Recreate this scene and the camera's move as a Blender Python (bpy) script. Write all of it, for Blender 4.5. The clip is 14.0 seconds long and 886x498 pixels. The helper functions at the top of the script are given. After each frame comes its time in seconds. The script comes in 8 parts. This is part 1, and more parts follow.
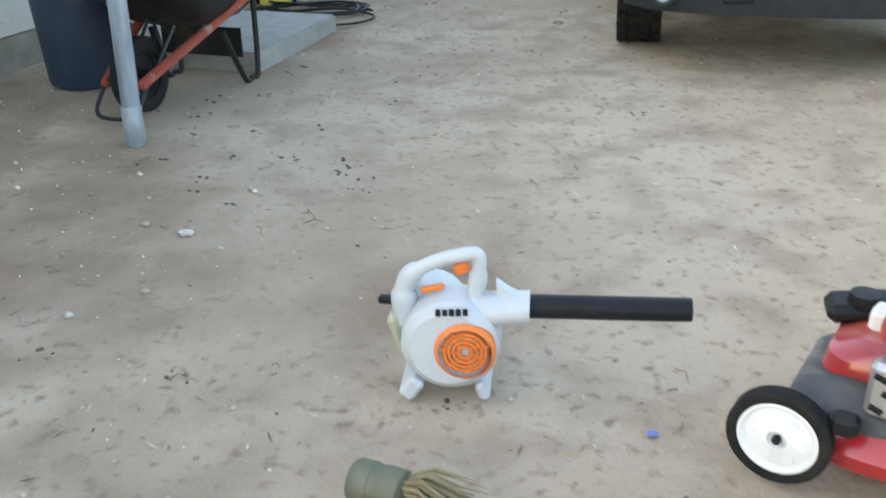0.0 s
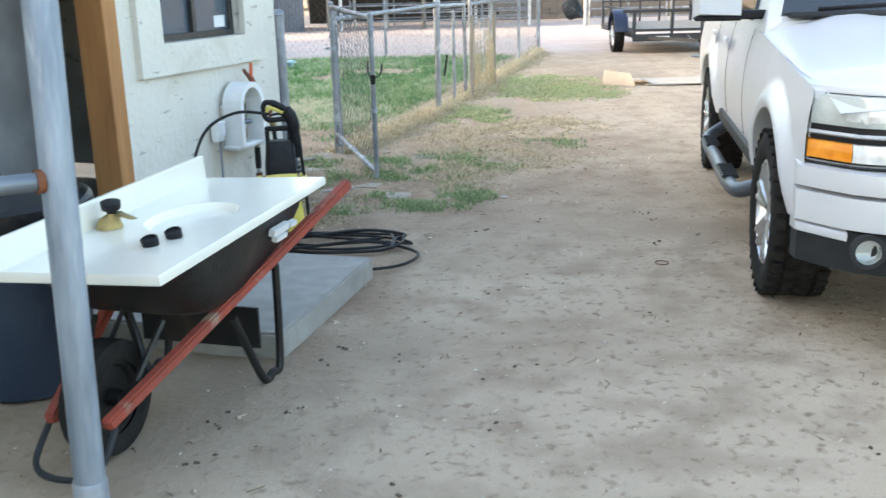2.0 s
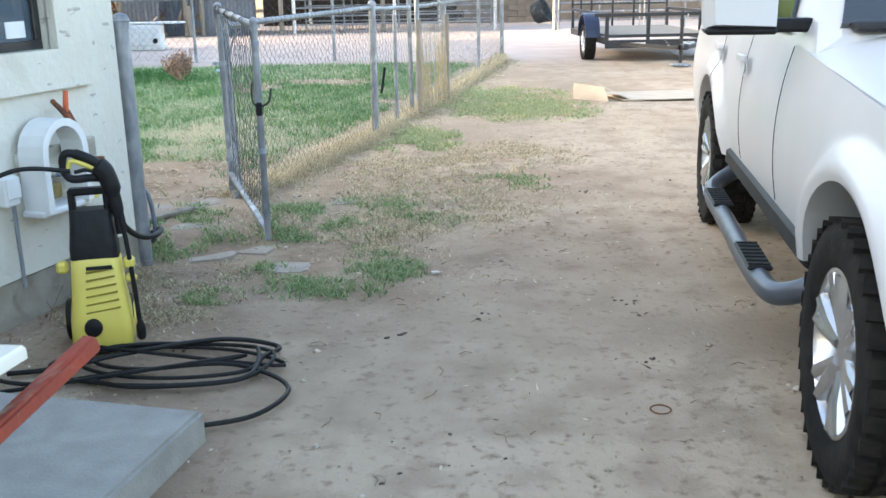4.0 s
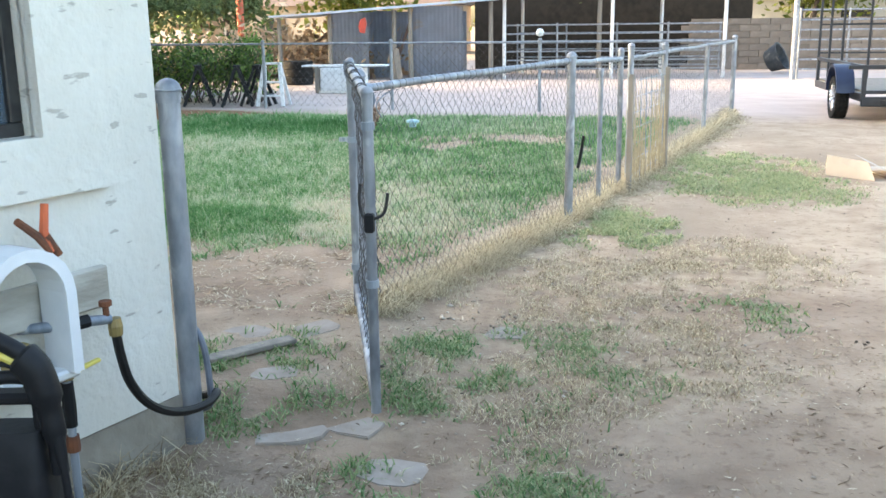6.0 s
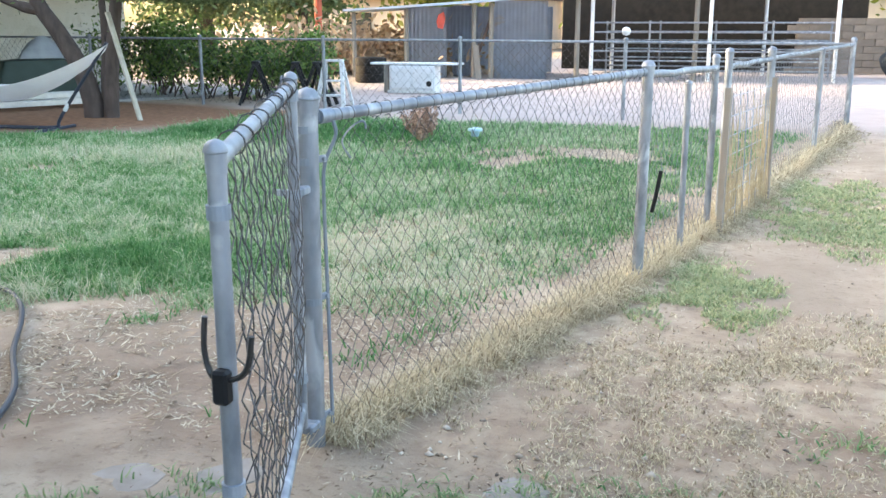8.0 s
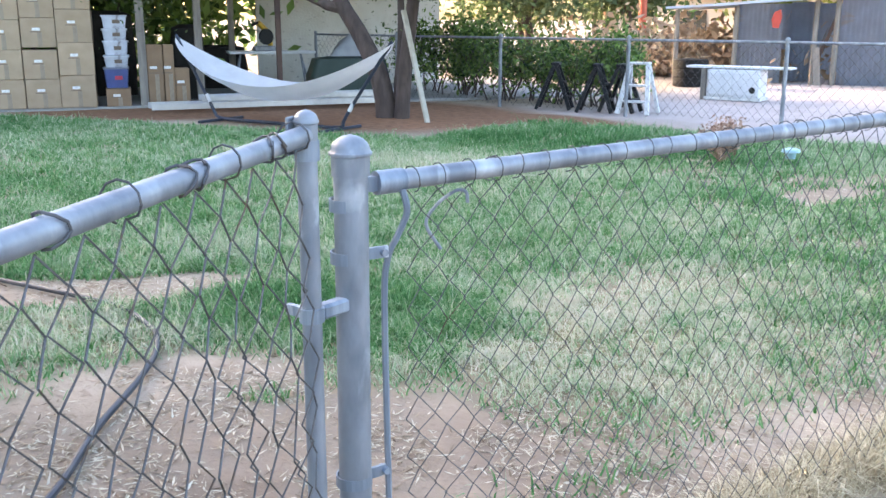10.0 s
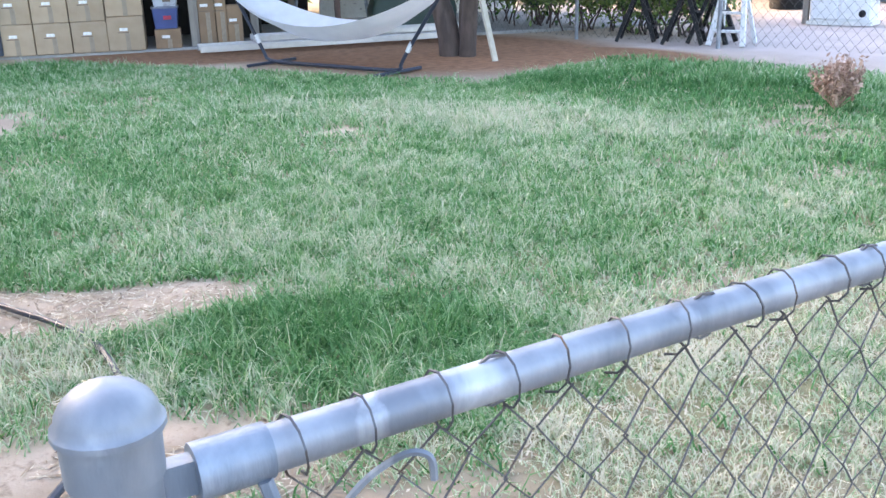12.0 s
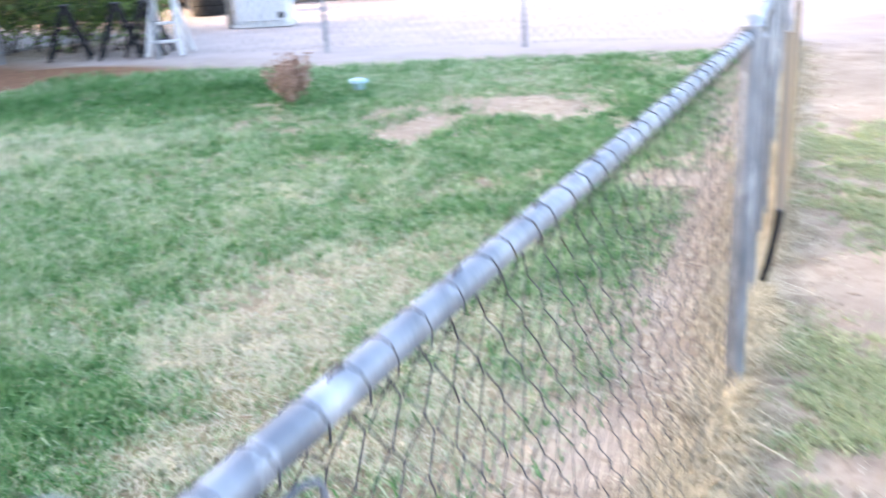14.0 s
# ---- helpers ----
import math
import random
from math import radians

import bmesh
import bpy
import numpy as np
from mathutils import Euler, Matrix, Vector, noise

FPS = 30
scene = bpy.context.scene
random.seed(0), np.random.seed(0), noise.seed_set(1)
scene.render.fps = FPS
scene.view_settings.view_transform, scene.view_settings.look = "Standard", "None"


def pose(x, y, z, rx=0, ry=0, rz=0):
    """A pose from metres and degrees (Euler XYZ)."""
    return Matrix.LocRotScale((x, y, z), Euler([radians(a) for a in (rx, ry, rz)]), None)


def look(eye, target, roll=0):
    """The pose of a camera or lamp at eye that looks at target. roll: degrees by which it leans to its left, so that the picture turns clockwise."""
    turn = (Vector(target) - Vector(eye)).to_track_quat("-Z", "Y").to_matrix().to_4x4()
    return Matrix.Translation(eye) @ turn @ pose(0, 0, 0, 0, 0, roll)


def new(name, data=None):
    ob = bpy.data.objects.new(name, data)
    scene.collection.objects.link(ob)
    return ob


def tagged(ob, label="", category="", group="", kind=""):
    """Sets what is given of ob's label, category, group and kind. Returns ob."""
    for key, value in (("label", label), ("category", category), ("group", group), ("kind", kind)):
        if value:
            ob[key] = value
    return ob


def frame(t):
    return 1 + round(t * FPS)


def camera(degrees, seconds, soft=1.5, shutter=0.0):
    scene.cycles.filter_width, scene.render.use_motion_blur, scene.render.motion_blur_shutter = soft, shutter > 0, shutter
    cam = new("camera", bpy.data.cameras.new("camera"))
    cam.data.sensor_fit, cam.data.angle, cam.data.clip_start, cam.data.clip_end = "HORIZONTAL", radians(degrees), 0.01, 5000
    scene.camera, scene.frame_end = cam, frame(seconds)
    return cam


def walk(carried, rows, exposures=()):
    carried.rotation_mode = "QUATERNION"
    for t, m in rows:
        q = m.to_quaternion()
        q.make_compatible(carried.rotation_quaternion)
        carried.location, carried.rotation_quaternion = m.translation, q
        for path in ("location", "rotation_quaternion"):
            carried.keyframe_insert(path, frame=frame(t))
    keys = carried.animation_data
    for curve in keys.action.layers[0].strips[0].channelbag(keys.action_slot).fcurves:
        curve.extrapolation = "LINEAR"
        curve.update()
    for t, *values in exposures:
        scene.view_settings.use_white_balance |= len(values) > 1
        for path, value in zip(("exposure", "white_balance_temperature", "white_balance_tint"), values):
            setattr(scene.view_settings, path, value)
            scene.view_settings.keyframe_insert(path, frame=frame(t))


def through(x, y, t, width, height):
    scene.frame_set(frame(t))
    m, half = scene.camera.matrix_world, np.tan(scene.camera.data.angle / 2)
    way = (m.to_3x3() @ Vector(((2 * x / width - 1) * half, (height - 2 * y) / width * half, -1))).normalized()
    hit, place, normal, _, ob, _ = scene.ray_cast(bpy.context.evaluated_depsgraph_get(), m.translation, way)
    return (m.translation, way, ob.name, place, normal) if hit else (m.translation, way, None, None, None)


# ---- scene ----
cam = camera(50.1, 14.0, shutter=0.15)
PATH = [
    (0, (0.716, 1.027, 1.407), (0.581, 2.829, 0.55), -1.2),
    (0.4, (0.564, 1.323, 1.434), (0.31, 3.189, 0.76), -1.1),
    (0.5, (0.526, 1.402, 1.438), (0.254, 3.285, 0.821), -1.4),
    (1, (0.319, 1.824, 1.468), (0.052, 3.734, 0.937), -2.0),
    (1.5, (0.167, 2.282, 1.471), (-0.08, 4.185, 0.907), -1.9),
    (2, (0.064, 2.806, 1.465), (-0.004, 4.729, 0.919), -1.4),
    (2.2, (0.072, 2.99, 1.468), (0.078, 4.914, 0.923), -1.6),
    (4.3, (0.343, 5.004, 1.417), (0.325, 6.929, 0.874), -0.8),
    (4.5, (0.341, 5.229, 1.422), (0.292, 7.158, 0.897), -0.9),
    (5, (0.381, 5.716, 1.424), (0.207, 7.643, 0.917), -1.3),
    (5.5, (0.384, 6.179, 1.43), (0.024, 8.086, 0.946), -0.9),
    (6, (0.337, 6.606, 1.457), (-0.103, 8.502, 0.999), -0.7),
    (6.5, (0.334, 7.044, 1.447), (-0.209, 8.91, 0.984), -1.0),
    (7, (0.293, 7.403, 1.435), (-0.300, 9.254, 0.983), -0.6),
    (7.2, (0.25, 7.587, 1.442), (-0.337, 9.439, 0.984), -0.1),
    (9.3, (0.38, 9.288, 1.489), (-0.577, 10.977, 1.008), -0.1),
    (9.5, (0.313, 9.464, 1.492), (-0.749, 11.09, 1.013), 0.1),
    (10, (0.148, 9.758, 1.476), (-1.057, 11.283, 1.005), 0.1),
    (10.5, (-0.02, 10.037, 1.486), (-1.246, 11.541, 1.0), -0.3),
    (11, (-0.207, 10.383, 1.496), (-1.547, 11.783, 1.002), -0.5),
    (11.5, (-0.424, 10.645, 1.484), (-1.756, 12.03, 0.927), -0.3),
    (12, (-0.496, 10.783, 1.563), (-1.802, 12.165, 0.942), -1.7),
    (12.5, (-0.747, 10.932, 1.526), (-2.04, 12.32, 0.892), -1.4),
    (13, (-0.872, 10.982, 1.563), (-2.074, 12.457, 0.948), -0.2),
    (13.5, (-0.877, 10.969, 1.532), (-1.881, 12.603, 0.963), 0.6),
    (13.7, (-0.819, 10.911, 1.637), (-1.644, 12.626, 1.022), -0.2),
    (13.8, (-0.787, 10.915, 1.638), (-1.51, 12.668, 1.001), -1.2),
    (13.9, (-0.746, 10.847, 1.638), (-1.32, 12.649, 0.989), -2.3),
    (14, (-0.775, 10.628, 1.582), (-1.106, 12.49, 0.931), -3.6),
]
walk(cam, [(t, look(eye, target, roll)) for t, eye, target, roll in PATH], [(0.0, 2.89, 7150, 9.0), (0.5, 3.0, 7100, 9.0), (2.0, 2.97, 7050, 9.5), (5.0, 3.0, 6900, 10.0), (7.0, 3.05, 6900, 10.0), (9.5, 3.16, 6400, 16.5), (14.0, 3.38, 6430, 21.5)])

# ---- world and light ----
SUN_AZ, SUN_EL = 266.0, 13.0          # where the sun stands: degrees from +y towards +x, and height
world = bpy.data.worlds.new("world")
scene.world = world
world.use_nodes = True
wn = world.node_tree.nodes
sky = wn.new("ShaderNodeTexSky")
sky.sky_type, sky.sun_disc = "NISHITA", False
sky.sun_elevation, sky.sun_rotation = radians(SUN_EL), radians(SUN_AZ)
sky.air_density, sky.dust_density, sky.ozone_density = 1.0, 3.0, 1.0
world.node_tree.links.new(sky.outputs[0], wn["Background"].inputs[0])
wn["Background"].inputs[1].default_value = 0.15
sun_data = bpy.data.lights.new("sun", "SUN")
sun_data.energy, sun_data.angle, sun_data.color = 2.0, radians(0.6), (1.0, 0.80, 0.55)
sun = new("sun", sun_data)
sun_dir = Vector((math.sin(radians(SUN_AZ)) * math.cos(radians(SUN_EL)), math.cos(radians(SUN_AZ)) * math.cos(radians(SUN_EL)), math.sin(radians(SUN_EL))))
sun.matrix_world = look(sun_dir * 60, (0, 0, 0))


# ---- materials ----
def rgb(c):
    return (*c, 1.0)


def mat(name, c1, c2=None, scale=8.0, rough=0.7, metal=0.0, bump=0.0, bump_scale=60.0, c3=None, spec=0.5, stretch=(1, 1, 1),
        detail=6.0, rnd=0.0, coat=0.0, big=0.6, contrast=(0.35, 0.65), chip_shade=None):
    """Two-scale noise colour on object coordinates, with bump; c3: sparse stains; rnd: brightness spread between pieces."""
    m = bpy.data.materials.new(name)
    m.use_nodes = True
    nt = m.node_tree
    b = nt.nodes["Principled BSDF"]
    b.inputs["Roughness"].default_value, b.inputs["Metallic"].default_value = rough, metal
    b.inputs["Specular IOR Level"].default_value, b.inputs["Coat Weight"].default_value = spec, coat
    b.inputs["Coat Roughness"].default_value = 0.08
    co = nt.nodes.new("ShaderNodeTexCoord")
    mp = nt.nodes.new("ShaderNodeMapping")
    mp.inputs["Scale"].default_value = stretch
    nt.links.new(co.outputs["Object"], mp.inputs["Vector"])
    c2 = c2 or tuple(v * 0.75 for v in c1)

    def noise_ramp(sc, lo, hi, dist=0.0):
        n = nt.nodes.new("ShaderNodeTexNoise")
        n.inputs["Scale"].default_value, n.inputs["Detail"].default_value, n.inputs["Distortion"].default_value = sc, detail, dist
        nt.links.new(mp.outputs[0], n.inputs["Vector"])
        r = nt.nodes.new("ShaderNodeMapRange")
        r.inputs["From Min"].default_value, r.inputs["From Max"].default_value = lo, hi
        nt.links.new(n.outputs["Fac"], r.inputs["Value"])
        return r.outputs[0]

    def mix(fac, a, bb, kind="MIX"):
        x = nt.nodes.new("ShaderNodeMix")
        x.data_type, x.blend_type = "RGBA", kind
        for sock, v in ((x.inputs["Factor"], fac), (x.inputs["A"], a), (x.inputs["B"], bb)):
            if hasattr(v, "node"):
                nt.links.new(v, sock)
            else:
                sock.default_value = v
        return x.outputs["Result"]

    col = mix(noise_ramp(scale, *contrast), rgb(c1), rgb(c2))
    lo = tuple(v * 0.8 for v in c1)
    f2 = nt.nodes.new("ShaderNodeMath")
    f2.operation = "MULTIPLY"
    f2.inputs[1].default_value = big
    nt.links.new(noise_ramp(scale * 0.17, 0.4, 0.7), f2.inputs[0])
    col = mix(f2.outputs[0], col, rgb(lo))
    if c3:
        col = mix(noise_ramp(scale * 0.5, 0.58, 0.68, 1.0), col, rgb(c3))
    # small flat dashes: the shadow in chipped plaster is put into the colour
    if chip_shade:
        mp2 = nt.nodes.new("ShaderNodeMapping")
        mp2.inputs["Scale"].default_value = (3.0, 3.0, 9.0)
        nt.links.new(co.outputs["Object"], mp2.inputs["Vector"])
        nc = nt.nodes.new("ShaderNodeTexNoise")
        nc.inputs["Scale"].default_value, nc.inputs["Detail"].default_value = 2.6, 3.0
        nt.links.new(mp2.outputs[0], nc.inputs["Vector"])
        rc = nt.nodes.new("ShaderNodeMapRange")
        rc.inputs["From Min"].default_value, rc.inputs["From Max"].default_value = 0.655, 0.69
        nt.links.new(nc.outputs["Fac"], rc.inputs["Value"])
        col = mix(rc.outputs[0], col, rgb(chip_shade))
    if rnd:
        info = nt.nodes.new("ShaderNodeObjectInfo")
        mr = nt.nodes.new("ShaderNodeMapRange")
        mr.inputs["To Min"].default_value, mr.inputs["To Max"].default_value = 1 - rnd, 1 + rnd
        nt.links.new(info.outputs["Random"], mr.inputs["Value"])
        hv = nt.nodes.new("ShaderNodeHueSaturation")
        nt.links.new(col, hv.inputs["Color"])
        nt.links.new(mr.outputs[0], hv.inputs["Value"])
        col = hv.outputs[0]
    nt.links.new(col, b.inputs["Base Color"])
    if bump:
        n = nt.nodes.new("ShaderNodeTexNoise")
        n.inputs["Scale"].default_value, n.inputs["Detail"].default_value = bump_scale, 4.0
        nt.links.new(mp.outputs[0], n.inputs["Vector"])
        bp = nt.nodes.new("ShaderNodeBump")
        bp.inputs["Strength"].default_value, bp.inputs["Distance"].default_value = bump, 0.01
        nt.links.new(n.outputs["Fac"], bp.inputs["Height"])
        nt.links.new(bp.outputs[0], b.inputs["Normal"])
    return m


def leaf_mat(name, dark, light, rough=0.6, through=0.25, mids=()):
    """Blades and leaves: colour from the point attribute "tint", some light passing through."""
    m = bpy.data.materials.new(name)
    m.use_nodes = True
    nt = m.node_tree
    b = nt.nodes["Principled BSDF"]
    b.inputs["Roughness"].default_value, b.inputs["Specular IOR Level"].default_value = rough, 0.25
    at = nt.nodes.new("ShaderNodeAttribute")
    at.attribute_name = "tint"
    ramp = nt.nodes.new("ShaderNodeValToRGB")
    els = ramp.color_ramp.elements
    els[0].color, els[1].color = rgb(dark), rgb(light)
    for pos, c in mids:
        els.new(pos).color = rgb(c)
    nt.links.new(at.outputs["Fac"], ramp.inputs[0])
    nt.links.new(ramp.outputs[0], b.inputs["Base Color"])
    if through:
        tr = nt.nodes.new("ShaderNodeBsdfTranslucent")
        nt.links.new(ramp.outputs[0], tr.inputs[0])
        mx = nt.nodes.new("ShaderNodeMixShader")
        mx.inputs[0].default_value = through
        nt.links.new(b.outputs[0], mx.inputs[1])
        nt.links.new(tr.outputs[0], mx.inputs[2])
        nt.links.new(mx.outputs[0], nt.nodes["Material Output"].inputs[0])
    return m


def glass_mat(name, tint=(0.9, 0.95, 0.95), rough=0.03, alpha=0.25):
    """Thin pane: part clear, part glossy."""
    m = bpy.data.materials.new(name)
    m.use_nodes = True
    nt = m.node_tree
    b = nt.nodes["Principled BSDF"]
    b.inputs["Base Color"].default_value = rgb(tint)
    b.inputs["Roughness"].default_value, b.inputs["Alpha"].default_value = rough, alpha
    return m


STUCCO = mat("white_stucco", (0.66, 0.64, 0.58), (0.58, 0.55, 0.48), 3.0, 0.85, bump=0.9, bump_scale=24, c3=(0.56, 0.53, 0.46), big=0.25, contrast=(0.3, 0.8), chip_shade=(0.40, 0.375, 0.33))
CONCRETE = mat("concrete", (0.33, 0.32, 0.30), (0.26, 0.25, 0.23), 9.0, 0.9, bump=0.3, bump_scale=90)
STEM = mat("weathered_footing", (0.34, 0.31, 0.26), (0.20, 0.17, 0.14), 6.0, 0.95, bump=0.8, bump_scale=25, c3=(0.13, 0.11, 0.09))
GALV = mat("galvanised_steel", (0.33, 0.35, 0.38), (0.15, 0.165, 0.19), 11.0, 0.5, metal=0.35, bump=0.08, bump_scale=80, c3=(0.46, 0.48, 0.51), stretch=(1.3, 1.3, 0.6))
GALV_WORN = mat("worn_galvanised_steel", (0.17, 0.20, 0.24), (0.33, 0.37, 0.42), 9.0, 0.5, metal=0.3, bump=0.15, c3=(0.60, 0.62, 0.65), stretch=(2.2, 2.2, 0.35))
WIRE = mat("fence_wire", (0.13, 0.13, 0.135), (0.075, 0.07, 0.07), 30.0, 0.55, metal=0.6, c3=(0.10, 0.07, 0.05))
WIRE_PALE = mat("zinc_fence_wire", (0.26, 0.27, 0.28), (0.17, 0.17, 0.175), 30.0, 0.5, metal=0.4, c3=(0.12, 0.10, 0.09))
RUST = mat("rust", (0.20, 0.07, 0.03), (0.09, 0.04, 0.025), 25.0, 0.9, bump=0.4)
WOOD_RAW = mat("orange_lumber", (0.42, 0.20, 0.07), (0.30, 0.13, 0.045), 14.0, 0.7, bump=0.25, stretch=(1, 1, 0.12), c3=(0.2, 0.08, 0.03))
WOOD_GREY = mat("grey_weathered_wood", (0.28, 0.25, 0.21), (0.17, 0.15, 0.13), 14.0, 0.85, bump=0.4, stretch=(1, 1, 0.12))
WOOD_BROWN = mat("dark_brown_wood", (0.09, 0.05, 0.035), (0.05, 0.03, 0.025), 12.0, 0.75, bump=0.3, stretch=(1, 1, 0.15))
# near-black that puts the shade of roofed spaces into the colour
SHADE_DARK = mat("dark_interior", (0.03, 0.027, 0.024), (0.018, 0.017, 0.016), 5.0, 0.9, spec=0.1)
INTERIOR = mat("grey_plaster", (0.26, 0.26, 0.27), (0.20, 0.20, 0.21), 5.0, 0.9)
BLACK_PLASTIC = mat("black_plastic", (0.010, 0.0105, 0.012), (0.017, 0.017, 0.019), 20.0, 0.5, bump=0.1, spec=0.2)
BLACK_BAG = mat("black_bin_liner", (0.007, 0.007, 0.008), (0.012, 0.012, 0.013), 10.0, 0.3, bump=0.5, bump_scale=25, spec=0.35)
RUBBER = mat("tyre_rubber", (0.012, 0.012, 0.012), (0.026, 0.024, 0.022), 18.0, 0.85, bump=0.2, spec=0.15)
WHITE_PAINT = mat("white_paint", (0.72, 0.73, 0.74), (0.64, 0.65, 0.66), 8.0, 0.5, big=0.2)
FRAME_DARK = mat("dark_bronze_aluminium", (0.03, 0.03, 0.032), (0.05, 0.05, 0.05), 20.0, 0.4, metal=0.4)
GLASS = glass_mat("window_glass", (0.10, 0.14, 0.18), 0.03, 0.55)


# ---- mesh builders ----
def finish(name, bm, material, parent=None, label="", smooth=False, angle=40.0):
    me = bpy.data.meshes.new(name)
    bm.normal_update()
    if smooth:
        for f in bm.faces:
            f.smooth = True
        lim = radians(angle)
        for e in bm.edges:
            if len(e.link_faces) == 2 and e.calc_face_angle(0.0) > lim:
                e.smooth = False
    bm.to_mesh(me)
    bm.free()
    me.materials.append(material)
    ob = new(name, me)
    if parent is not None:
        ob.parent = parent
    if label:
        ob["label"] = label
    return ob


def part(name, bm, material, parent, label="", smooth=False, angle=40.0):
    return finish(name, bm, material, parent, label, smooth, angle)


def thing(name, m, label, category, group="", kind=""):
    ob = new(name)
    ob.matrix_world = m
    ob.empty_display_size = 0.2
    return tagged(ob, label, category, group, kind)


def twin(ob, m, parent=None):
    """Another piece on the same mesh."""
    o = new(ob.name, ob.data)
    o.parent = parent if parent is not None else ob.parent
    o.matrix_local = m
    return o


def box(bm, c, s, rot=(0, 0, 0), bevel=0.0, seg=1):
    m = pose(*c, *rot) @ Matrix.Diagonal((*s, 1))
    made = bmesh.ops.create_cube(bm, size=1.0, matrix=m)["verts"]
    if bevel:
        edges = list({e for v in made for e in v.link_edges})
        bmesh.ops.bevel(bm, geom=edges, offset=bevel, segments=seg, profile=0.6, affect="EDGES")
    return bm


def B(c, s, rot=(0, 0, 0), bevel=0.0, seg=1):
    return box(bmesh.new(), c, s, rot, bevel, seg)


def tube(bm, pts, r, seg=8, cap=True, closed=False):
    """A round bar along points; r: one radius or one for each point."""
    pts = [Vector(p) for p in pts]
    n = len(pts)
    rr = r if hasattr(r, "__len__") else [r] * n
    up, rings = None, []
    for i, p in enumerate(pts):
        a = pts[(i - 1) % n] if closed or i else p
        b = pts[(i + 1) % n] if closed or i < n - 1 else p
        d = (b - a).normalized()
        if up is None:
            up = d.orthogonal().normalized()
        up = (up - d * up.dot(d))
        up = up.normalized() if up.length > 1e-6 else d.orthogonal().normalized()
        side = d.cross(up)
        rings.append([bm.verts.new(p + (up * math.cos(k * 2 * math.pi / seg) + side * math.sin(k * 2 * math.pi / seg)) * rr[i]) for k in range(seg)])
    for i in range(n if closed else n - 1):
        a, b = rings[i], rings[(i + 1) % n]
        for k in range(seg):
            bm.faces.new((a[k], a[(k + 1) % seg], b[(k + 1) % seg], b[k]))
    if cap and not closed:
        bm.faces.new(rings[0][::-1])
        bm.faces.new(rings[-1])
    return bm


def T(pts, r, seg=8, cap=True, closed=False):
    return tube(bmesh.new(), pts, r, seg, cap, closed)


def lathe(bm, prof, seg=24, m=Matrix.Identity(4)):
    """Turned form: (radius, height) from bottom to top about local z."""
    rings = []
    for r, z in prof:
        if r < 1e-5:
            rings.append([bm.verts.new(m @ Vector((0, 0, z)))])
        else:
            rings.append([bm.verts.new(m @ Vector((r * math.cos(k * 2 * math.pi / seg), r * math.sin(k * 2 * math.pi / seg), z))) for k in range(seg)])
    for a, b in zip(rings, rings[1:]):
        for k in range(seg):
            j = (k + 1) % seg
            if len(a) == 1 and len(b) > 1:
                bm.faces.new((a[0], b[j], b[k]))
            elif len(b) == 1 and len(a) > 1:
                bm.faces.new((a[k], a[j], b[0]))
            elif len(a) > 1:
                bm.faces.new((a[k], a[j], b[j], b[k]))
    return bm


def L(prof, seg=24, m=Matrix.Identity(4)):
    return lathe(bmesh.new(), prof, seg, m)


def slab_shape(bm, outline, thick, m=Matrix.Identity(4), bevel=0.0):
    """A plate: an outline in local x, y, from z 0 to thick."""
    lo = [bm.verts.new(m @ Vector((x, y, 0))) for x, y in outline]
    hi = [bm.verts.new(m @ Vector((x, y, thick))) for x, y in outline]
    f = [bm.faces.new(lo[::-1]), bm.faces.new(hi)]
    n = len(lo)
    for i in range(n):
        f.append(bm.faces.new((lo[i], lo[(i + 1) % n], hi[(i + 1) % n], hi[i])))
    if bevel:
        bmesh.ops.bevel(bm, geom=[e for e in f[1].edges], offset=bevel, segments=2, affect="EDGES")
    return bm


def S(outline, thick, m=Matrix.Identity(4), bevel=0.0):
    return slab_shape(bmesh.new(), outline, thick, m, bevel)


def loft(bm, sections, closed=True, caps=True):
    """Skin over rings of equal count."""
    rings = [[bm.verts.new(p) for p in s] for s in sections]
    n = len(rings[0])
    for a, b in zip(rings, rings[1:]):
        for k in range(n if closed else n - 1):
            j = (k + 1) % n
            bm.faces.new((a[k], a[j], b[j], b[k]))
    if caps:
        bm.faces.new(rings[0][::-1])
        bm.faces.new(rings[-1])
    return bm


def arc(cx, cy, r, a0, a1, n=8):
    return [(cx + r * math.cos(radians(a0 + (a1 - a0) * i / n)), cy + r * math.sin(radians(a0 + (a1 - a0) * i / n))) for i in range(n + 1)]


def spline(pts, n=8):
    """Smooth way through points."""
    pts = [Vector(p) for p in pts]
    out = []
    for i in range(len(pts) - 1):
        p0, p1, p2, p3 = pts[max(i - 1, 0)], pts[i], pts[i + 1], pts[min(i + 2, len(pts) - 1)]
        for k in range(n):
            t = k / n
            out.append(0.5 * ((2 * p1) + (p2 - p0) * t + (2 * p0 - 5 * p1 + 4 * p2 - p3) * t * t + (3 * p1 - p0 - 3 * p2 + p3) * t ** 3))
    return out + [pts[-1]]


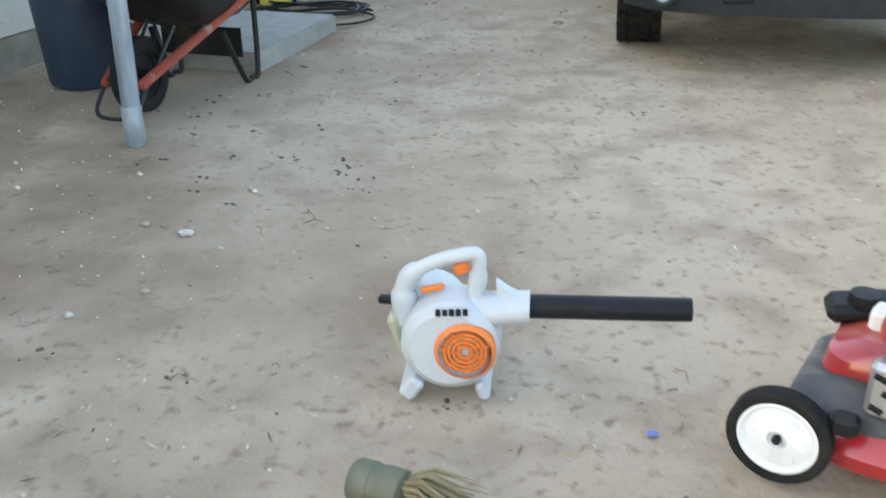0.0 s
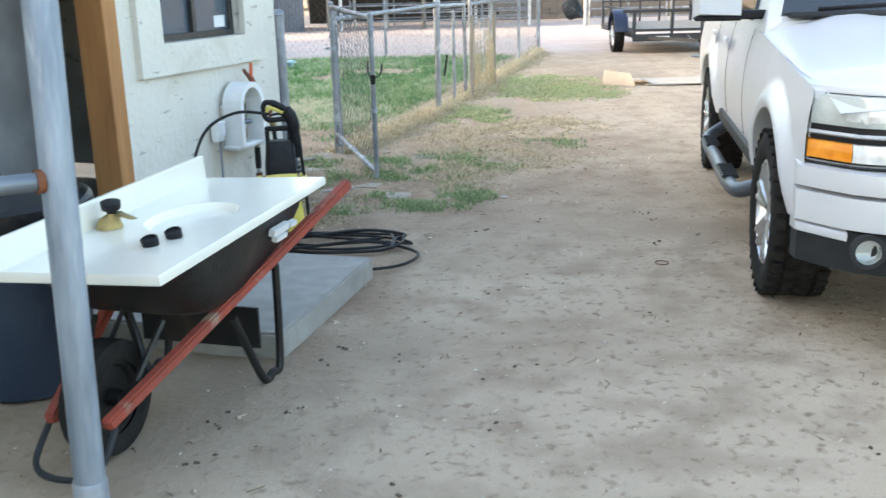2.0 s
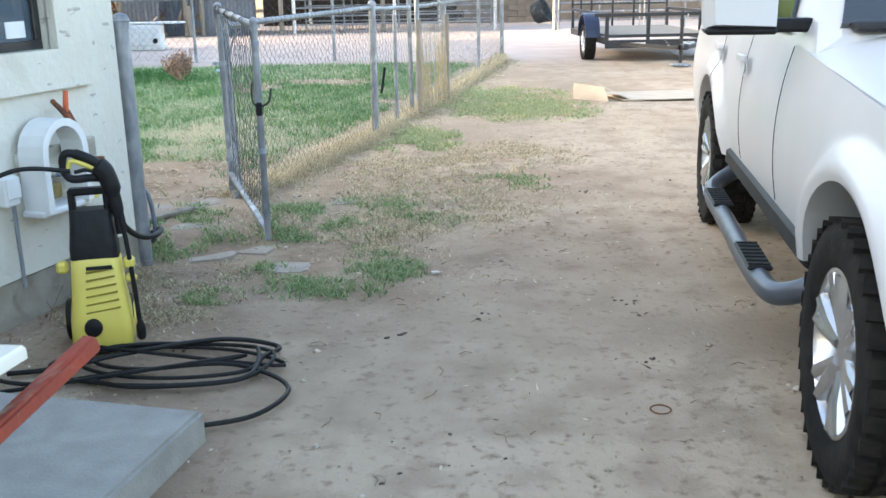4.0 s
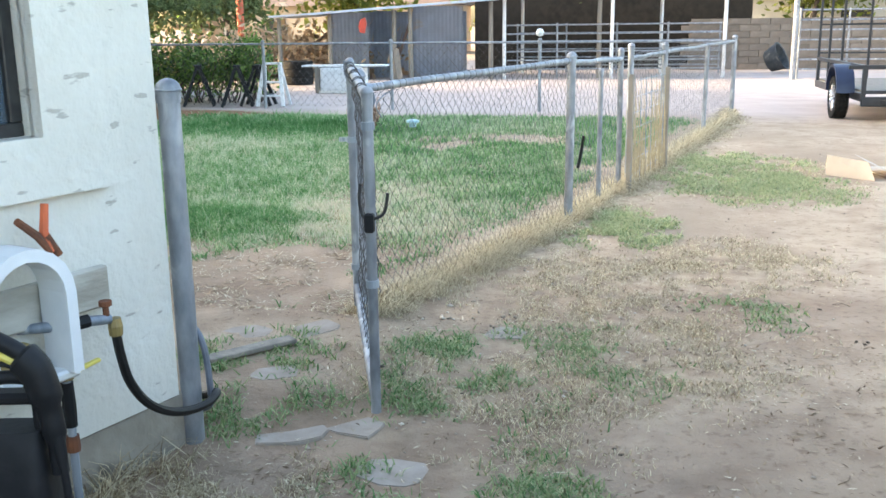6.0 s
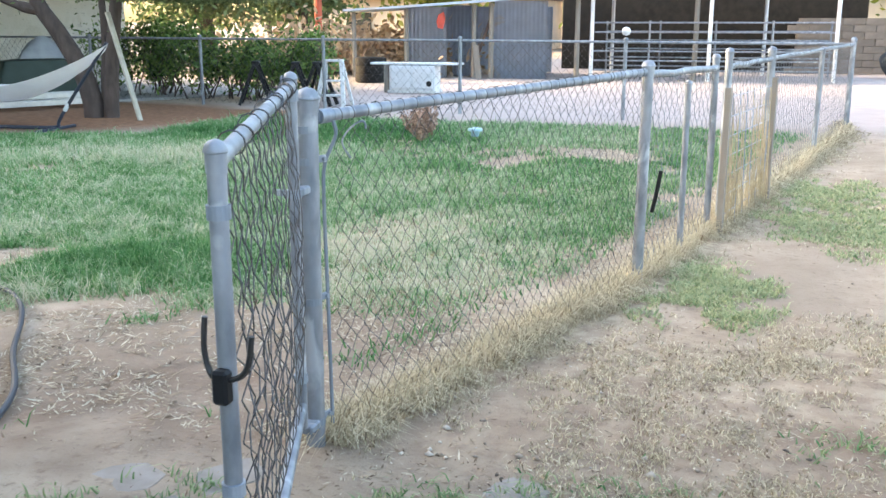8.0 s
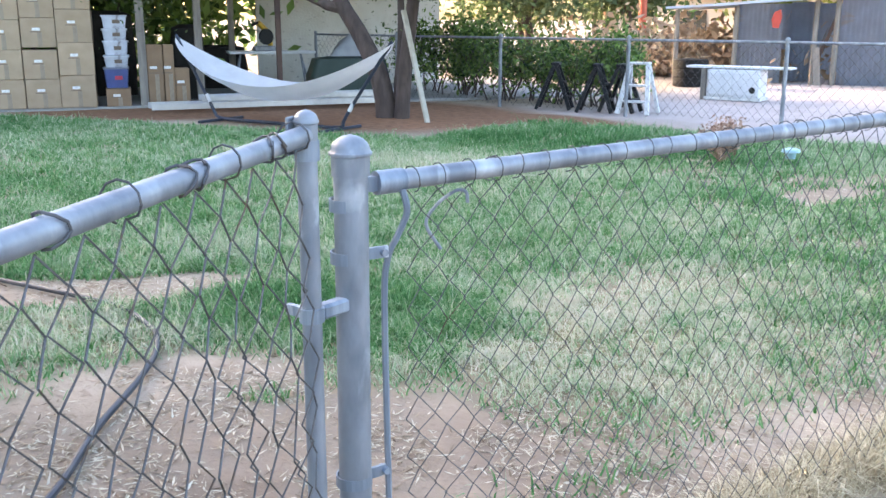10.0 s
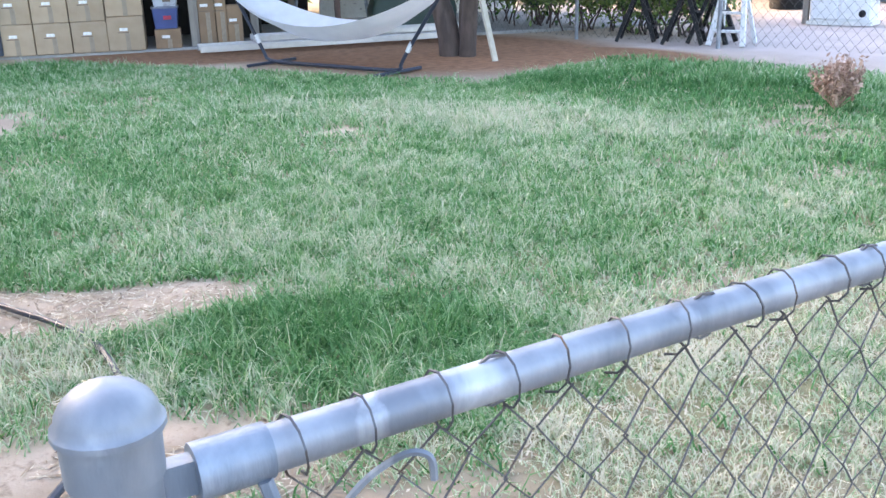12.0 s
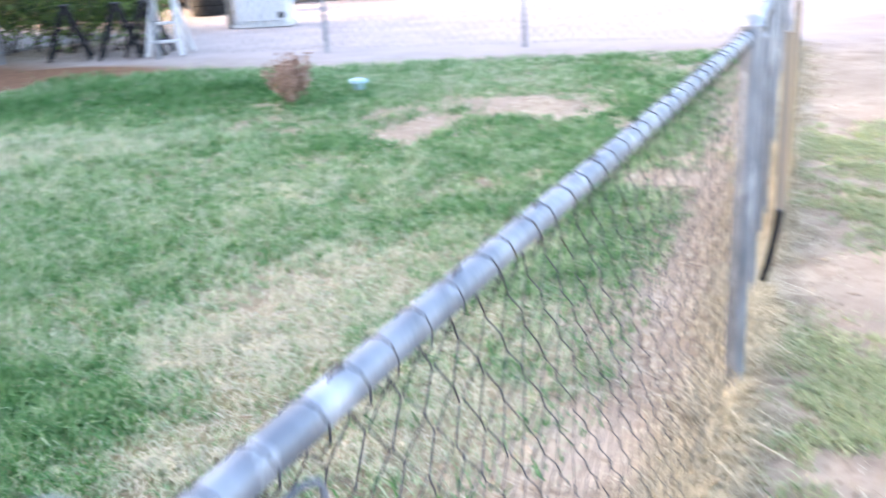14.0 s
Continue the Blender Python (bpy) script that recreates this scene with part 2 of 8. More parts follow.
def raw_mesh(name, verts, faces_n, loops, material, tint=None, parent=None):
    """Mesh from arrays: verts (n, 3), faces all of one size, optional tint for each vertex."""
    me = bpy.data.meshes.new(name)
    nf = len(loops) // faces_n
    me.vertices.add(len(verts))
    me.vertices.foreach_set("co", np.asarray(verts, np.float32).ravel())
    me.loops.add(len(loops))
    me.loops.foreach_set("vertex_index", np.asarray(loops, np.int32))
    me.polygons.add(nf)
    me.polygons.foreach_set("loop_start", np.arange(nf, dtype=np.int32) * faces_n)
    me.polygons.foreach_set("loop_total", np.full(nf, faces_n, np.int32))
    if tint is not None:
        at = me.attributes.new("tint", "FLOAT", "POINT")
        at.data.foreach_set("value", np.asarray(tint, np.float32))
    me.update(calc_edges=True)
    me.materials.append(material)
    ob = new(name, me)
    if parent is not None:
        ob.parent = parent
    return ob


rng = np.random.default_rng(7)


# ---- ground: one sheet to the horizon ----
def fbm(x, y, scale, octaves=3, seed=0.0):
    """Smooth value noise for arrays, about -1 to 1."""
    out, amp = np.zeros_like(x), 1.0
    for o in range(octaves):
        fx, fy = x * scale * 2 ** o + 17.3 * o + seed, y * scale * 2 ** o - 9.1 * o + seed * 1.7
        ix, iy = np.floor(fx), np.floor(fy)
        ux, uy = fx - ix, fy - iy
        ux, uy = ux * ux * (3 - 2 * ux), uy * uy * (3 - 2 * uy)

        def h(a, b):
            s = np.sin(a * 127.1 + b * 311.7 + seed * 3.1) * 43758.5453
            return (s - np.floor(s)) * 2 - 1
        v = (h(ix, iy) * (1 - ux) + h(ix + 1, iy) * ux) * (1 - uy) + (h(ix, iy + 1) * (1 - ux) + h(ix + 1, iy + 1) * ux) * uy
        out, amp = out + amp * v, amp * 0.5
    return out / 1.75


FENCE = [(-1.115, 11.07), (-0.33, 13.68), (0.06, 15.65), (0.42, 17.4), (1.05, 20.6), (1.40, 22.5)]


def fence_x(y):
    """The fence line's x at y."""
    return np.interp(y, [p[1] for p in FENCE], [p[0] for p in FENCE])


def blob(x, y, cx, cy, rx, ry, turn=0.0):
    c, s = math.cos(radians(turn)), math.sin(radians(turn))
    dx, dy = x - cx, y - cy
    return 1.0 - np.hypot((dx * c + dy * s) / rx, (-dx * s + dy * c) / ry)


def lawn_amount(x, y):
    """How green and thick the grass grows, 0 to 1."""
    inside = np.clip((fence_x(y) - 0.35 - x) / 0.5, 0, 1) * np.clip((y - 10.2 - 0.25 * (-x)) / 1.2, 0, 1)
    top = np.where(x < -7.6, 17.3 + (x + 15) * 0.27, 22.2)
    inside *= np.clip((top - y) / 0.6, 0, 1)
    x, y = x + 0.55 * fbm(x, y, 0.8, 3, 41.0), y + 0.40 * fbm(x, y, 0.9, 3, 43.0)
    bare = np.maximum.reduce([blob(x, y, -4.65, 12.66, 1.25, 0.52, 44) * 2.2, blob(x, y, -3.1, 11.9, 1.0, 0.5, 44), blob(x, y, -2.3, 11.7, 1.2, 0.7, 25) * 0.3, blob(x, y, -1.35, 12.3, 0.8, 0.9, 10) * 0.55,
                              np.clip(blob(x, y, -1.5, 17.2, 1.9, 2.4, 5) * 2, 0, 1) * (0.9 * fbm(x, y, 1.4, 4, 47.0)), blob(x, y, -1.5, 10.6, 1.2, 0.8) * 0.7, blob(x, y, -2.5, 11.4, 1.6, 0.75, 10) * 1.5])
    bare = np.clip(bare, 0, 1) + 0.45 * fbm(x, y, 1.3, 3, 33.0) * (bare > -0.35) + 0.12
    bare = np.where(bare > 0, bare, 0)
    v = 0.75 + 0.45 * fbm(x, y, 0.55, 3, 2.0) - 1.3 * np.clip(bare, 0, 1)
    return np.clip(inside * np.clip(v, 0, 1.2), 0, 1)


def dry_amount(x, y):
    """Straw and dry grass on the drive's edge and along the fence."""
    d = np.abs(x - fence_x(y) - 0.06)
    v = 1.2 * np.exp(-(d / 0.22) ** 2) * np.clip((y - 10.9) / 0.8, 0, 1) * np.clip((23.0 - y) / 1.0, 0, 1)
    edge = np.maximum.reduce([blob(x, y, 0.0, 11.4, 1.25, 1.8, 0) * 1.5, blob(x, y, 0.75, 12.3, 0.8, 1.3, -20), blob(x, y, 1.15, 16.4, 1.15, 2.0, 8) * 1.4, blob(x, y, -0.3, 9.9, 0.75, 0.9, 0)])
    return np.clip(np.maximum(v, np.clip(edge * 1.6, 0, 1) * (0.55 + 0.5 * fbm(x, y, 0.8, 3, 5.0))), 0, 1)


def damp_amount(x, y):
    """Darker soil beside the house, the pavers and in a few worn spots."""
    xw, yw = x + 0.35 * fbm(x, y, 1.5, 3, 51.0), y + 0.3 * fbm(x, y, 1.3, 3, 53.0)
    e = np.maximum.reduce([blob(xw, yw, -0.75, 9.2, 1.3, 1.9, -15) * 0.9, blob(xw, yw, -0.3, 11.2, 1.6, 1.4) * 0.4, blob(xw, yw, -1.75, 4.2, 0.55, 2.6, 14) * 2.0, blob(xw, yw, -1.0, 4.2, 0.9, 1.4, 14) * 0.9,
                           blob(xw, yw, -0.9, 7.4, 0.7, 1.4, 10) * 1.2, blob(xw, yw, 0.42, 3.75, 0.45, 0.3) * 1.0, blob(xw, yw, 0.35, 6.6, 0.9, 0.6) * 0.2, blob(xw, yw, 0.5, 9.6, 1.1, 1.1) * 0.35, blob(xw, yw, 0.9, 11.6, 1.1, 1.0) * 0.5, blob(xw, yw, -0.6, 8.4, 0.6, 0.6) * 0.4, blob(xw, yw, -1.9, 11.1, 1.5, 0.9) * 0.9, blob(xw, yw, -1.5, 12.2, 0.8, 0.7) * 0.5, blob(xw, yw, -0.2, 2.9, 0.5, 0.7) * 0.3])
    return np.clip(np.clip(e * 1.8, 0, 1) * (0.7 + 0.7 * fbm(x, y, 3.0, 3, 57.0)), 0, 0.75)


def weed_amount(x, y):
    """Low green weeds on the drive side."""
    e = np.maximum.reduce([blob(x, y, -0.25, 9.32, 0.50, 0.48) * 1.3, blob(x, y, -0.45, 10.25, 0.40, 0.8, 10), blob(x, y, 1.1, 16.3, 1.15, 1.9, 8) * 0.8, blob(x, y, -0.05, 10.6, 0.6, 0.8) * 0.35,
                           blob(x, y, 0.05, 13.6, 0.5, 0.9), blob(x, y, 0.8, 11.5, 0.4, 0.4) * 0.4, blob(x, y, -0.78, 8.95, 0.16, 0.14) * 2, blob(x, y, -1.05, 9.75, 0.35, 0.3), blob(x, y, -1.35, 10.3, 0.4, 0.35)])
    return np.clip(np.clip(e * 1.8, 0, 1) * (0.75 + np.where(y > 12.6, 0.25, 0.7) * fbm(x, y, 1.6, 2, 8.0)), 0, 1)


def steps(fine0, fine1, d, reach):
    a = list(np.arange(fine0, fine1, d))
    k, v = d, fine1
    while v < reach:
        a.append(v)
        k *= 1.35
        v += k
    k, v = d, fine0 - d
    lo = []
    while v > -reach:
        lo.append(v)
        k *= 1.35
        v -= k
    return np.array(lo[::-1] + a)


def relief(x, y):
    near = np.exp(-(np.clip(np.hypot(x, y - 12) - 24, 0, None) / 12) ** 2)
    rise = np.clip(blob(x, y, -1.5, 10.35, 1.15, 0.95) * 1.8, 0, 1)
    return 0.085 * rise * rise * (3 - 2 * rise) + near * (0.012 * fbm(x, y, 0.9, 3, 1.0) + 0.005 * fbm(x, y, 5.0, 2, 3.0) * (x > -3)) - 0.012


gx, gy = steps(-15.0, 6.0, 0.09, 1500.0), steps(0.5, 25.0, 0.09, 1500.0)
GX, GY = np.meshgrid(gx, gy)
GZ = relief(GX, GY)
nx, ny = len(gx), len(gy)
idx = np.arange(nx * ny).reshape(ny, nx)
quads = np.stack([idx[:-1, :-1], idx[:-1, 1:], idx[1:, 1:], idx[1:, :-1]], -1).reshape(-1)


def ground_material():
    m = bpy.data.materials.new("dirt_and_turf")
    m.use_nodes = True
    nt = m.node_tree
    b = nt.nodes["Principled BSDF"]
    b.inputs["Roughness"].default_value, b.inputs["Specular IOR Level"].default_value = 0.95, 0.15
    co = nt.nodes.new("ShaderNodeTexCoord")

    def noise_at(sc, lo, hi, detail=6.0, dist=0.0, stretch=None):
        n = nt.nodes.new("ShaderNodeTexNoise")
        n.inputs["Scale"].default_value, n.inputs["Detail"].default_value, n.inputs["Distortion"].default_value = sc, detail, dist
        src = co.outputs["Object"]
        if stretch:
            mp = nt.nodes.new("ShaderNodeMapping")
            mp.inputs["Scale"].default_value = stretch
            nt.links.new(src, mp.inputs[0])
            src = mp.outputs[0]
        nt.links.new(src, n.inputs["Vector"])
        r = nt.nodes.new("ShaderNodeMapRange")
        r.inputs["From Min"].default_value, r.inputs["From Max"].default_value = lo, hi
        nt.links.new(n.outputs["Fac"], r.inputs[0])
        return r.outputs[0]

    def mix(fac, a, bb):
        x = nt.nodes.new("ShaderNodeMix")
        x.data_type = "RGBA"
        for sock, v in ((x.inputs["Factor"], fac), (x.inputs["A"], a), (x.inputs["B"], bb)):
            if hasattr(v, "node"):
                nt.links.new(v, sock)
            else:
                sock.default_value = v
        return x.outputs["Result"]

    def attr(name):
        a = nt.nodes.new("ShaderNodeAttribute")
        a.attribute_name = name
        return a.outputs["Fac"]

    col = mix(noise_at(0.6, 0.35, 0.68), rgb((0.485, 0.388, 0.293)), rgb((0.403, 0.312, 0.228)))
    col = mix(noise_at(3.5, 0.46, 0.78, 8), col, rgb((0.27, 0.20, 0.145)))
    col = mix(noise_at(22.0, 0.56, 0.72, 6), col, rgb((0.25, 0.185, 0.135)))
    col = mix(noise_at(60.0, 0.66, 0.74, 3), col, rgb((0.47, 0.40, 0.32)))
    col = mix(noise_at(0.33, 0.50, 0.62, 5, 0.6), col, rgb((0.32, 0.245, 0.18)))
    col = mix(noise_at(120.0, 0.64, 0.78, 2), col, rgb((0.27, 0.205, 0.15)))
    lawn = mix(noise_at(6.0, 0.35, 0.7), rgb((0.10, 0.15, 0.035)), rgb((0.22, 0.20, 0.09)))
    col = mix(attr("lawn"), col, lawn)
    # the ground turns paler past the far end of the yard
    col = mix(attr("sand"), col, mix(noise_at(1.6, 0.35, 0.7), rgb((0.51, 0.43, 0.395)), rgb((0.43, 0.36, 0.325))))
    dry = mix(noise_at(9.0, 0.42, 0.58, 8), rgb((0.54, 0.43, 0.29)), rgb((0.27, 0.195, 0.13)))
    col = mix(attr("dry"), col, dry)
    col = mix(attr("damp"), col, mix(noise_at(5.0, 0.35, 0.65), rgb((0.27, 0.185, 0.13)), rgb((0.19, 0.13, 0.09))))
    col = mix(attr("mulch"), col, mix(noise_at(9.0, 0.3, 0.7), rgb((0.30, 0.16, 0.09)), rgb((0.18, 0.095, 0.055))))
    nt.links.new(col, b.inputs["Base Color"])
    n = nt.nodes.new("ShaderNodeTexNoise")
    n.inputs["Scale"].default_value, n.inputs["Detail"].default_value = 22.0, 10.0
    n.inputs["Roughness"].default_value = 0.65
    nt.links.new(co.outputs["Object"], n.inputs["Vector"])
    bp = nt.nodes.new("ShaderNodeBump")
    bp.inputs["Strength"].default_value, bp.inputs["Distance"].default_value = 0.75, 0.02
    nt.links.new(n.outputs["Fac"], bp.inputs["Height"])
    nt.links.new(bp.outputs[0], b.inputs["Normal"])
    return m


ground = raw_mesh("ground", np.stack([GX, GY, GZ], -1).reshape(-1, 3), 4, quads, ground_material())
tagged(ground, "pale brown packed dirt drive running into a patchy lawn", "ground", kind="structure")
for key, arr in (("lawn", lawn_amount(GX, GY) * 0.9), ("damp", damp_amount(GX, GY)), ("sand", np.clip((GY - 21.5) / 2.0 + 0.3 * fbm(GX, GY, 0.3, 2, 61.0), 0, 1) * np.clip((GX + 9.5) / 2.0, 0, 1)), ("dry", dry_amount(GX, GY) * 0.65),
                 ("mulch", np.clip(np.maximum.reduce([blob(GX, GY, -10.6, 21.2, 3.6, 2.7), blob(GX, GY, -13.5, 19.2, 2.6, 1.8, 40), blob(GX, GY, -7.9, 22.0, 2.0, 1.0)]) * 4, 0, 1))):
    at = ground.data.attributes.new(key, "FLOAT", "POINT")
    at.data.foreach_set("value", arr.astype(np.float32).ravel())
for p in ground.data.polygons:
    p.use_smooth = True


# ---- the house beside the drive ----
HOUSE = pose(-1.29, 9.46, 0, 0, 0, -17)      # local -y runs along the wall towards the start, +x faces the drive
S_WIN0, S_WIN1, Z_WIN0, Z_WIN1 = 0.47, 1.36, 1.16, 2.0
S_DOOR0, S_DOOR1, Z_DOOR = 1.73, 2.68, 2.05
WALL_H, WALL_T, WALL_LEN, Z0 = 2.75, 0.16, 11.0, 0.2


def wall_piece(s0, s1, z0, z1, x0=-WALL_T, x1=0.0):
    return B(((x0 + x1) / 2, -(s0 + s1) / 2, (z0 + z1) / 2), (x1 - x0, s1 - s0, z1 - z0))


house = thing("house", HOUSE, "low white stuccoed house on a concrete footing beside the drive", "house")
for s0, s1, z0, z1 in ((0, S_WIN0, Z0, WALL_H), (S_WIN0, S_WIN1, Z0, Z_WIN0), (S_WIN0, S_WIN1, Z_WIN1, WALL_H), (S_WIN1, S_DOOR0, Z0, WALL_H),
                       (S_DOOR0, S_DOOR1, Z_DOOR, WALL_H), (S_DOOR1, WALL_LEN, Z0, WALL_H)):
    part("wall", B((-WALL_T / 2, -(s0 + s1) / 2, (z0 + z1) / 2), (WALL_T, s1 - s0, z1 - z0)), STUCCO, house)
part("wall", B((-2.6, -WALL_T / 2, (Z0 + WALL_H) / 2), (4.88, WALL_T, WALL_H - Z0)), STUCCO, house)
part("wall", B((-5.0, -WALL_LEN / 2, (Z0 + WALL_H) / 2), (WALL_T, WALL_LEN - 2 * WALL_T - 0.02, WALL_H - Z0)), STUCCO, house)
part("wall", B((-2.6, -WALL_LEN + WALL_T / 2, (Z0 + WALL_H) / 2), (4.88, WALL_T, WALL_H - Z0)), STUCCO, house)

bm = bmesh.new()
box(bm, (-WALL_T / 2 - 0.012, -0.9, Z0 / 2 - 0.1), (WALL_T, 1.9 - 0.02, Z0 + 0.2 - 0.002), bevel=0.01)
box(bm, (-WALL_T / 2 - 0.012, -(S_DOOR0 + WALL_LEN) / 2, Z0 / 2 - 0.1), (WALL_T, WALL_LEN - S_DOOR0 - 0.02, Z0 + 0.2 - 0.002), bevel=0.01)
part("footing", bm, STEM, house, "chipped grey concrete footing")
roof = B((-2.5, -WALL_LEN / 2, WALL_H + 0.1), (5.3, WALL_LEN + 0.3, 0.2), bevel=0.02)
part("roof", roof, mat("brown_roofing", (0.16, 0.12, 0.10), scale=5.0, rough=0.9), house, "flat brown roof edge")
part("floor", B((-2.6, -WALL_LEN / 2, 0.05), (4.7, WALL_LEN - 0.4, 0.1)), CONCRETE, house)
part("ceiling", B((-2.6, -WALL_LEN / 2, WALL_H - 0.05), (4.7, WALL_LEN - 0.4, 0.08)), INTERIOR, house)
# raised band of stucco round the window
for s0, s1, z0, z1 in ((0.23, 1.58, 0.985, Z_WIN0), (0.23, S_WIN0, Z_WIN0, 2.15), (S_WIN1, 1.58, Z_WIN0, 2.15), (S_WIN0, S_WIN1, Z_WIN1, 2.15)):
    part("window_surround", B((0.012, -(s0 + s1) / 2, (z0 + z1) / 2), (0.055, s1 - s0, z1 - z0)), STUCCO, house, "raised white stucco band round the window")
win = new("window")
win.parent = house
win.matrix_local = pose(-0.07, -(S_WIN0 + S_WIN1) / 2, (Z_WIN0 + Z_WIN1) / 2)
ww, wh = S_WIN1 - S_WIN0, Z_WIN1 - Z_WIN0
bm = bmesh.new()
for c, s in (((0, 0, -wh / 2 + 0.02), (0.06, ww, 0.04)), ((0, 0, wh / 2 - 0.02), (0.06, ww, 0.04)), ((0, -ww / 2 + 0.02, 0), (0.058, 0.04, wh - 0.08)),
             ((0, ww / 2 - 0.02, 0), (0.058, 0.04, wh - 0.08)), ((0.005, 0, 0), (0.05, 0.035, wh - 0.08))):
    box(bm, c, s, bevel=0.004)
part("window_frame", bm, FRAME_DARK, win, "dark bronze sliding window frame")
for yy in (-0.2, 0.21):
    part("pane", B((-0.005 if yy < 0 else 0.008, yy, 0), (0.006, ww / 2 - 0.05, wh - 0.08)), GLASS, win)
part("sticker", B((0.013, 0.30, -wh / 2 + 0.09), (0.002, 0.12, 0.07)), WHITE_PAINT, win, "white paper sticker on the glass")
# doorway: orange lumber jambs, dark room behind
dm = (S_DOOR0 + S_DOOR1) / 2
part("jamb", B((-0.05, -S_DOOR0 - 0.065, (Z_DOOR + 0.1) / 2), (0.17, 0.11, Z_DOOR - 0.1), bevel=0.004), WOOD_RAW, house, "bare orange lumber door jamb")
part("jamb", B((-0.10, -S_DOOR1 + 0.03, (Z_DOOR + 0.1) / 2), (0.16, 0.06, Z_DOOR - 0.1), bevel=0.004), WOOD_BROWN, house)
part("lintel", B((-0.08, -dm, Z_DOOR - 0.03), (0.18, S_DOOR1 - S_DOOR0, 0.06), bevel=0.004), WOOD_RAW, house)
part("threshold", B((-0.06, -dm, 0.115), (0.2, S_DOOR1 - S_DOOR0 - 0.18, 0.03), bevel=0.006), CONCRETE, house)
part("stud", B((-0.30, -2.50, 1.2), (0.09, 0.09, 2.3), bevel=0.003), WOOD_RAW, house, "bare lumber stud inside the doorway")
part("inner_wall", B((-0.62, -2.05, 1.3), (0.08, 0.9, 2.4)), INTERIOR, house)
part("inner_wall", B((-1.6, -2.9, 1.3), (0.08, 2.4, 2.4)), INTERIOR, house)
part("handrail", T([(-0.56, -1.95, 1.75), (-0.5, -2.6, 1.15)], 0.018), FRAME_DARK, house, "black sloping rail inside the doorway")
step_bm = S([(0.0, -3.07), (1.475, -3.07), (1.465, -1.94), (0.0, -1.94)], 0.16, pose(0, 0, -0.06), bevel=0.012)
doorstep = finish("doorstep", step_bm, CONCRETE)
doorstep.matrix_world = pose(-1.42, 9.72, 0, 0, 0, -14)
tagged(doorstep, "low grey concrete doorstep slab in front of the open doorway", "doorstep", kind="structure")

# ---- chain-link fence beside the drive ----
GROUND_SINK = -0.04


def post_profile(r, h, cap=True):
    prof = [(0.0, GROUND_SINK), (r, GROUND_SINK), (r, h - 0.05)]
    if cap:
        prof += [(r * 1.10, h - 0.052), (r * 1.12, h - 0.014), (r * 1.25, h - 0.012), (r * 1.25, h - 0.007), (r * 1.15, h - 0.004)]
        prof += [(r * 1.16 * math.cos(radians(a)), h - 0.006 + r * 0.95 * math.sin(radians(a))) for a in (15, 32, 50, 68, 82)]
    prof += [(0.0, prof[-1][1] + (0.002 if cap else 0.05))]
    return prof


def band(bm, r, z, wide=0.022, ear=None):
    """A clamp round a post, with a bolt ear to one side (degrees)."""
    lathe(bm, [(r + 0.001, z - wide / 2), (r + 0.004, z - wide / 2), (r + 0.004, z + wide / 2), (r + 0.001, z + wide / 2)], 20)
    if ear is not None:
        c, s = math.cos(radians(ear)), math.sin(radians(ear))
        box(bm, (c * (r + 0.025), s * (r + 0.025), z), (0.055, 0.007, wide), (0, 0, ear))
        lathe(bm, [(0, -0.014), (0.008, -0.014), (0.008, 0.014), (0, 0.014)], 6, pose(c * (r + 0.04), s * (r + 0.04), z, 90, 0, ear))


def mesh_net(p, q, z0, z1, cell=0.085, r=0.0026, sag=0.0, twist=True, seed=1, z1b=None, hook=2):
    """Chain-link net between two plan points: each wire zigzags between neighbours, hooked over the rail."""
    rr = random.Random(seed)
    p, q = Vector((p[0], p[1], 0)), Vector((q[0], q[1], 0))
    d = q - p
    ln = d.length
    d.normalize()
    side = Vector((-d.y, d.x, 0))
    n = max(2, int(2 * ln / cell))
    step, half = ln / n, cell * 0.55
    rows = max(2, int((z1 - z0) / half))
    bm = bmesh.new()
    for i in range(n):
        pts = []
        hz = (z1 + ((z1 if z1b is None else z1b) - z1) * i / n - z0) / rows
        for k in range(rows + 1):
            a = i + ((k + i) % 2)
            wob = rr.uniform(-1, 1) * 0.004
            off = side * (0.004 if k % 2 else -0.004)
            pts.append(p + d * (a * step + wob) + off + side * sag * math.sin(math.pi * k / rows) * rr.uniform(0.6, 1.2) + Vector((0, 0, z0 + k * hz)))
        if twist and i % hook == 0:
            top = pts[-1]
            lean = d * (step * rr.uniform(-2.0, 2.0))
            w = rr.uniform(0.8, 1.3)
            c = top + Vector((0, 0, 0.027))
            pts += [c + lean * 0.55 * w * j / 9 + (side * math.cos(radians(a)) + Vector((0, 0, math.sin(radians(a))))) * (0.0235 + 0.004 * w) for j, a in enumerate(range(-45, 271, 35))]
        tube(bm, pts, r, 4, cap=False)
    return bm


FENCE_GROUP = "chain-link fence posts beside the drive"
fence = thing("chain_link_fence", pose(0, 0, 0), "grey galvanised chain-link fence with a bent pipe top rail", "fence")
POST_DEF = [((-1.125, 11.07), 0.034, 1.235), ((-0.33, 13.68), 0.032, 1.24), ((-0.16, 14.5), 0.020, 1.10), ((-0.03, 15.2), 0.024, 1.24), ((0.04, 15.5), 0.027, 1.27),
            ((0.34, 17.1), 0.032, 1.24), ((0.88, 19.9), 0.028, 1.18), ((1.42, 22.7), 0.036, 1.24)]
for (px, py), r, h in POST_DEF:
    part("post", L(post_profile(r, h), 20, pose(px, py, 0, 0, random.uniform(-0.6, 0.6), 0)), GALV, fence, smooth=True)
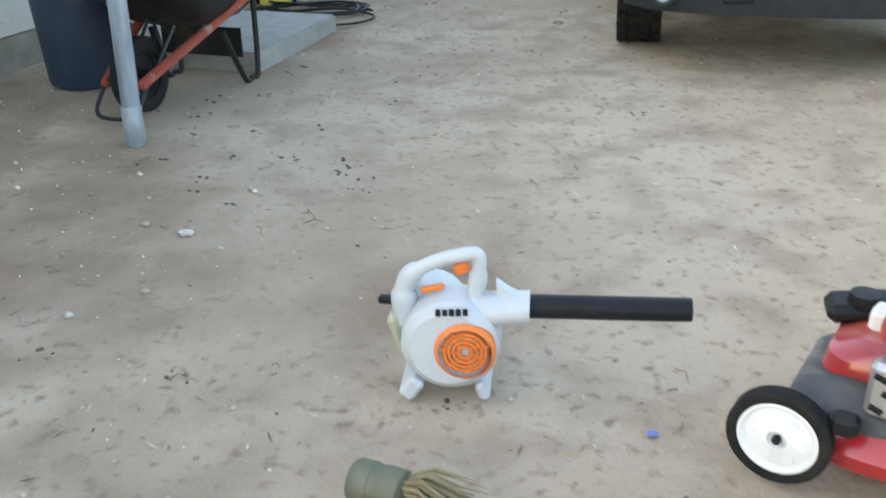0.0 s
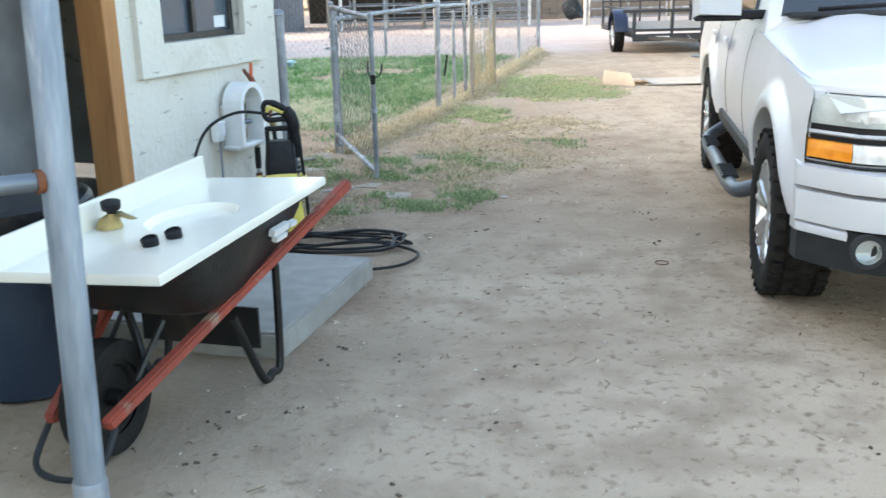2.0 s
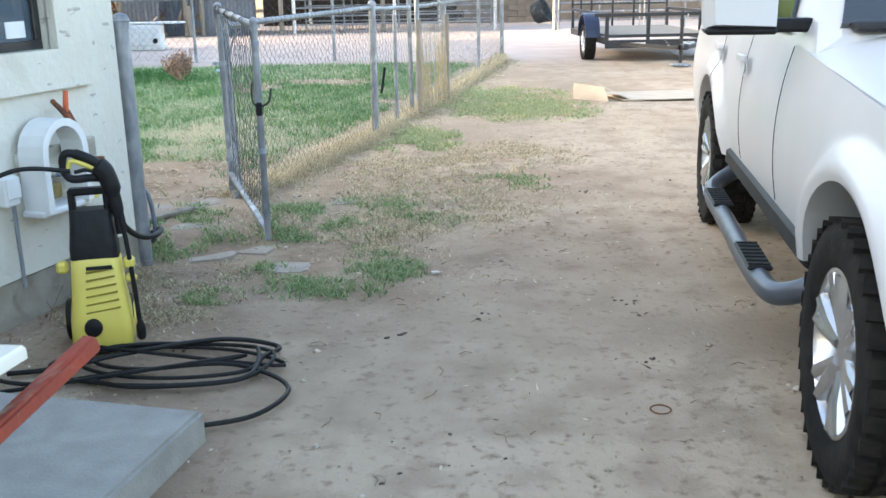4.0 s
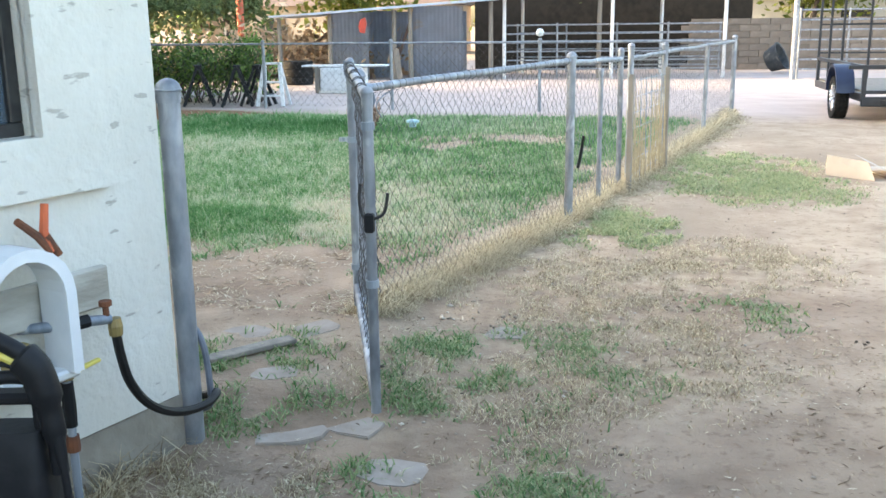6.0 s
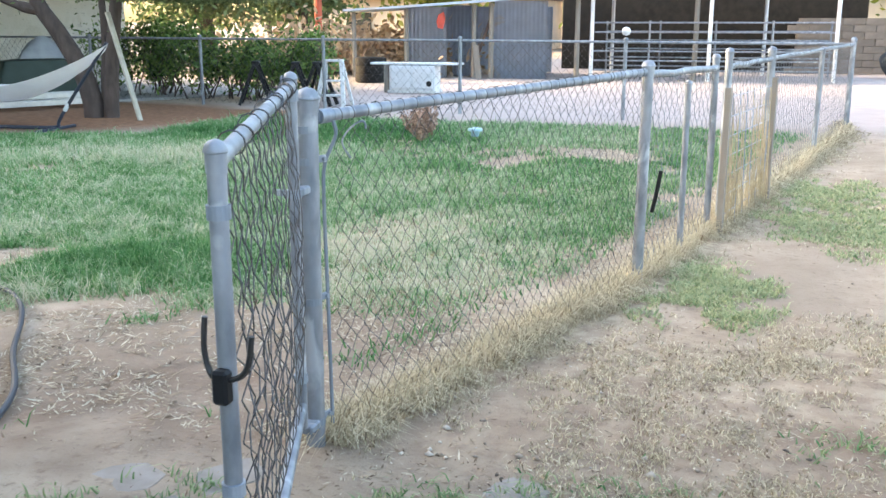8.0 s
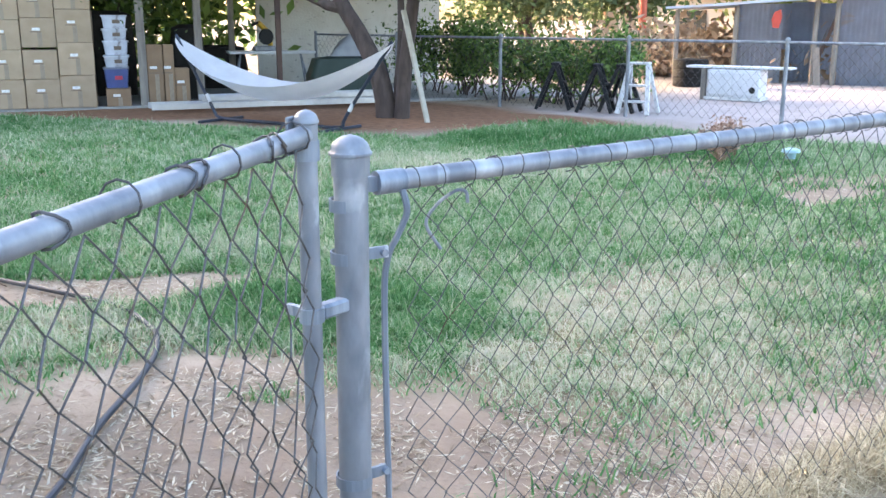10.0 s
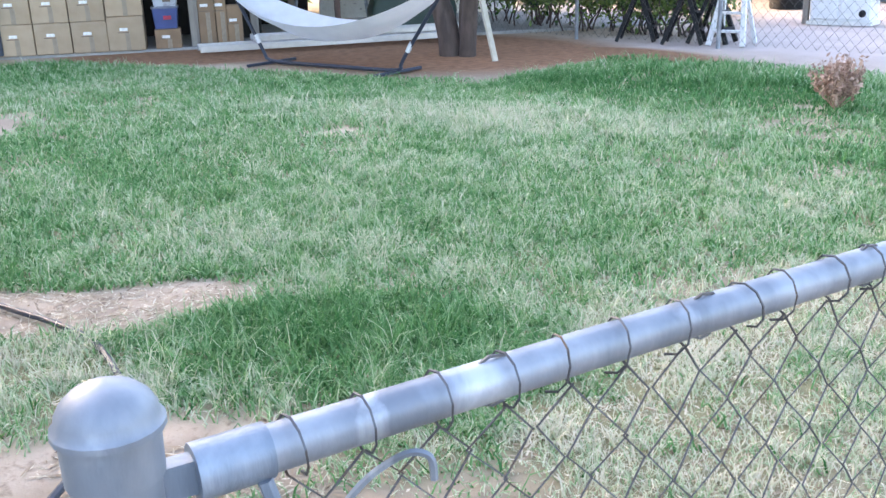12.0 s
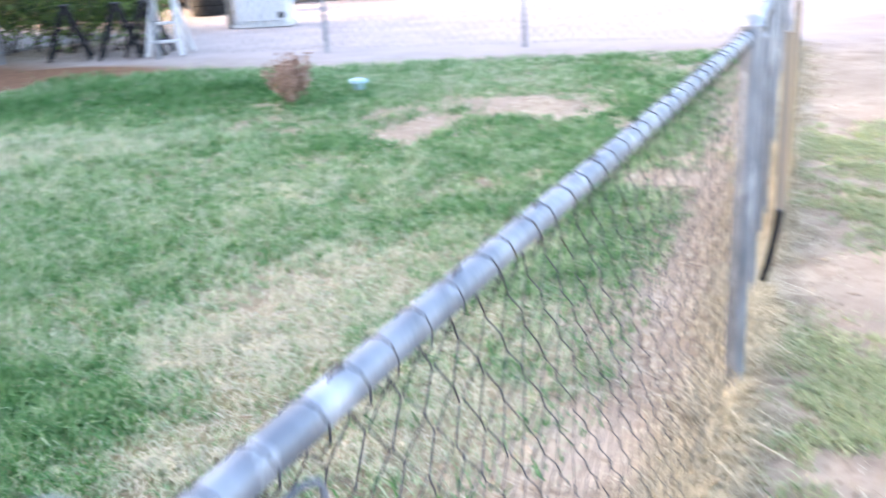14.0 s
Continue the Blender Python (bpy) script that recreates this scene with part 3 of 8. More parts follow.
for z, ear in ((1.125, None), (1.02, 70), (0.54, 74), (0.1, 75)):
    bm = bmesh.new()
    band(bm, 0.034, z, 0.024, ear)
    pb = part("post_band", bm, GALV_WORN, fence)
    pb.location = (-1.125, 11.07, 0)
rails = [((-1.125, 11.07), (-0.33, 13.68), 1.16, 1.20), ((-0.33, 13.68), (-0.03, 15.2), 1.18, 1.16), ((0.04, 15.5), (0.34, 17.1), 1.15, 1.16), ((0.34, 17.1), (1.42, 22.7), 1.16, 1.17)]
for i, (a, b, za, zb) in enumerate(rails):
    a, b = Vector((*a, za)), Vector((*b, zb))
    d = (b - a).normalized()
    pts = [a + d * 0.075 if i == 0 else a] + [a.lerp(b, k / 6) + Vector((0, 0, (0.002 * math.sin(k * 1.1) if i == 0 else 0.006 * math.sin(k * 2.3)))) for k in range(1, 6)] + [b]
    part("top_rail", T(pts, 0.021, 14), GALV, fence, smooth=True)
bm = bmesh.new()
a = Vector((-1.125, 11.07, 1.16))
d = (Vector((-0.33, 13.68, 1.20)) - a).normalized()
tube(bm, [a + d * 0.062, a + d * 0.125], 0.0245, 14)
box(bm, tuple(a + d * 0.048), (0.018, 0.03, 0.03), (0, 0, -17))
part("rail_end_cup", bm, GALV_WORN, fence, smooth=True)
nets = [((-1.085, 11.20), (-0.335, 13.66), 0.05, 1.135, 0.075, 1.175), ((-0.32, 13.72), (-0.03, 15.18), 0.05, 1.12, 0.11, 1.12), ((0.05, 15.55), (0.335, 17.06), 0.05, 1.14, 0.12, 1.14), ((0.35, 17.15), (1.41, 22.66), 0.05, 1.15, 0.13, 1.15)]
for i, (p, q, z0, z1, cell, z1b) in enumerate(nets):
    part("wire_mesh", mesh_net(p, q, z0, z1, cell, 0.0014 if i == 0 else 0.0020, 0.015, seed=i + 3, z1b=z1b), WIRE if i == 0 else WIRE_PALE, fence, "diamond wire netting")
part("tension_bar", T(spline([(-1.075, 11.175, 1.145), (-1.068, 11.18, 1.10), (-1.085, 11.17, 1.05), (-1.10, 11.155, 1.0), (-1.105, 11.15, 0.90), (-1.10, 11.15, 0.5), (-1.095, 11.15, 0.06)], 5), 0.007, 6), GALV_WORN, fence, "thin bent bar holding the netting")
part("loose_wire", T(spline([a + Vector((0.065, 0.21, -0.155)), a + Vector((0.045, 0.185, -0.10)), a + Vector((0.06, 0.20, -0.06)), a + Vector((0.09, 0.225, -0.03)), a + Vector((0.107, 0.24, -0.032)), a + Vector((0.110, 0.242, -0.055))], 5), 0.0038, 6), GALV, fence, "loose curled end of pale wire", smooth=True)
tie = bmesh.new()
for k in range(9):
    c = a + d * (0.35 + 0.27 * k)
    ring = [c + Vector((math.cos(t) * 0.026 * 0.3, math.cos(t) * 0.026, math.sin(t) * 0.026)) for t in np.linspace(0, 5.2, 10)]
    tube(tie, ring, 0.002, 4)
part("wire_ties", tie, WIRE, fence)["kind"] = "stuff"

# gate standing open towards the drive
GATE_A, GATE_B = Vector((-1.115, 10.955, 0)), Vector((-0.665, 9.785, 0))
gate = thing("chain_link_gate", pose(0, 0, 0), "grey chain-link garden gate standing open, pipe frame, sagging net", "gate")
gd = (GATE_B - GATE_A).normalized()
for p, z0, z1, lab in ((GATE_A, 0.12, 1.305, ""), (GATE_B, 0.05, 1.245, "")):
    prof = [(r, z) for r, z in post_profile(0.019, z1)]
    prof[0], prof[1] = (0.0, z0), (0.019, z0)
    part("gate_upright", L(prof, 16, pose(p.x, p.y, 0)), GALV, gate, smooth=True)
part("gate_top_rail", T([GATE_A + Vector((0, 0, 1.272)), GATE_B + Vector((0, 0, 1.215))], 0.0185, 14), GALV, gate, smooth=True)
part("gate_bottom_rail", T([GATE_A + Vector((0, 0, 0.2)), GATE_B + Vector((0, 0, 0.09))], 0.019, 14), GALV, gate, "pale bottom rail of the gate", smooth=True)
part("gate_net", mesh_net(GATE_A + gd * 0.03, GATE_B - gd * 0.03, 0.17, 1.245, 0.085, 0.0018, 0.03, seed=11, z1b=1.19, hook=6), WIRE, gate)
for p, z in ((GATE_A, 0.93), (GATE_A, 0.3), (GATE_B, 1.12), (GATE_B, 0.55)):
    part("clamp", L([(0.019, z - 0.014), (0.024, z - 0.014), (0.024, z + 0.014), (0.019, z + 0.014)], 16, pose(p.x, p.y, 0)), GALV_WORN, gate)
for z, w in ((0.93, 0.03), (0.10, 0.05)):
    part("hinge", B((GATE_A.x, GATE_A.y + 0.055, z), (w, 0.075, 0.03), bevel=0.006), GALV_WORN, gate, "worn gate hinge")
part("hinge_bolt", B((GATE_A.x - 0.04, GATE_A.y, 0.93), (0.05, 0.012, 0.02)), GALV_WORN, gate)
part("rail_end_strap", L([(0.0195, 1.225), (0.0235, 1.225), (0.0235, 1.262), (0.0195, 1.262)], 16, pose(GATE_A.x, GATE_A.y, 0)), GALV_WORN, gate, "clamp strap at the corner of the gate frame", smooth=True)
gside = Vector((-gd.y, gd.x, 0))
part("rail_end_tab", B(tuple(GATE_A + gd * 0.012 - gside * 0.026 + Vector((0, 0, 1.27))), (0.006, 0.03, 0.07), (0, 0, math.degrees(math.atan2(gd.y, gd.x)) + 90), bevel=0.002), GALV, gate, "flattened pale rail end")
tie = bmesh.new()
for k, f in enumerate((0.10, 0.13, 0.30, 0.33, 0.55, 0.75)):
    c = GATE_A.lerp(GATE_B, f) + Vector((0, 0, 1.272 - 0.057 * f))
    tube(tie, [c + (gside * math.cos(t) + Vector((0, 0, math.sin(t)))) * 0.0225 + gd * (0.012 * math.sin(2.1 * t + k)) for t in np.linspace(0.4 * k, 6.6 + 0.4 * k, 14)], 0.0024, 5)
part("wire_tie", tie, WIRE, gate)["kind"] = "stuff"
fork = spline([(-0.025, -0.03, 0.12), (-0.03, -0.03, 0.05), (-0.015, -0.03, 0.0), (0.02, -0.03, -0.005), (0.06, -0.03, 0.02), (0.075, -0.03, 0.09)], 5)
part("latch", T([Vector(p) + GATE_B + Vector((0, 0, 0.80)) for p in fork], 0.006, 6), FRAME_DARK, gate, "bent fork latch of the gate")
part("latch_body", B((GATE_B.x + 0.005, GATE_B.y - 0.03, 0.78), (0.035, 0.03, 0.07), bevel=0.006), BLACK_PLASTIC, gate)
hpost = finish("gate_post", L(post_profile(0.037, 1.27), 20), GALV, smooth=True)
hpost.location = (-1.275, 9.52, 0)
tagged(hpost, "grey galvanised gate post with domed cap against the house corner", "post")

# ---- pipe rail by the start ----
prail = thing("pipe_hitching_rail", pose(-1.005, 5.10, 0, 0, 1.8, 0), "worn grey steel pipe rail with rusty welded joints", "pipe rail")
part("post", L([(0, -0.05), (0.042, -0.05), (0.042, 1.49), (0.036, 1.50), (0, 1.50)], 20), GALV_WORN, prail, smooth=True)
part("sleeve", L([(0.042, 0.0), (0.047, 0.0), (0.047, 0.17), (0.043, 0.175)], 20), GALV, prail, "brighter sleeve round the foot of the post", smooth=True)
dl = Vector((-0.541, -0.466, 0)).normalized()
part("rail", T([dl * 0.04 + Vector((0, 0, 1.01)), dl * 3.2 + Vector((0, 0, 1.01))], 0.024, 14), mat("dark_steel_pipe", (0.12, 0.145, 0.175), (0.20, 0.23, 0.26), 7.0, 0.45, metal=0.4, bump=0.1), prail, smooth=True)
part("rail", T([Vector((0, 0, 1.48)) - dl * 0.03, dl * 3.2 + Vector((0, 0, 1.48))], 0.030, 14), GALV_WORN, prail, smooth=True)
part("weld", T([dl * 0.036 + Vector((0, 0, 1.01)), dl * 0.055 + Vector((0, 0, 1.01))], 0.031, 14), RUST, prail, "rusty weld at the joint", smooth=True)
part("post", L([(0, -0.05), (0.042, -0.05), (0.042, 1.49), (0, 1.50)], 20, pose(dl.x * 3.2, dl.y * 3.2, 0)), GALV_WORN, prail, smooth=True)


# ---- white pickup-based sport utility parked on the drive ----
CAR_WHITE = mat("white_car_paint", (0.55, 0.57, 0.60), (0.51, 0.53, 0.56), 2.0, 0.38, big=0.1, coat=0.35)
CHROME = mat("alloy_wheel", (0.62, 0.63, 0.65), (0.5, 0.5, 0.52), 10.0, 0.25, metal=0.9)
TRIM = mat("dark_grey_trim", (0.022, 0.024, 0.027), (0.032, 0.034, 0.037), 12.0, 0.55, spec=0.2)
LAMP_CLEAR = mat("clear_lamp_lens", (0.50, 0.54, 0.53), (0.36, 0.40, 0.40), 14.0, 0.1, metal=0.1, coat=1.0)
LAMP_BRIGHT = mat("lamp_reflector", (0.82, 0.84, 0.84), (0.55, 0.57, 0.58), 26.0, 0.12, metal=0.2, coat=1.0, stretch=(1, 1, 0.4))
LAMP_AMBER = mat("amber_lamp_lens", (0.85, 0.33, 0.03), (0.7, 0.22, 0.02), 18.0, 0.12, coat=1.0)
CAR_GLASS = mat("dark_car_glass", (0.02, 0.025, 0.03), (0.03, 0.035, 0.04), 3.0, 0.05, coat=1.0)
MIRROR = mat("mirror_glass", (0.9, 0.9, 0.9), (0.88, 0.88, 0.88), 3.0, 0.02, metal=1.0, big=0.0)

CAR = pose(1.41, 7.20, 0, 0, 0, -8.6)        # local +y runs from the front axle to the back, x = 0 is the near tyres' outer face
R_TYRE, BASE, CAR_W = 0.39, 3.12, 2.0
car = thing("sport_utility_vehicle", CAR, "white full-size sport utility vehicle with grey side steps parked on dirt", "car")


def belt(y):
    return np.interp(y, [-0.75, -0.55, 0.9, 1.2, 4.2], [1.0, 1.05, 1.15, 1.17, 1.19])


def sill_z(y):
    z = 0.50
    for c in (0.0, BASE):
        d = abs(y - c)
        if d < 0.52:
            z = max(z, R_TYRE + 0.03 + math.sqrt(max(0.0, 0.52 ** 2 - d * d)) * 0.86)
    return z


def side_x(y, z):
    x = 0.03 + 0.05 * ((z - 0.8) / 0.35) ** 2
    for c in (0.0, BASE):
        rr = math.hypot((y - c), (z - R_TYRE - 0.03) / 0.86)
        x -= 0.05 * max(0.0, 1 - abs(rr - 0.56) / 0.1) ** 0.7 if rr < 0.66 else 0.0
    if y < -0.45:
        x += 0.35 * (-(y + 0.45)) ** 1.7
    return x


def body_side(mirrored):
    bm = bmesh.new()
    ys = sorted(set(list(np.linspace(-0.66, 4.25, 70)) + [c + 0.52 * math.cos(t) for c in (0, BASE) for t in np.linspace(0, math.pi, 25)] + [c + d for c in (0, BASE) for d in (-0.521, 0.521, -0.62, 0.62)]))
    cols = []
    for y in ys:
        lo, hi = sill_z(y), float(belt(y))
        col = []
        for k in range(13):
            z = lo + (hi - lo) * k / 12
            x = side_x(y, z)
            col.append(bm.verts.new((CAR_W - x if mirrored else x, y, z)))
        rim = bm.verts.new((CAR_W - 0.2 if mirrored else 0.2, y, lo + 0.01))
        cols.append([rim] + col)
    for a, b in zip(cols, cols[1:]):
        for k in range(13):
            q = (a[k], b[k], b[k + 1], a[k + 1])
            bm.faces.new(q if mirrored else q[::-1])
    return bm


for mir in (False, True):
    part("body_side", body_side(mir), CAR_WHITE, car, smooth=True, angle=50)


def front_y(x, z):
    u = (x - CAR_W / 2) / (CAR_W / 2)
    return -0.92 + 0.22 * abs(u) ** 3 + 0.13 * max(0, abs(u) - 0.78) / 0.22 + 0.10 * max(0.0, z - 0.8)


def front_strip(z0, z1, x0, x1, out=0.0, thick=0.05, n=16, inset=0.0):
    """A piece of the nose that follows its bow."""
    bm = bmesh.new()
    rows = []
    for i in range(n + 1):
        x = x0 + (x1 - x0) * i / n
        yb, yt = front_y(x, z0) - out, front_y(x, z1) - out
        rows.append([(x, yb + thick, z0), (x, yb, z0 + 0.012), (x, yb - 0.006, (z0 + z1) / 2), (x, yt, z1 - 0.012), (x, yt + thick, z1)])
    return loft(bm, rows)


part("bumper_step", front_strip(0.640, 0.742, 0.035, CAR_W - 0.035, 0.052, 0.12, 24), CAR_WHITE, car, smooth=True)
part("bumper", front_strip(0.50, 0.645, 0.035, CAR_W - 0.035, 0.045, 0.12, 24), CAR_WHITE, car, "white painted front bumper", smooth=True)
for x0, x1 in ((0.04, 0.20), (CAR_W - 0.20, CAR_W - 0.04)):
    part("bumper_corner", front_strip(0.455, 0.512, x0, x1, 0.043, 0.12, 8), CAR_WHITE, car, smooth=True)
part("valance", front_strip(0.33, 0.51, 0.05, CAR_W - 0.05, 0.02, 0.12, 24), TRIM, car, "dark grey lower valance", smooth=True)
part("nose", front_strip(0.73, 1.05, 0.07, CAR_W - 0.07, -0.03, 0.1, 24), CAR_WHITE, car, smooth=True)
part("grille", front_strip(0.79, 1.01, 0.42, CAR_W - 0.42, -0.005, 0.05, 20), BLACK_PLASTIC, car, "black grille between the headlamps")
part("grille_bar", front_strip(0.875, 0.925, 0.42, CAR_W - 0.42, 0.015, 0.05, 20), CAR_WHITE, car)
for sgn in (0, 1):
    def sx(a, b):
        return (a, b) if not sgn else (CAR_W - b, CAR_W - a)
    part("lamp_bezel", front_strip(0.742, 1.025, *sx(0.075, 0.445), -0.022, 0.05, 10), BLACK_PLASTIC, car, "black gap round the lamps", smooth=True)
    for a, b in ((0.175, 0.30), (0.315, 0.425)):
        part("reflector", front_strip(0.90, 1.0, *sx(a, b), 0.003, 0.03, 6), LAMP_BRIGHT, car, "bright reflector in the headlamp", smooth=True)
    part("headlamp", front_strip(0.884, 1.018, *sx(0.07, 0.44), 0.0, 0.06, 10), LAMP_CLEAR, car, "clear headlamp lens", smooth=True)
    part("turn_signal", front_strip(0.752, 0.842, *sx(0.064, 0.20), 0.0, 0.06, 6), LAMP_AMBER, car, "amber turn signal", smooth=True)
    part("side_lamp", front_strip(0.752, 0.842, *sx(0.202, 0.44), 0.0, 0.06, 8), LAMP_BRIGHT, car, smooth=True)
    part("lamp_strip", front_strip(0.846, 0.880, *sx(0.064, 0.44), 0.004, 0.05, 8), CAR_WHITE, car, smooth=True)
    part("lamp_gasket", front_strip(0.738, 0.752, *sx(0.06, 0.44), -0.005, 0.05, 8), TRIM, car)
    fx = 0.265 if not sgn else CAR_W - 0.265
    fy = front_y(fx, 0.43) - 0.03
    part("fog_lamp", L([(0, 0.0), (0.036, 0.003), (0.045, 0.010), (0.047, 0.05)], 20, pose(fx, fy, 0.445, 90, 0, 0)), LAMP_CLEAR, car, "round clear fog lamp", smooth=True)
    part("fog_surround", L([(0.047, -0.004), (0.060, 0.0), (0.066, 0.05), (0.047, 0.05)], 20, pose(fx, fy, 0.445, 90, 0, 0)), TRIM, car, smooth=True)
part("tow_slot", B((CAR_W / 2 - 0.35, -0.935, 0.43), (0.16, 0.03, 0.05), bevel=0.008), BLACK_PLASTIC, car)
part("licence_plate", B((CAR_W / 2, -0.985, 0.60), (0.31, 0.012, 0.16), bevel=0.006), WHITE_PAINT, car, "plain pale number plate")

bm = bmesh.new()
rows = []
for i in range(13):
    t = i / 12
    y = -0.80 + 1.75 * t
    row = []
    for k in range(17):
        u = -1 + 2 * k / 16
        x = CAR_W / 2 + u * (CAR_W / 2 - 0.075 - max(0, (0.2 - t)) * 0.35)
        yy = y - 0.10 * (1 - t) * (1 - abs(u) ** 3)
        z = float(belt(y)) + (0.035 + 0.06 * t) * (1 - abs(u) ** 4) + (0.02 if 0.45 < abs(u) < 0.75 else 0) * t - 0.05 * max(0, 1 - t * 8) ** 2
        row.append((x, yy, z))
    rows.append(row)
part("hood", loft(bm, rows, closed=False, caps=False), CAR_WHITE, car, "white hood reflecting the sky", smooth=True)


def cab_ring(y, zt, inset, zb):
    x0 = 0.08
    return [(x0, y, zb), (x0 + inset, y, zt - 0.06), (x0 + inset + 0.08, y, zt), (CAR_W / 2, y, zt + 0.03), (CAR_W - x0 - inset - 0.08, y, zt), (CAR_W - x0 - inset, y, zt - 0.06), (CAR_W - x0, y, zb)]


part("cab", loft(bmesh.new(), [cab_ring(0.86, 1.21, 0.01, 1.14), cab_ring(1.15, 1.42, 0.07, 1.15), cab_ring(1.52, 1.80, 0.17, 1.16), cab_ring(2.6, 1.88, 0.19, 1.18), cab_ring(4.0, 1.86, 0.19, 1.18), cab_ring(4.25, 1.72, 0.15, 1.19)]), CAR_WHITE, car, smooth=True, angle=30)
ws = bmesh.new()
q = [(0.17, 0.90, 1.235), (CAR_W - 0.17, 0.90, 1.235), (CAR_W - 0.32, 1.44, 1.76), (0.32, 1.44, 1.76)]
vs = [ws.verts.new(Vector(p) + Vector((0, -0.025, 0.02))) for p in q] + [ws.verts.new(Vector(p) + Vector((0, 0.0, 0.0))) for p in q]
ws.faces.new(vs[:4])
ws.faces.new(vs[7:3:-1])
for i in range(4):
    ws.faces.new((vs[i], vs[i + 4], vs[(i + 1) % 4 + 4], vs[(i + 1) % 4]))
part("windshield", ws, CAR_GLASS, car, "dark windshield")
part("wiper", T([(0.35, 0.86, 1.27), (0.9, 0.83, 1.30)], 0.012, 6), BLACK_PLASTIC, car)
part("cowl", B((CAR_W / 2, 0.86, 1.245), (1.6, 0.10, 0.03), bevel=0.01), TRIM, car)
for y0, y1, xo in ((1.30, 2.05, 0), (2.13, 2.85, 0), (2.95, 4.05, 0)):
    for sgn in (0, 1):
        w = bmesh.new()
        pts = [(0.085, y0, 1.20), (0.085, y1, 1.20), (0.245, y1, 1.76), (0.245, y0 + (0.32 if y0 < 1.5 else 0.0), 1.76)]
        pts = [(CAR_W - x if sgn else x, y, z) for x, y, z in pts]
        off = 0.012 if sgn else -0.012
        a = [w.verts.new(p) for p in pts]
        b = [w.verts.new((p[0] + off, p[1], p[2])) for p in pts]
        w.faces.new(b)
        w.faces.new(a[::-1])
        for i in range(4):
            w.faces.new((a[i], a[(i + 1) % 4], b[(i + 1) % 4], b[i]))
        part("side_window", w, CAR_GLASS, car)
for sgn in (0, 1):
    def mx(x):
        return CAR_W - x if sgn else x
    m = part("mirror_housing", loft(bmesh.new(), [[(mx(-0.02), 1.02, 1.24), (mx(-0.24), 1.0, 1.25), (mx(-0.25), 1.0, 1.43), (mx(-0.02), 1.02, 1.43)],
                                               [(mx(-0.02), 1.09, 1.22), (mx(-0.27), 1.08, 1.23), (mx(-0.28), 1.08, 1.45), (mx(-0.02), 1.09, 1.45)],
                                               [(mx(-0.02), 1.16, 1.22), (mx(-0.27), 1.16, 1.23), (mx(-0.28), 1.16, 1.45), (mx(-0.02), 1.16, 1.45)]]), CAR_WHITE, car, "white door mirror on a black arm")
    part("mirror_arm", B((mx(0.04), 1.12, 1.24), (0.22, 0.09, 0.05), bevel=0.012), BLACK_PLASTIC, m)
    part("mirror_base", B((mx(-0.14), 1.09, 1.225), (0.26, 0.14, 0.03), bevel=0.012), BLACK_PLASTIC, m)
    for y in (2.0, 2.82):
        h = part("door_handle", B((mx(0.012), y, 1.05), (0.03, 0.15, 0.035), bevel=0.012, seg=2), CAR_WHITE, car, smooth=True)
        part("handle_cup", L([(0, 0.0), (0.04, 0.003), (0.055, 0.012), (0.0, 0.013)], 16, pose(mx(0.028), y - 0.02, 1.02, 0, 90 if sgn else -90, 0)), CAR_WHITE, h, smooth=True)
    for y0 in (1.18, 2.10, 2.92):
        zs = np.linspace(max(0.56, sill_z(y0) + 0.03), float(belt(y0)) - 0.01, 12)
        part("door_seam", T([(mx(side_x(y0, z) + 0.001), y0, z) for z in zs], 0.0035, 5), TRIM, car)
    ft = [(y, side_x(y, float(belt(y))), float(belt(y)) - 0.003) for y in np.linspace(-0.66, 0.97, 22)]
    part("fender_top", loft(bmesh.new(), [[(mx(x), y, z), (mx(x + 0.10), y, z), (mx(x + 0.10), y, z - 0.03), (mx(x), y, z - 0.03)] for y, x, z in ft]), CAR_WHITE, car, smooth=True)
    part("rocker", B((mx(0.09), BASE / 2, 0.50), (0.10, 1.95, 0.10), bevel=0.02), TRIM, car, "dark grey rocker panel")
    part("mud_flap", B((mx(0.17), -0.0 + 0.50, 0.42), (0.24, 0.03, 0.26), bevel=0.008), BLACK_PLASTIC, car)
    st = part("side_step", T(spline([(mx(0.16), 0.56, 0.44), (mx(0.02), 0.60, 0.36), (mx(-0.045), 0.78, 0.335), (mx(-0.05), 1.6, 0.335), (mx(-0.045), 2.3, 0.335), (mx(0.02), 2.52, 0.36), (mx(0.16), 2.56, 0.44)], 6), 0.042, 14), mat("grey_step_tube", (0.10, 0.115, 0.14), (0.07, 0.08, 0.10), 12.0, 0.35, metal=0.3) if not sgn else TRIM, car, "grey tubular side step with ribbed pads", smooth=True)
    for y in (1.02, 2.05):
        pad = part("step_pad", B((mx(-0.045), y, 0.372), (0.095, 0.36, 0.018), bevel=0.008), BLACK_PLASTIC, st, "ribbed black step pad")
        for k in range(7):
            part("pad_rib", B((mx(-0.045), y - 0.15 + 0.05 * k, 0.384), (0.08, 0.012, 0.006)), TRIM, st)


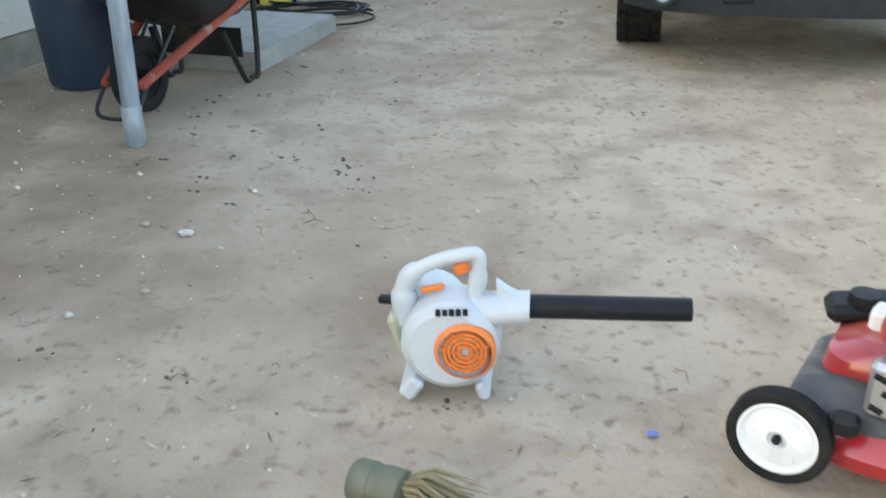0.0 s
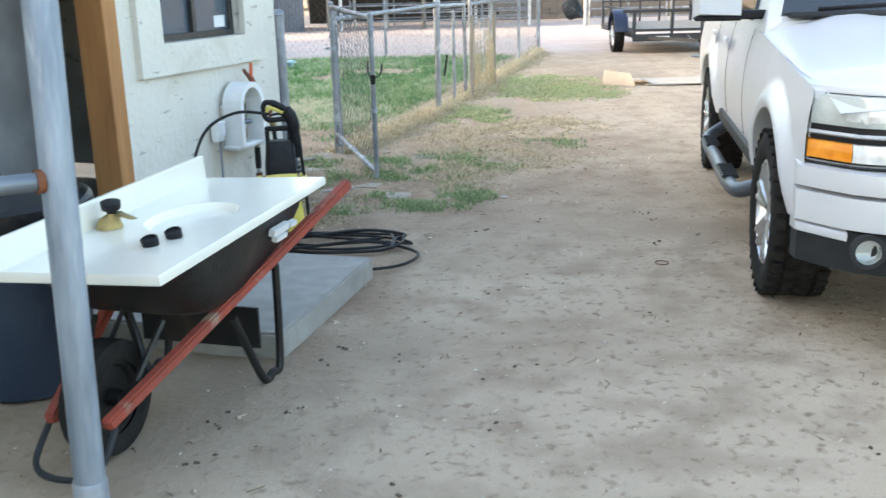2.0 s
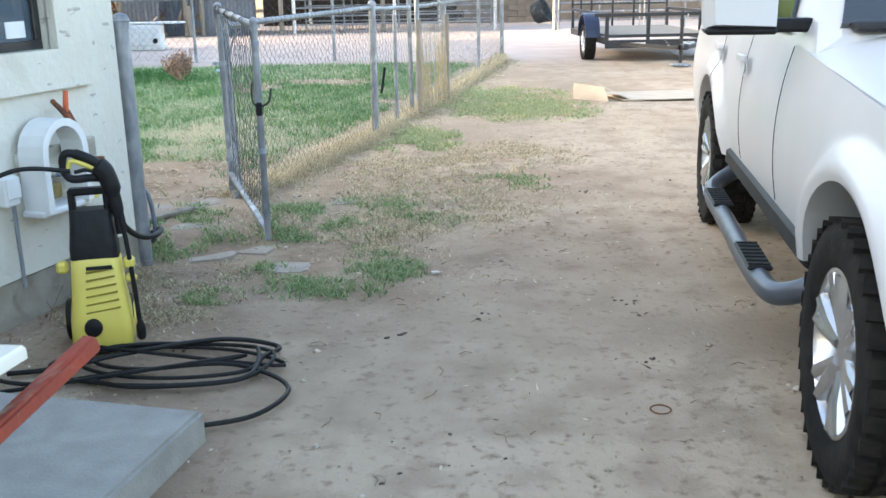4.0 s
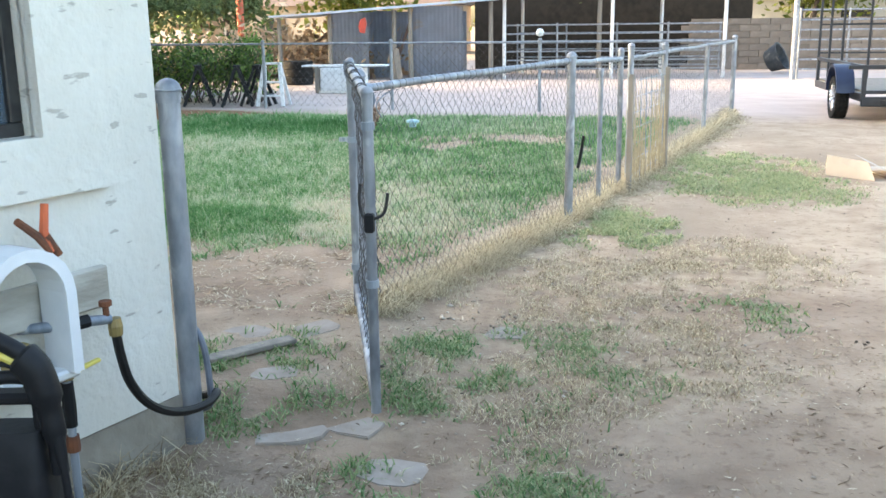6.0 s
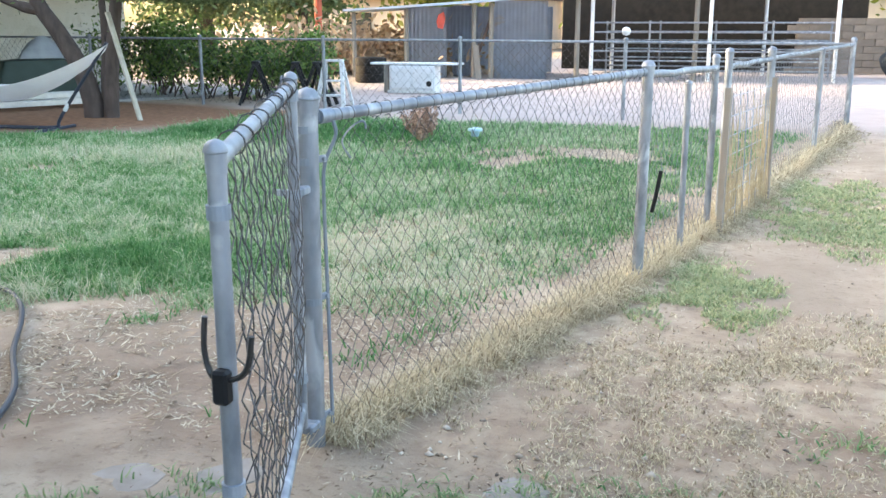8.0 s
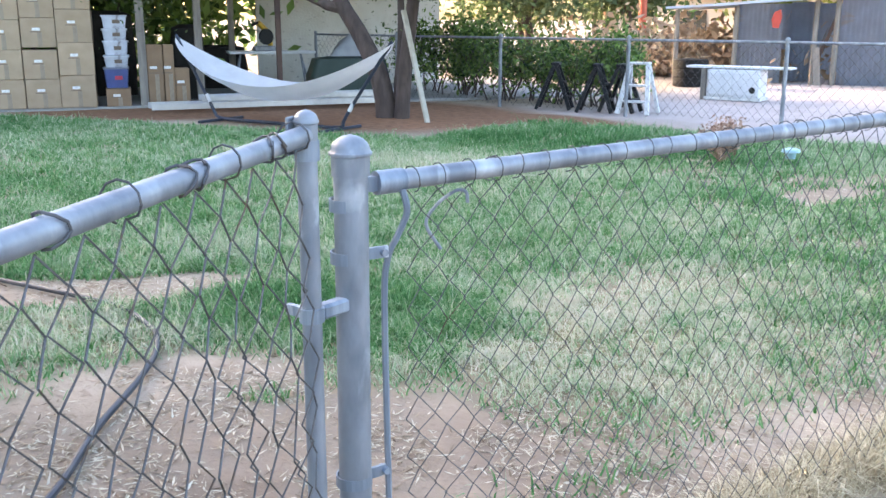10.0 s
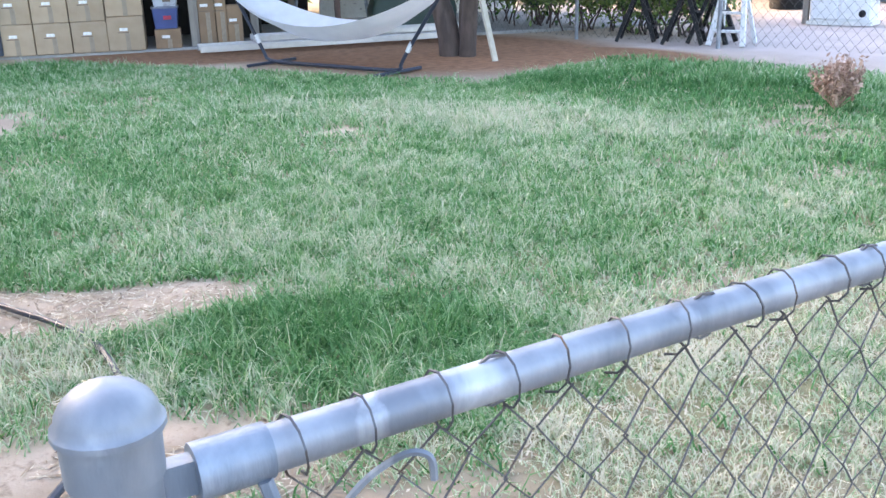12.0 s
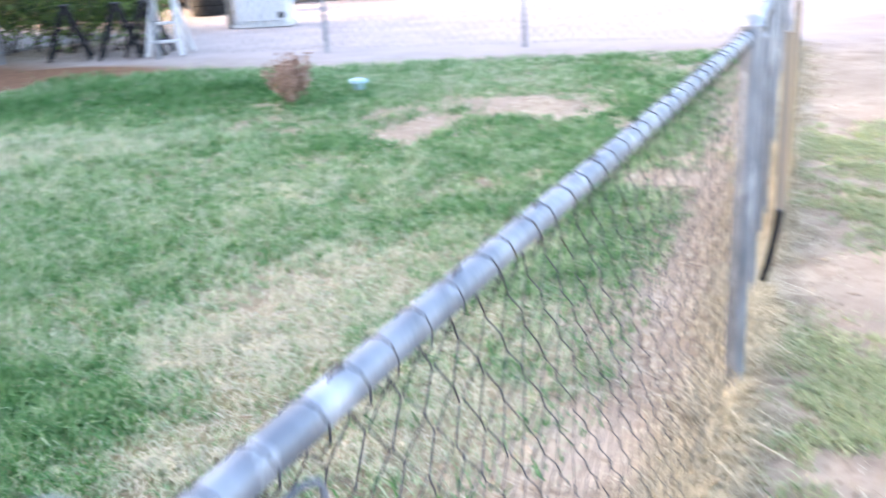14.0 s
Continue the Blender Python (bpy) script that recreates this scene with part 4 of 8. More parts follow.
def tyre_mesh(r, w, lug=True):
    bm = bmesh.new()
    prof = [(r * 0.62, -w * 0.42), (r * 0.70, -w * 0.5), (r * 0.88, -w * 0.52), (r * 0.965, -w * 0.46), (r * 0.975, -w * 0.2), (r * 0.975, w * 0.2), (r * 0.965, w * 0.46), (r * 0.88, w * 0.52), (r * 0.70, w * 0.5), (r * 0.62, w * 0.42)]
    lathe(bm, prof, 48, pose(0, 0, 0, 0, 90, 0))
    if lug:
        n = 34
        for i in range(n):
            for row, xo in enumerate((-0.40, -0.14, 0.14, 0.40)):
                a = (i + 0.5 * (row % 2)) * 360 / n
                box(bm, (xo * w, r * 0.977 * math.sin(radians(a)), r * 0.977 * math.cos(radians(a))), (w * 0.2, 2 * math.pi * r / n * 0.66, 0.018), (-a, 0, 14 if row % 2 else -14))
    return bm


def wheel(parent, loc, face, r=R_TYRE, w=0.26):
    wh = new("wheel")
    wh.parent = parent
    wh.matrix_local = pose(*loc)
    part("tyre", tyre_mesh(r, w), RUBBER, wh, "black all-terrain tyre", smooth=True, angle=30)
    rr = r * 0.63
    bm = bmesh.new()
    f = -1 if face < 0 else 1
    lathe(bm, [(rr, -w * 0.4), (rr, w * 0.45), (rr * 0.95, w * 0.46), (rr * 0.90, w * 0.36), (rr * 0.86, -w * 0.2), (0.0, -w * 0.2)], 32, pose(0, 0, 0, 0, 90 * f, 0))
    lathe(bm, [(0.085, w * 0.22), (0.085, w * 0.34), (0.06, w * 0.38), (0.0, w * 0.39)], 20, pose(0, 0, 0, 0, 90 * f, 0))
    for k in range(6):
        a = radians(60 * k + 15)
        for s in (-0.16, 0.16):
            p0 = Vector((f * w * 0.30, 0.06 * math.sin(a), 0.06 * math.cos(a)))
            p1 = Vector((f * w * 0.38, rr * 0.93 * math.sin(a + s), rr * 0.93 * math.cos(a + s)))
            tube(bm, [p0, p0.lerp(p1, 0.5) + Vector((f * 0.008, 0, 0)), p1], [0.030, 0.026, 0.030], 8)
    part("rim", bm, CHROME, wh, "six-spoke alloy rim", smooth=True)
    return wh


for y in (0.0, BASE):
    wheel(car, (0.135, y, R_TYRE - 0.012), -1)
    wheel(car, (CAR_W - 0.135, y, R_TYRE - 0.012), 1)
    part("wheel_well", B((CAR_W / 2, y, 0.72), (CAR_W - 0.42, 1.0, 0.5), bevel=0.03), BLACK_PLASTIC, car)
part("underbody", B((CAR_W / 2, 1.7, 0.52), (1.3, 4.6, 0.18), bevel=0.03), BLACK_PLASTIC, car)
part("tail", B((CAR_W / 2, 4.24, 0.85), (1.82, 0.06, 0.7), bevel=0.03), CAR_WHITE, car)

# ---- wheelbarrow with an old sink top on it ----
RED_WOOD = mat("red_painted_wood", (0.33, 0.06, 0.035), (0.22, 0.05, 0.035), 9.0, 0.75, bump=0.4, bump_scale=40, c3=(0.30, 0.20, 0.15))
TRAY = mat("black_steel_tray", (0.010, 0.0105, 0.012), (0.022, 0.021, 0.02), 6.0, 0.42, bump=0.15, c3=(0.045, 0.033, 0.026), spec=0.3)
MARBLE = mat("cream_cultured_marble", (0.74, 0.71, 0.63), (0.70, 0.67, 0.59), 3.0, 0.25, coat=0.4, big=0.2)
BRASS = mat("corroded_brass", (0.42, 0.32, 0.13), (0.25, 0.19, 0.10), 25.0, 0.45, metal=0.7)
BARROW = pose(-1.16, 5.62, 0, 0, 0, -14)     # local +y runs from the wheel to the handles
wb = thing("wheelbarrow", BARROW, "black steel wheelbarrow with peeling red wooden handles, parked by the doorstep", "wheelbarrow")
wl = new("front_wheel")
wl.parent = wb
wl.matrix_local = pose(0.02, 0.0, 0.185)
part("tyre", tyre_mesh(0.195, 0.095, False), RUBBER, wl, "flat-black barrow tyre", smooth=True)
part("hub", L([(0.125, -0.03), (0.125, 0.03), (0.11, 0.03), (0.10, 0.01), (0.03, 0.01), (0.03, 0.06), (0, 0.06)], 20, pose(0, 0, 0, 0, 90, 0)), TRAY, wl, smooth=True)
for s in (-1, 1):
    pts = [Vector((0.02 + s * 0.10, -0.16, 0.165)), Vector((0.02 + s * 0.405, 1.178, 0.66))]
    bm = bmesh.new()
    d = (pts[1] - pts[0])
    ln = d.length
    m = look(pts[0], pts[1]) @ Matrix.Translation((0, 0, -ln / 2)) @ Matrix.Diagonal((0.042, 0.042, ln, 1))
    bmesh.ops.create_cube(bm, size=1.0, matrix=m)
    bmesh.ops.bevel(bm, geom=bm.edges[:], offset=0.008, segments=2, affect="EDGES")
    part("handle", bm, RED_WOOD, wb, "square wooden handle with peeling red paint")
    part("leg", T(spline([(0.02 + s * 0.22, 0.46, 0.31), (0.02 + s * 0.25, 0.60, 0.02), (0.02 + s * 0.25, 0.68, 0.008), (0.02 + s * 0.25, 0.75, 0.03), (0.02 + s * 0.245, 0.78, 0.42)], 6), 0.016, 8), TRAY, wb, "bent black steel leg", smooth=True)
    part("wheel_bracket", T([(0.02 + s * 0.06, 0.0, 0.185), (0.02 + s * 0.10, 0.02, 0.24), (0.02 + s * 0.13, 0.16, 0.40)], 0.011, 6), TRAY, wb)
part("nose_guard", T(spline([(-0.10, -0.14, 0.15), (-0.09, -0.24, 0.05), (0.02, -0.27, 0.03), (0.13, -0.24, 0.05), (0.14, -0.14, 0.15)], 6), 0.011, 6), TRIM, wb)
part("front_brace", T([(0.02 - 0.10, 0.10, 0.22), (0.02, 0.16, 0.46), (0.02 + 0.10, 0.10, 0.22)], 0.012, 6), TRAY, wb)
part("cross_brace", B((0.02, 0.60, 0.22), (0.50, 0.012, 0.16)), TRAY, wb)


def tray_ring(y0, y1, hw, z, n=5):
    r = min(hw, (y1 - y0) / 2) * 0.55
    pts = []
    for cx, cy, a0 in ((hw - r, y1 - r, 0), (-hw + r, y1 - r, 90), (-hw + r, y0 + r, 180), (hw - r, y0 + r, 270)):
        pts += [(0.02 + x, y, z) for x, y in arc(cx, cy, r, a0, a0 + 90, n)]
    return pts


outer = [tray_ring(0.32, 0.78, 0.20, 0.36), tray_ring(0.16, 0.84, 0.26, 0.42), tray_ring(0.02, 0.92, 0.31, 0.55), tray_ring(-0.16, 1.00, 0.345, 0.665), tray_ring(-0.19, 1.02, 0.365, 0.672), tray_ring(-0.19, 1.02, 0.365, 0.66)]
part("tray", loft(bmesh.new(), outer[:5] + [tray_ring(-0.15, 0.99, 0.335, 0.664), tray_ring(0.04, 0.90, 0.30, 0.55), tray_ring(0.18, 0.82, 0.25, 0.425), tray_ring(0.33, 0.77, 0.19, 0.368)]), TRAY, wb, "black steel tray with white lettering patch", smooth=True)
bm = bmesh.new()
for i, (w2, yy, zz) in enumerate(((0.13, 0.64, 0.600), (0.05, 0.75, 0.595), (0.09, 0.66, 0.565))):
    box(bm, (0.02 + 0.332 + 0.3 * (zz - 0.565), yy, zz), (0.022, w2, 0.018 if i else 0.028), (0, 17, 0))
part("brand_patch", bm, WHITE_PAINT, wb, "worn white marking bars on the tray")

SINK = pose(-0.925, 5.92, 0.70, 1.2, -2.0, -13.0)
sink = thing("sink_top", SINK, "cream cultured-marble vanity sink top with taps, laid on the wheelbarrow", "sink top")
SW, SL = 0.27, 0.62
bm = bmesh.new()
basin = [(0.02 + 0.15 * math.cos(t), 0.02 + 0.2 * math.sin(t)) for t in np.linspace(0, 2 * math.pi, 25)[:-1]]
per = []
ca = math.atan2(SL, SW)
turns = [a * 2 * math.pi / 24 for a in range(24)]
for corner in (ca, math.pi - ca, math.pi + ca, 2 * math.pi - ca):
    turns[min(range(24), key=lambda q: abs(turns[q] - corner))] = corner
for t in turns:
    c, s_ = math.cos(t), math.sin(t)
    k = 1 / max(abs(c) / SW, abs(s_) / SL)
    per.append((c * k, s_ * k))
rings = [[(x, y, -0.022) for x, y in per], [(x, y, 0.0) for x, y in per], [(x * 0.985, y * 0.992, 0.008) for x, y in per], [(x, y, 0.006) for x, y in basin],
         [(0.02 + (x - 0.02) * 0.93, 0.02 + (y - 0.02) * 0.93, -0.01) for x, y in basin], [(0.02 + (x - 0.02) * 0.75, 0.02 + (y - 0.02) * 0.75, -0.09) for x, y in basin], [(0.02 + (x - 0.02) * 0.15, 0.02 + (y - 0.02) * 0.15, -0.12) for x, y in basin]]
part("counter", loft(bm, rings), MARBLE, sink, smooth=True)
part("backsplash", B((-SW + 0.011, 0, 0.05), (0.022, 2 * SL, 0.10), bevel=0.006, seg=2), MARBLE, sink)
tap = part("tap", loft(bmesh.new(), [[(-0.20 + x, -0.14 + y, 0.008) for x, y in arc(0, 0, 0.045, 0, 330, 11)], [(-0.195 + x * 0.8, -0.14 + y * 0.7, 0.04) for x, y in arc(0, 0, 0.045, 0, 330, 11)], [(-0.17 + x * 0.5, -0.14 + y * 0.5, 0.06) for x, y in arc(0, 0, 0.045, 0, 330, 11)], [(-0.09 + x * 0.3, -0.16 + y * 0.3, 0.045) for x, y in arc(0, 0, 0.045, 0, 330, 11)]]), BRASS, sink, "corroded brass tap base", smooth=True)
part("tap_knob", L([(0.016, 0.04), (0.018, 0.07), (0.032, 0.075), (0.034, 0.098), (0.02, 0.104), (0, 0.105)], 14, pose(-0.19, -0.13, 0.0, 8, 6, 0)), BLACK_PLASTIC, tap, "black tap knob", smooth=True)
for x, y in ((0.02, -0.33), (0.05, -0.24)):
    part("drain_fitting", L([(0.026, 0.0), (0.028, 0.025), (0.022, 0.028), (0.02, 0.02), (0, 0.02)], 14, pose(x + 0.05, y, 0.006, 15, 0, 0)), BLACK_PLASTIC, sink, "loose black drain fitting", smooth=True)

# ---- dustbin ----
BIN = mat("dark_blue_plastic", (0.026, 0.040, 0.070), (0.038, 0.052, 0.08), 6.0, 0.55, bump=0.1, c3=(0.07, 0.075, 0.085), spec=0.25)
dbin = thing("dustbin", pose(-1.66, 6.19, 0, 0, 0, 20) @ Matrix.Diagonal((0.96, 0.96, 1.1, 1.0)), "dark blue plastic dustbin with a black liner, beside the wall", "dustbin")
part("bin_body", L([(0, 0.0), (0.225, 0.0), (0.235, 0.015), (0.275, 0.60), (0.292, 0.605), (0.292, 0.635), (0.28, 0.64), (0.27, 0.60), (0.225, 0.03), (0, 0.03)], 36), BIN, dbin, smooth=True)
for a in (10, 190):
    part("bin_handle", B((0.30 * math.cos(radians(a)), 0.30 * math.sin(radians(a)), 0.545), (0.05, 0.13, 0.08), (0, 0, a), bevel=0.012), BIN, dbin)
bm = bmesh.new()
ring_n = 48
rr_ = random.Random(5)
wob = [rr_.uniform(-1, 1) for _ in range(ring_n)]
wob = [(wob[i - 1] + wob[i] * 2 + wob[(i + 1) % ring_n]) / 4 for i in range(ring_n)]
secs = []
for r0, z0, ar, az in ((0.292, 0.51, 0.022, 0.04), (0.303, 0.57, 0.014, 0.015), (0.302, 0.65, 0.006, 0.006), (0.285, 0.662, 0.006, 0.01), (0.262, 0.62, 0.025, 0.03), (0.24, 0.50, 0.05, 0.04), (0.18, 0.44, 0.05, 0.04)):
    secs.append([((r0 + ar * wob[i] * (1.6 if z0 < 0.6 else 1)) * math.cos(2 * math.pi * i / ring_n), (r0 + ar * wob[i]) * math.sin(2 * math.pi * i / ring_n), z0 + az * wob[i] * 1.2) for i in range(ring_n)])
part("bin_liner", loft(bm, secs, caps=False), BLACK_BAG, dbin, "crumpled black bin liner folded over the rim", smooth=True)

# ---- pressure washer ----
YELLOW = mat("yellow_plastic", (0.72, 0.60, 0.13), (0.66, 0.54, 0.11), 6.0, 0.4, big=0.2)
pw = thing("pressure_washer", pose(-1.085, 8.34, 0, 0, 0, 14) @ Matrix.Diagonal((0.88, 0.9, 0.94, 1.0)), "yellow and black upright electric pressure washer on dirt", "pressure washer")


def rring(cx, cy, hx, hy, z, r=0.03, n=4):
    r = min(r, hx * 0.95, hy * 0.95)
    out = []
    for sx_, sy_, a0 in ((1, 1, 0), (-1, 1, 90), (-1, -1, 180), (1, -1, 270)):
        out += [(cx + x, cy + y, z) for x, y in arc(sx_ * (hx - r), sy_ * (hy - r), r, a0, a0 + 90, n)]
    return out


part("lower_body", loft(bmesh.new(), [rring(0, 0, 0.115, 0.10, 0.0, 0.03), rring(0, 0, 0.135, 0.11, 0.03, 0.04), rring(0, 0, 0.13, 0.11, 0.15, 0.05), rring(0, 0.01, 0.115, 0.10, 0.26, 0.05), rring(0, 0.02, 0.105, 0.09, 0.40, 0.04), rring(0, 0.02, 0.095, 0.08, 0.415, 0.04)]), YELLOW, pw, "yellow lower casing", smooth=True)
part("upper_body", loft(bmesh.new(), [rring(0, 0.02, 0.105, 0.085, 0.39, 0.04), rring(0, 0.02, 0.104, 0.083, 0.45, 0.04), rring(0, 0.02, 0.092, 0.07, 0.55, 0.035), rring(0, 0.025, 0.09, 0.05, 0.61, 0.03)]), BLACK_PLASTIC, pw, "black upper casing", smooth=True)
bm = bmesh.new()
for c, s in (((-0.075, 0.03, 0.64), (0.03, 0.06, 0.09)), ((0.075, 0.03, 0.64), (0.03, 0.06, 0.09)), ((0, 0.03, 0.685), (0.18, 0.06, 0.03))):
    box(bm, c, s, bevel=0.01)
part("carry_handle", bm, BLACK_PLASTIC, pw)
# solid bars in darkened yellow, slot shade put into their colour
for k in range(6):
    part("vent_slot", B((0.02, -0.098 + 0.004 * k, 0.19 + 0.034 * k), (0.15 - 0.006 * k, 0.014, 0.007), (0, -6, 0)), mat("dark_yellow_shadow_gap", (0.30, 0.23, 0.03), scale=5.0) if k == 0 else bpy.data.materials["dark_yellow_shadow_gap"], pw)
part("knob", L([(0.04, 0.0), (0.038, 0.02), (0.03, 0.025), (0, 0.025)], 20, pose(-0.03, -0.108, 0.12, 90, 0, 0)), BLACK_PLASTIC, pw, "round black dial", smooth=True)
part("badge", B((0.02, -0.088, 0.375), (0.11, 0.012, 0.014), (-4, 0, 0)), BLACK_PLASTIC, pw, "small dark marking bar")
for s in (-1, 1):
    w_ = part("wheel", L([(0.0, -0.02), (0.085, -0.02), (0.095, -0.012), (0.095, 0.012), (0.085, 0.02), (0, 0.02)], 24, pose(-0.15 if s < 0 else 0.112, 0.12, 0.094, 0, 90, 0)), BLACK_PLASTIC, pw, smooth=True)
    part("wheel_disc", L([(0.0, 0.0), (0.055, 0.0), (0.05, 0.006), (0, 0.006)], 20, pose(-0.172 if s < 0 else 0.132, 0.12, 0.094, 0, 90 * s, 0)), YELLOW, w_)
    part("holder", B((s * 0.145, -0.01, 0.37), (0.05, 0.06, 0.05), bevel=0.012), YELLOW, pw)
part("holder", B((0.145, -0.01, 0.30), (0.05, 0.05, 0.03), bevel=0.01), YELLOW, pw)
gun = part("spray_lance", T(spline([(0.165, -0.03, 0.06), (0.155, -0.03, 0.30), (0.135, -0.02, 0.55), (0.11, 0.0, 0.70)], 6), [0.011] * 12 + [0.016] * 7, 10), BLACK_PLASTIC, pw, "black spray lance in its holder", smooth=True)
part("nozzle", L([(0.012, 0.02), (0.020, 0.03), (0.022, 0.07), (0.014, 0.10)], 12, pose(0.166, -0.03, 0)), BLACK_PLASTIC, gun, smooth=True)
bm = bmesh.new()
tube(bm, spline([(0.125, -0.01, 0.50), (0.118, -0.005, 0.60), (0.105, 0.0, 0.69), (0.085, 0.0, 0.76), (0.05, 0.0, 0.80)], 4), [0.022] * 4 + [0.030] * 4 + [0.042] * 4 + [0.044] * 4 + [0.034], 14)
tube(bm, spline([(0.07, 0.0, 0.79), (0.03, 0.0, 0.82), (-0.03, 0.0, 0.848), (-0.07, 0.0, 0.852), (-0.088, 0.0, 0.83), (-0.088, 0.0, 0.785), (-0.075, 0.0, 0.755), (-0.045, 0.0, 0.742), (0.03, 0.0, 0.745), (0.09, 0.0, 0.735)], 4), [0.022] * 9 + [0.017] * 28, 12)
part("trigger_gun", bm, BLACK_PLASTIC, gun, "black trigger gun", smooth=True)
part("gun_grip", T(spline([(0.04, -0.006, 0.785), (-0.01, -0.006, 0.808), (-0.055, -0.006, 0.820), (-0.068, -0.006, 0.79)], 4), 0.012, 8), YELLOW, gun, "yellow inner grip", smooth=True)
part("trigger", T(spline([(0.04, -0.004, 0.77), (0.0, -0.004, 0.78), (-0.045, -0.004, 0.772)], 4), 0.008, 8), BLACK_PLASTIC, gun, smooth=True)


def cable(name, pts, r, material, label, category, n=8):
    ob = finish(name, T(spline(pts, n), r, 8), material, smooth=True)
    return tagged(ob, label, category)


HOSE = mat("black_rubber_hose", (0.008, 0.008, 0.009), (0.014, 0.014, 0.014), 30.0, 0.5, spec=0.25)
cable("high_pressure_hose", [(-1.12, 8.28, 0.74), (-1.30, 8.20, 0.76), (-1.46, 8.10, 0.66), (-1.52, 8.0, 0.40), (-1.45, 7.95, 0.10), (-1.25, 7.92, 0.012), (-0.9, 8.02, 0.011), (-0.55, 8.06, 0.022), (-0.35, 7.98, 0.011), (-0.25, 7.82, 0.011), (-0.34, 7.62, 0.011), (-0.55, 7.54, 0.011)],
      0.009, HOSE, "black high-pressure hose looped over dirt", "hose")
loops = []
for k in range(3):
    a = k * 1.25
    for j in range(10):
        t = j / 10 * 2 * math.pi
        loops.append((-0.78 + 0.44 * math.cos(t) * (1 - 0.13 * k) + 0.05 * math.sin(a), 8.08 + 0.19 * math.sin(t) * (1 - 0.2 * k) + 0.045 * k - 0.02 * math.cos(t + a), 0.011 + 0.011 * k * (0.5 + 0.5 * math.sin(t * 2 + a))))
cable("coiled_cable", [(-1.10, 8.20, 0.05)] + loops + [(-1.3, 7.85, 0.012), (-1.5, 7.8, 0.012)], 0.008, HOSE, "black power cable lying in loose coils on dirt", "cable", 5)
cable("supply_hose", [(-1.02, 7.95, 0.011), (-0.80, 7.86, 0.02), (-0.45, 7.93, 0.012), (-0.40, 8.12, 0.02), (-0.36, 8.26, 0.011), (-0.6, 8.30, 0.03), (-0.95, 8.16, 0.03), (-1.15, 8.05, 0.02), (-1.35, 8.02, 0.012)], 0.010, HOSE, "black water hose lying by the pressure washer", "hose")


# ---- fittings on the house wall ----
PLANK = mat("peeling_white_plank", (0.55, 0.53, 0.47), (0.30, 0.27, 0.22), 11.0, 0.85, bump=0.5, stretch=(1, 0.3, 1))
cab = thing("wall_cabinet", HOUSE @ pose(0, -0.66, 0.63), "peeling white arched plastic housing on a weathered plank on the wall", "wall box")
part("plank", B((0.016, 0.12, 0.045), (0.032, 0.52, 0.13), bevel=0.006), PLANK, cab, "weathered plank")
arch = arc(0, 0.10, 0.15, 0, 180, 10)
arch = [(0.15, -0.14)] + arch + [(-0.15, -0.14)]
inner = [(0.115, -0.14)] + arc(0, 0.10, 0.115, 0, 180, 10) + [(-0.115, -0.14)]
bm = bmesh.new()
m = pose(0.034, 0.0, 0, 90, 0, 90)
a0 = [[bm.verts.new(m @ Vector((x, y, z))) for x, y in o] for o, z in ((arch, 0.0), (arch, 0.13), (inner, 0.13), (inner, 0.01))]
for p, q in zip(a0, a0[1:]):
    for k in range(len(p) - 1):
        bm.faces.new((p[k], p[k + 1], q[k + 1], q[k]))
part("housing", bm, WHITE_PAINT, cab, "white arched plastic housing")
part("lower_tray", B((0.08, 0.0, -0.15), (0.12, 0.32, 0.03), bevel=0.008), WHITE_PAINT, cab)
part("valve_block", B((0.05, 0.0, -0.08), (0.05, 0.12, 0.07), bevel=0.01), BRASS, cab)
clamp = thing("spring_clamp", HOUSE @ pose(0.05, -0.56, 0.90, 20, 0, 0), "rusty spring clamp with an orange tip on the wall box", "clamp")
for s, mm, nm in ((-1, RUST, "jaw"), (1, mat("orange_red_vinyl", (0.60, 0.13, 0.05), scale=15.0), "grip")):
    part(nm, T([(0.06, 0.0, -0.06), (0.05, s * 0.012, 0.0), (0.05, s * 0.05, 0.07)], [0.010, 0.013, 0.011], 8), RUST if s < 0 else mm, clamp)
part("jaw", T([(0.055, 0.01, -0.01), (0.06, 0.02, -0.08)], 0.012, 8), RUST, clamp)
elec = thing("power_socket", HOUSE @ pose(0.02, -0.90, 0.60), "white weatherproof socket box on the wall", "socket")
part("box_body", B((0.02, 0, 0), (0.05, 0.085, 0.13), bevel=0.01), WHITE_PAINT, elec)
part("lid", B((0.05, 0, 0.015), (0.014, 0.075, 0.09), bevel=0.004), WHITE_PAINT, elec)
part("conduit", T([(0.02, 0.02, -0.06), (0.02, 0.02, -0.43)], 0.009, 8), GALV, elec)
bib = thing("garden_tap", HOUSE @ pose(0.0, -0.50, 0.0), "rusted standpipe with a brass tap and a yellow lever valve", "tap")
part("standpipe", T([(0.09, -0.02, -0.05), (0.09, -0.02, 0.60)], 0.013, 10), GALV_WORN, bib, smooth=True)
part("coupling", L([(0.0, 0.0), (0.020, 0.0), (0.022, 0.02), (0.020, 0.05), (0, 0.05)], 10, pose(0.09, -0.02, 0.22)), RUST, bib)
part("coupling", L([(0.0, 0.0), (0.019, 0.0), (0.021, 0.06), (0.019, 0.14), (0, 0.14)], 10, pose(0.09, -0.02, 0.30)), BLACK_PLASTIC, bib)
valve = part("valve_body", L([(0.0, 0.0), (0.022, 0.0), (0.026, 0.02), (0.022, 0.05), (0, 0.05)], 10, pose(0.09, -0.02, 0.45)), BRASS, bib, "tarnished ball valve")
